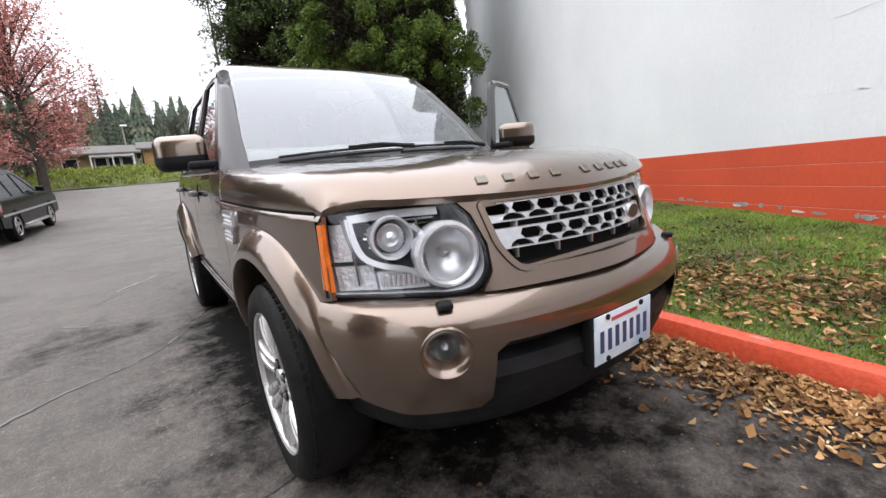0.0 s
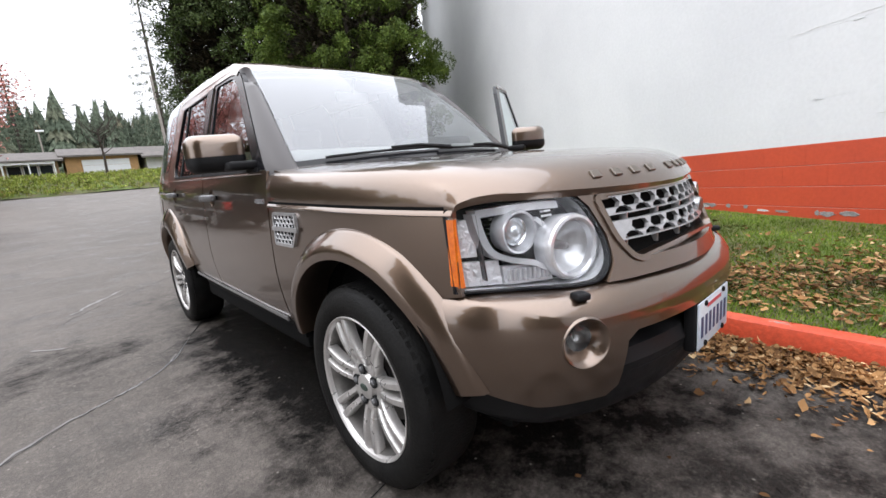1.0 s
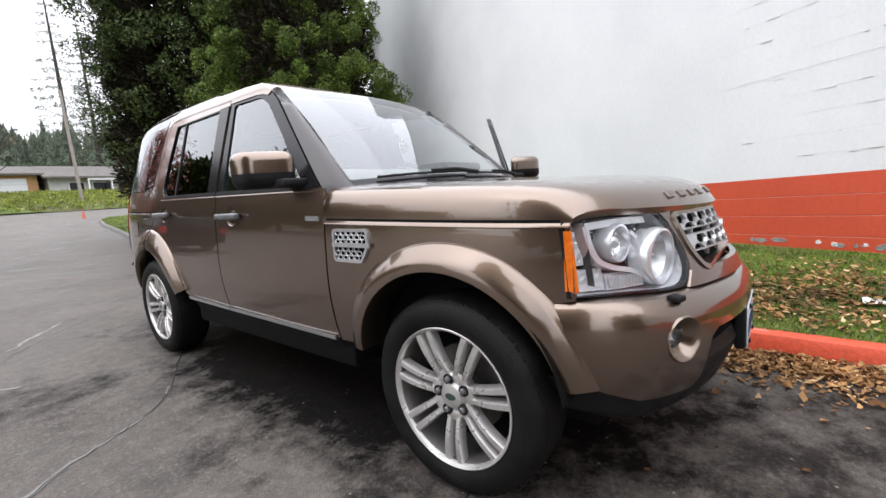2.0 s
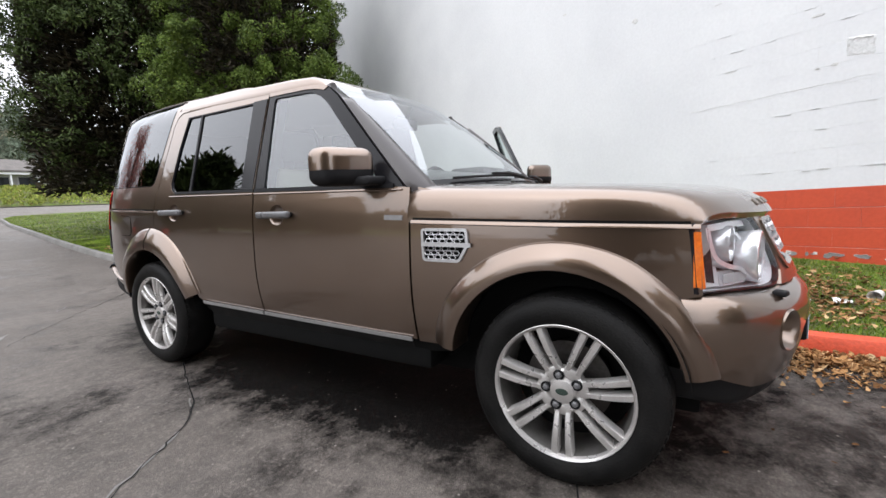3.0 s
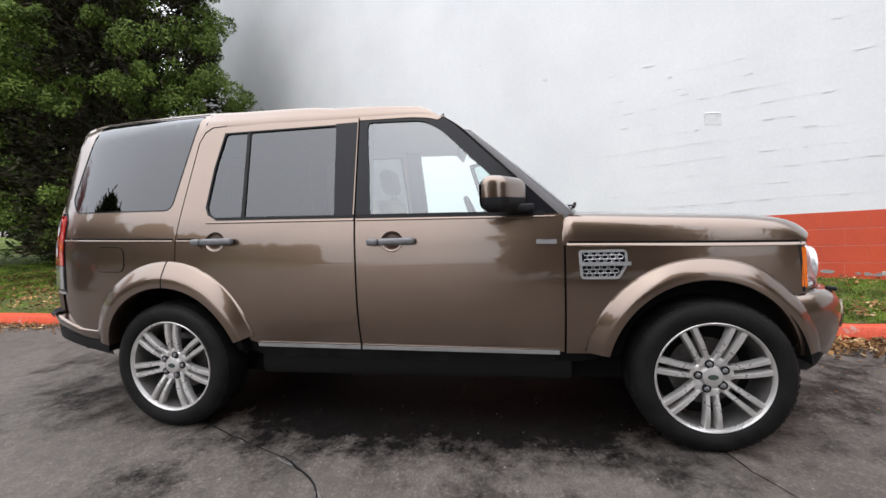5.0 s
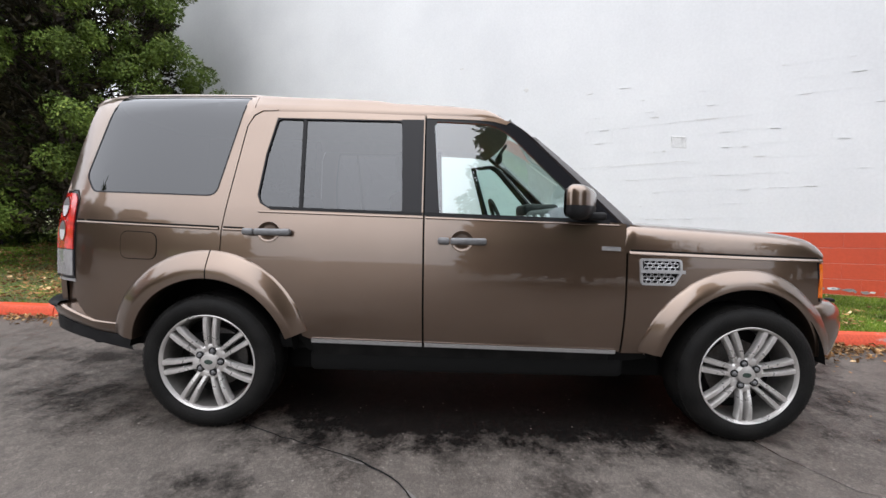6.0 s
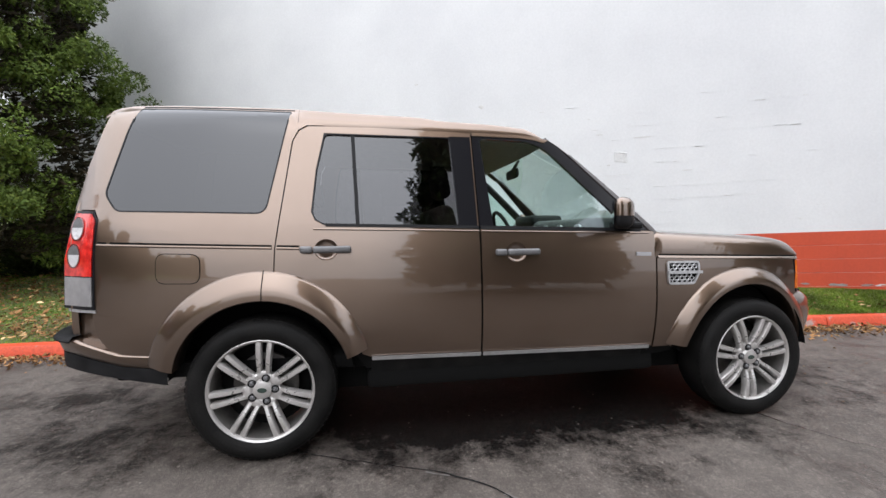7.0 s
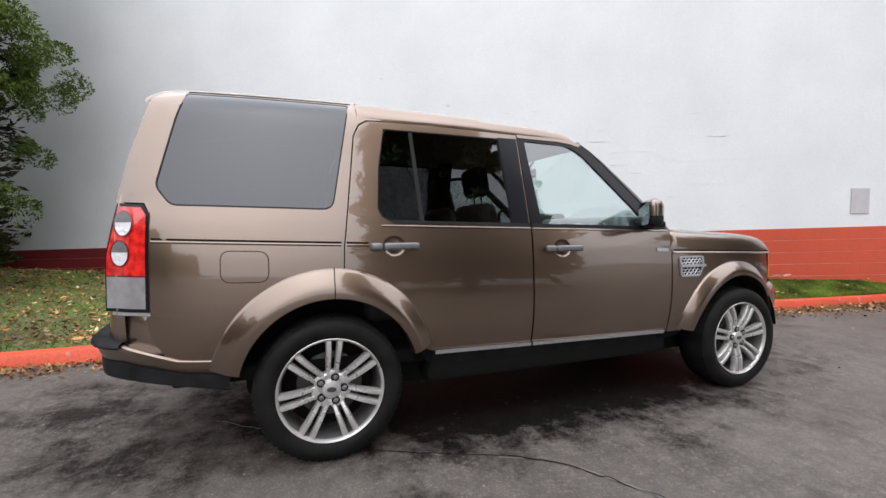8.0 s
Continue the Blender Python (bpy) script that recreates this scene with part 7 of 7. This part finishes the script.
def crack(points, width, seed, mat=None):
    rng = np.random.default_rng(seed)
    pts = []
    for a, b in zip(points, points[1:]):
        n = max(2, int(math.dist(a, b) / 0.06))
        for k in range(n):
            t = k / n
            pts.append((a[0] + (b[0] - a[0]) * t + rng.normal(0, 0.010), a[1] + (b[1] - a[1]) * t + rng.normal(0, 0.010)))
    bm = bmesh.new()
    prev = None
    for i, p in enumerate(pts):
        q = Vector(pts[min(i + 1, len(pts) - 1)]) - Vector(pts[max(i - 1, 0)])
        q = Vector((-q.y, q.x)).normalized() * width * rng.uniform(0.2, 1.0) * (0.55 + 0.9 * abs(noise.noise((p[0] * 1.7, p[1] * 1.7, seed + 3))))
        z = ground_z(p[1]) + 0.0035
        row = [bm.verts.new((p[0] + q.x, p[1] + q.y, z)), bm.verts.new((p[0] - q.x, p[1] - q.y, z))]
        if prev and not (mat and noise.noise((p[0] * 3.1, p[1] * 3.1, seed)) < -0.05):
            bm.faces.new((prev[0], prev[1], row[1], row[0]))
        prev = row
    solid("pavement_crack", bm, mat or CRACK, "pale wet seam along a crack in the asphalt" if mat else "dark jagged crack in the asphalt", "crack", group="cracks", kind="structure", smooth=0)


def build_litter():
    cup = thing("paper_cup", "white paper cup lying on the lawn", "cup", (1.96, -1.62, lawn_z(1.96, -1.62) + 0.045))
    m = Matrix.Rotation(radians(150), 4, "Z") @ Matrix.Rotation(radians(6), 4, "Y")
    part("cup", lathe([(-0.05, 0.0005), (-0.05, 0.030), (0.05, 0.043), (0.052, 0.046), (0.054, 0.043), (0.048, 0.040), (-0.045, 0.028), (-0.045, 0.0005)], 24, m), LITTER, cup)
    lid = thing("paper_scrap", "white paper scrap lying on the lawn", "litter", (1.86, -1.40, lawn_z(1.86, -1.40) + 0.02))
    part("sheet", grid(lambda i, j: Vector((0.07 * (i / 5 - 0.5) * 2, 0.05 * (j / 4 - 0.5) * 2, 0.02 * math.sin(i * 1.3) * math.cos(j))), 6, 5), LITTER, lid)


build_grass()
build_leaves()
build_litter()
crack([(-1.04, 2.29), (-1.19, 1.97), (-1.26, 1.87), (-1.37, 1.76), (-1.52, 1.66), (-1.72, 1.57), (-1.95, 1.34), (-2.4, 1.1), (-3.0, 0.8)], 0.013, 12, PUDDLE)
crack([(-1.6, 2.9), (-2.0, 3.3), (-2.6, 3.6)], 0.02, 13, PUDDLE)
crack([(-1.75, 4.1), (-1.4, 4.7), (-1.0, 5.3), (-0.4, 6.0)], 0.03, 14, PUDDLE)
crack([(-0.2, 3.5), (-0.55, 3.05), (-0.87, 2.65), (-1.04, 2.27), (-1.2, 1.94), (-1.27, 1.85), (-1.38, 1.75), (-1.53, 1.65), (-1.70, 1.56), (-1.93, 1.33), (-2.3, 1.1)], 0.008, 1)
crack([(-0.6, 0.1), (-0.84, -0.04), (-1.03, -0.09), (-1.12, -0.13), (-1.5, -0.35)], 0.005, 2)
crack([(-1.73, 3.89), (-1.35, 4.52), (-0.8, 5.11), (0.3, 6.2)], 0.006, 3)


def build_wall_marks():
    """A grey plaque, a rough plaster patch, chips and a hairline on the paint."""
    m = Matrix.Translation(WALL_AT) @ Matrix(((WALL_U.x, WALL_N.x, 0, 0), (WALL_U.y, WALL_N.y, 0, 0), (0, 0, 1, 0), (0, 0, 0, 1)))
    bm = bmesh.new()
    box(bm, (-6.55, 0.002, 1.38), (-6.28, 0.016, 1.80), 0.004, 1, m)
    solid("wall_plaque", bm, PLAQUE, "flat pale grey plate fixed to the wall", "plate")
    rng = np.random.default_rng(6)

    def blotch(name, u, z, ru, rz, mat, label, high=0.006):
        n = 16
        rad = [rng.uniform(0.7, 1.15) for _ in range(n)]
        def f(i, j):
            a = 2 * math.pi * i / n
            t = (1.0, 0.92, 0.55, 0.0)[j]
            bump = (0.0, high, high * 0.7, high * 0.8)[j]
            return m @ Vector((u + ru * rad[i] * t * math.cos(a), 0.0015 + bump + 0.002 * rng.random(), z + rz * rad[i] * t * math.sin(a)))
        solid(name, grid(f, n, 4, closed_u=True), mat, label, "wall mark", group="wall marks", kind="structure", smooth=60)
    # a square of rough plaster with ragged edges
    def rough_patch(i, j):
        a, b = i / 16 - 0.5, j / 14 - 0.5
        rim = min(i, 16 - i, j, 14 - j)
        high = 0.0 if rim == 0 else 0.004 + 0.007 * noise.noise((a * 14, b * 14, 2)) + (0.006 if rim == 1 and b > 0 else 0.0)
        return m @ Vector((-1.93 + 0.20 * a + 0.012 * noise.noise((a * 9, b * 9, 7)), max(0.0006, high), 2.355 + 0.17 * b + 0.012 * noise.noise((a * 9, b * 9, 8)) + 0.03 * a))
    solid("plaster_patch", grid(rough_patch, 17, 15), PATCH, "rough plaster patch left in the white wall", "wall mark", group="wall marks", kind="structure", smooth=30)
    # paint has run and set in ridges along the joints
    for k in range(64):
        u = -0.6 - 4.2 * rng.random() ** 1.1
        row = int(rng.integers(1, 12))
        z = 0.98 + 0.2 * row - 0.0295 * u + rng.normal(0, 0.006)
        blotch("paint_ridge", u, z, rng.uniform(0.015, 0.085), rng.uniform(0.003, 0.006), WALL_WHITE if k % 4 else WALL_CHIP, "ridge of thick white paint along a joint", rng.uniform(0.002, 0.005))
    for u, z, a, b in ((0.38, 3.38, 0.05, 0.035), (-1.75, 2.235, 0.03, 0.016), (-1.6, 2.74, 0.055, 0.012), (-2.25, 2.66, 0.15, 0.008), (-2.9, 2.1, 0.08, 0.008), (1.6, 3.9, 0.04, 0.02)):
        blotch("paint_chip", u, z, a, b, WALL_CHIP, "chipped flake of white paint", 0.002)
    for k in range(60):
        u = rng.uniform(-5.8, 1.4)
        blotch("base_chip", u, 0.335 + 0.03 * rng.random() + 0.0 * u, rng.uniform(0.015, 0.075), rng.uniform(0.008, 0.028), CONCRETE if k % 4 else WALL_CHIP, "flaked paint showing grey concrete at the wall foot", 0.006)
    bm = bmesh.new()
    path = [(-2.05 + 0.11 * k, 2.012 - 0.0295 * (-2.05 + 0.11 * k) + 0.004 * rng.normal()) for k in range(16)]
    tube([m @ Vector((u, 0.0010, z)) for u, z in path], 0.0022, 5, bm)
    solid("wall_hairline", bm, WALL_CHIP, "thin dark crack along a course of the wall", "crack", kind="structure")


PLAQUE = material("plaque_grey", (0.55, 0.53, 0.54), 0.6, 0.0, (0.50, 0.48, 0.49), 6, 60, 0.1, var=0.05)
PATCH = material("raw_plaster", (0.74, 0.745, 0.745), 0.8, 0.0, (0.66, 0.665, 0.665), 14, 70, 0.4, var=0.06)
WALL_CHIP = material("chip_white", (0.72, 0.72, 0.71), 0.7, 0.0, (0.64, 0.64, 0.63), 20, 80, 0.3, var=0.15)
CONCRETE = material("bare_concrete", (0.33, 0.31, 0.30), 0.85, 0.0, (0.24, 0.23, 0.22), 12, 80, 0.4, var=0.2)
build_wall_marks()


# ---------------------------------------------------------------- the wall's blocks
build_wall()
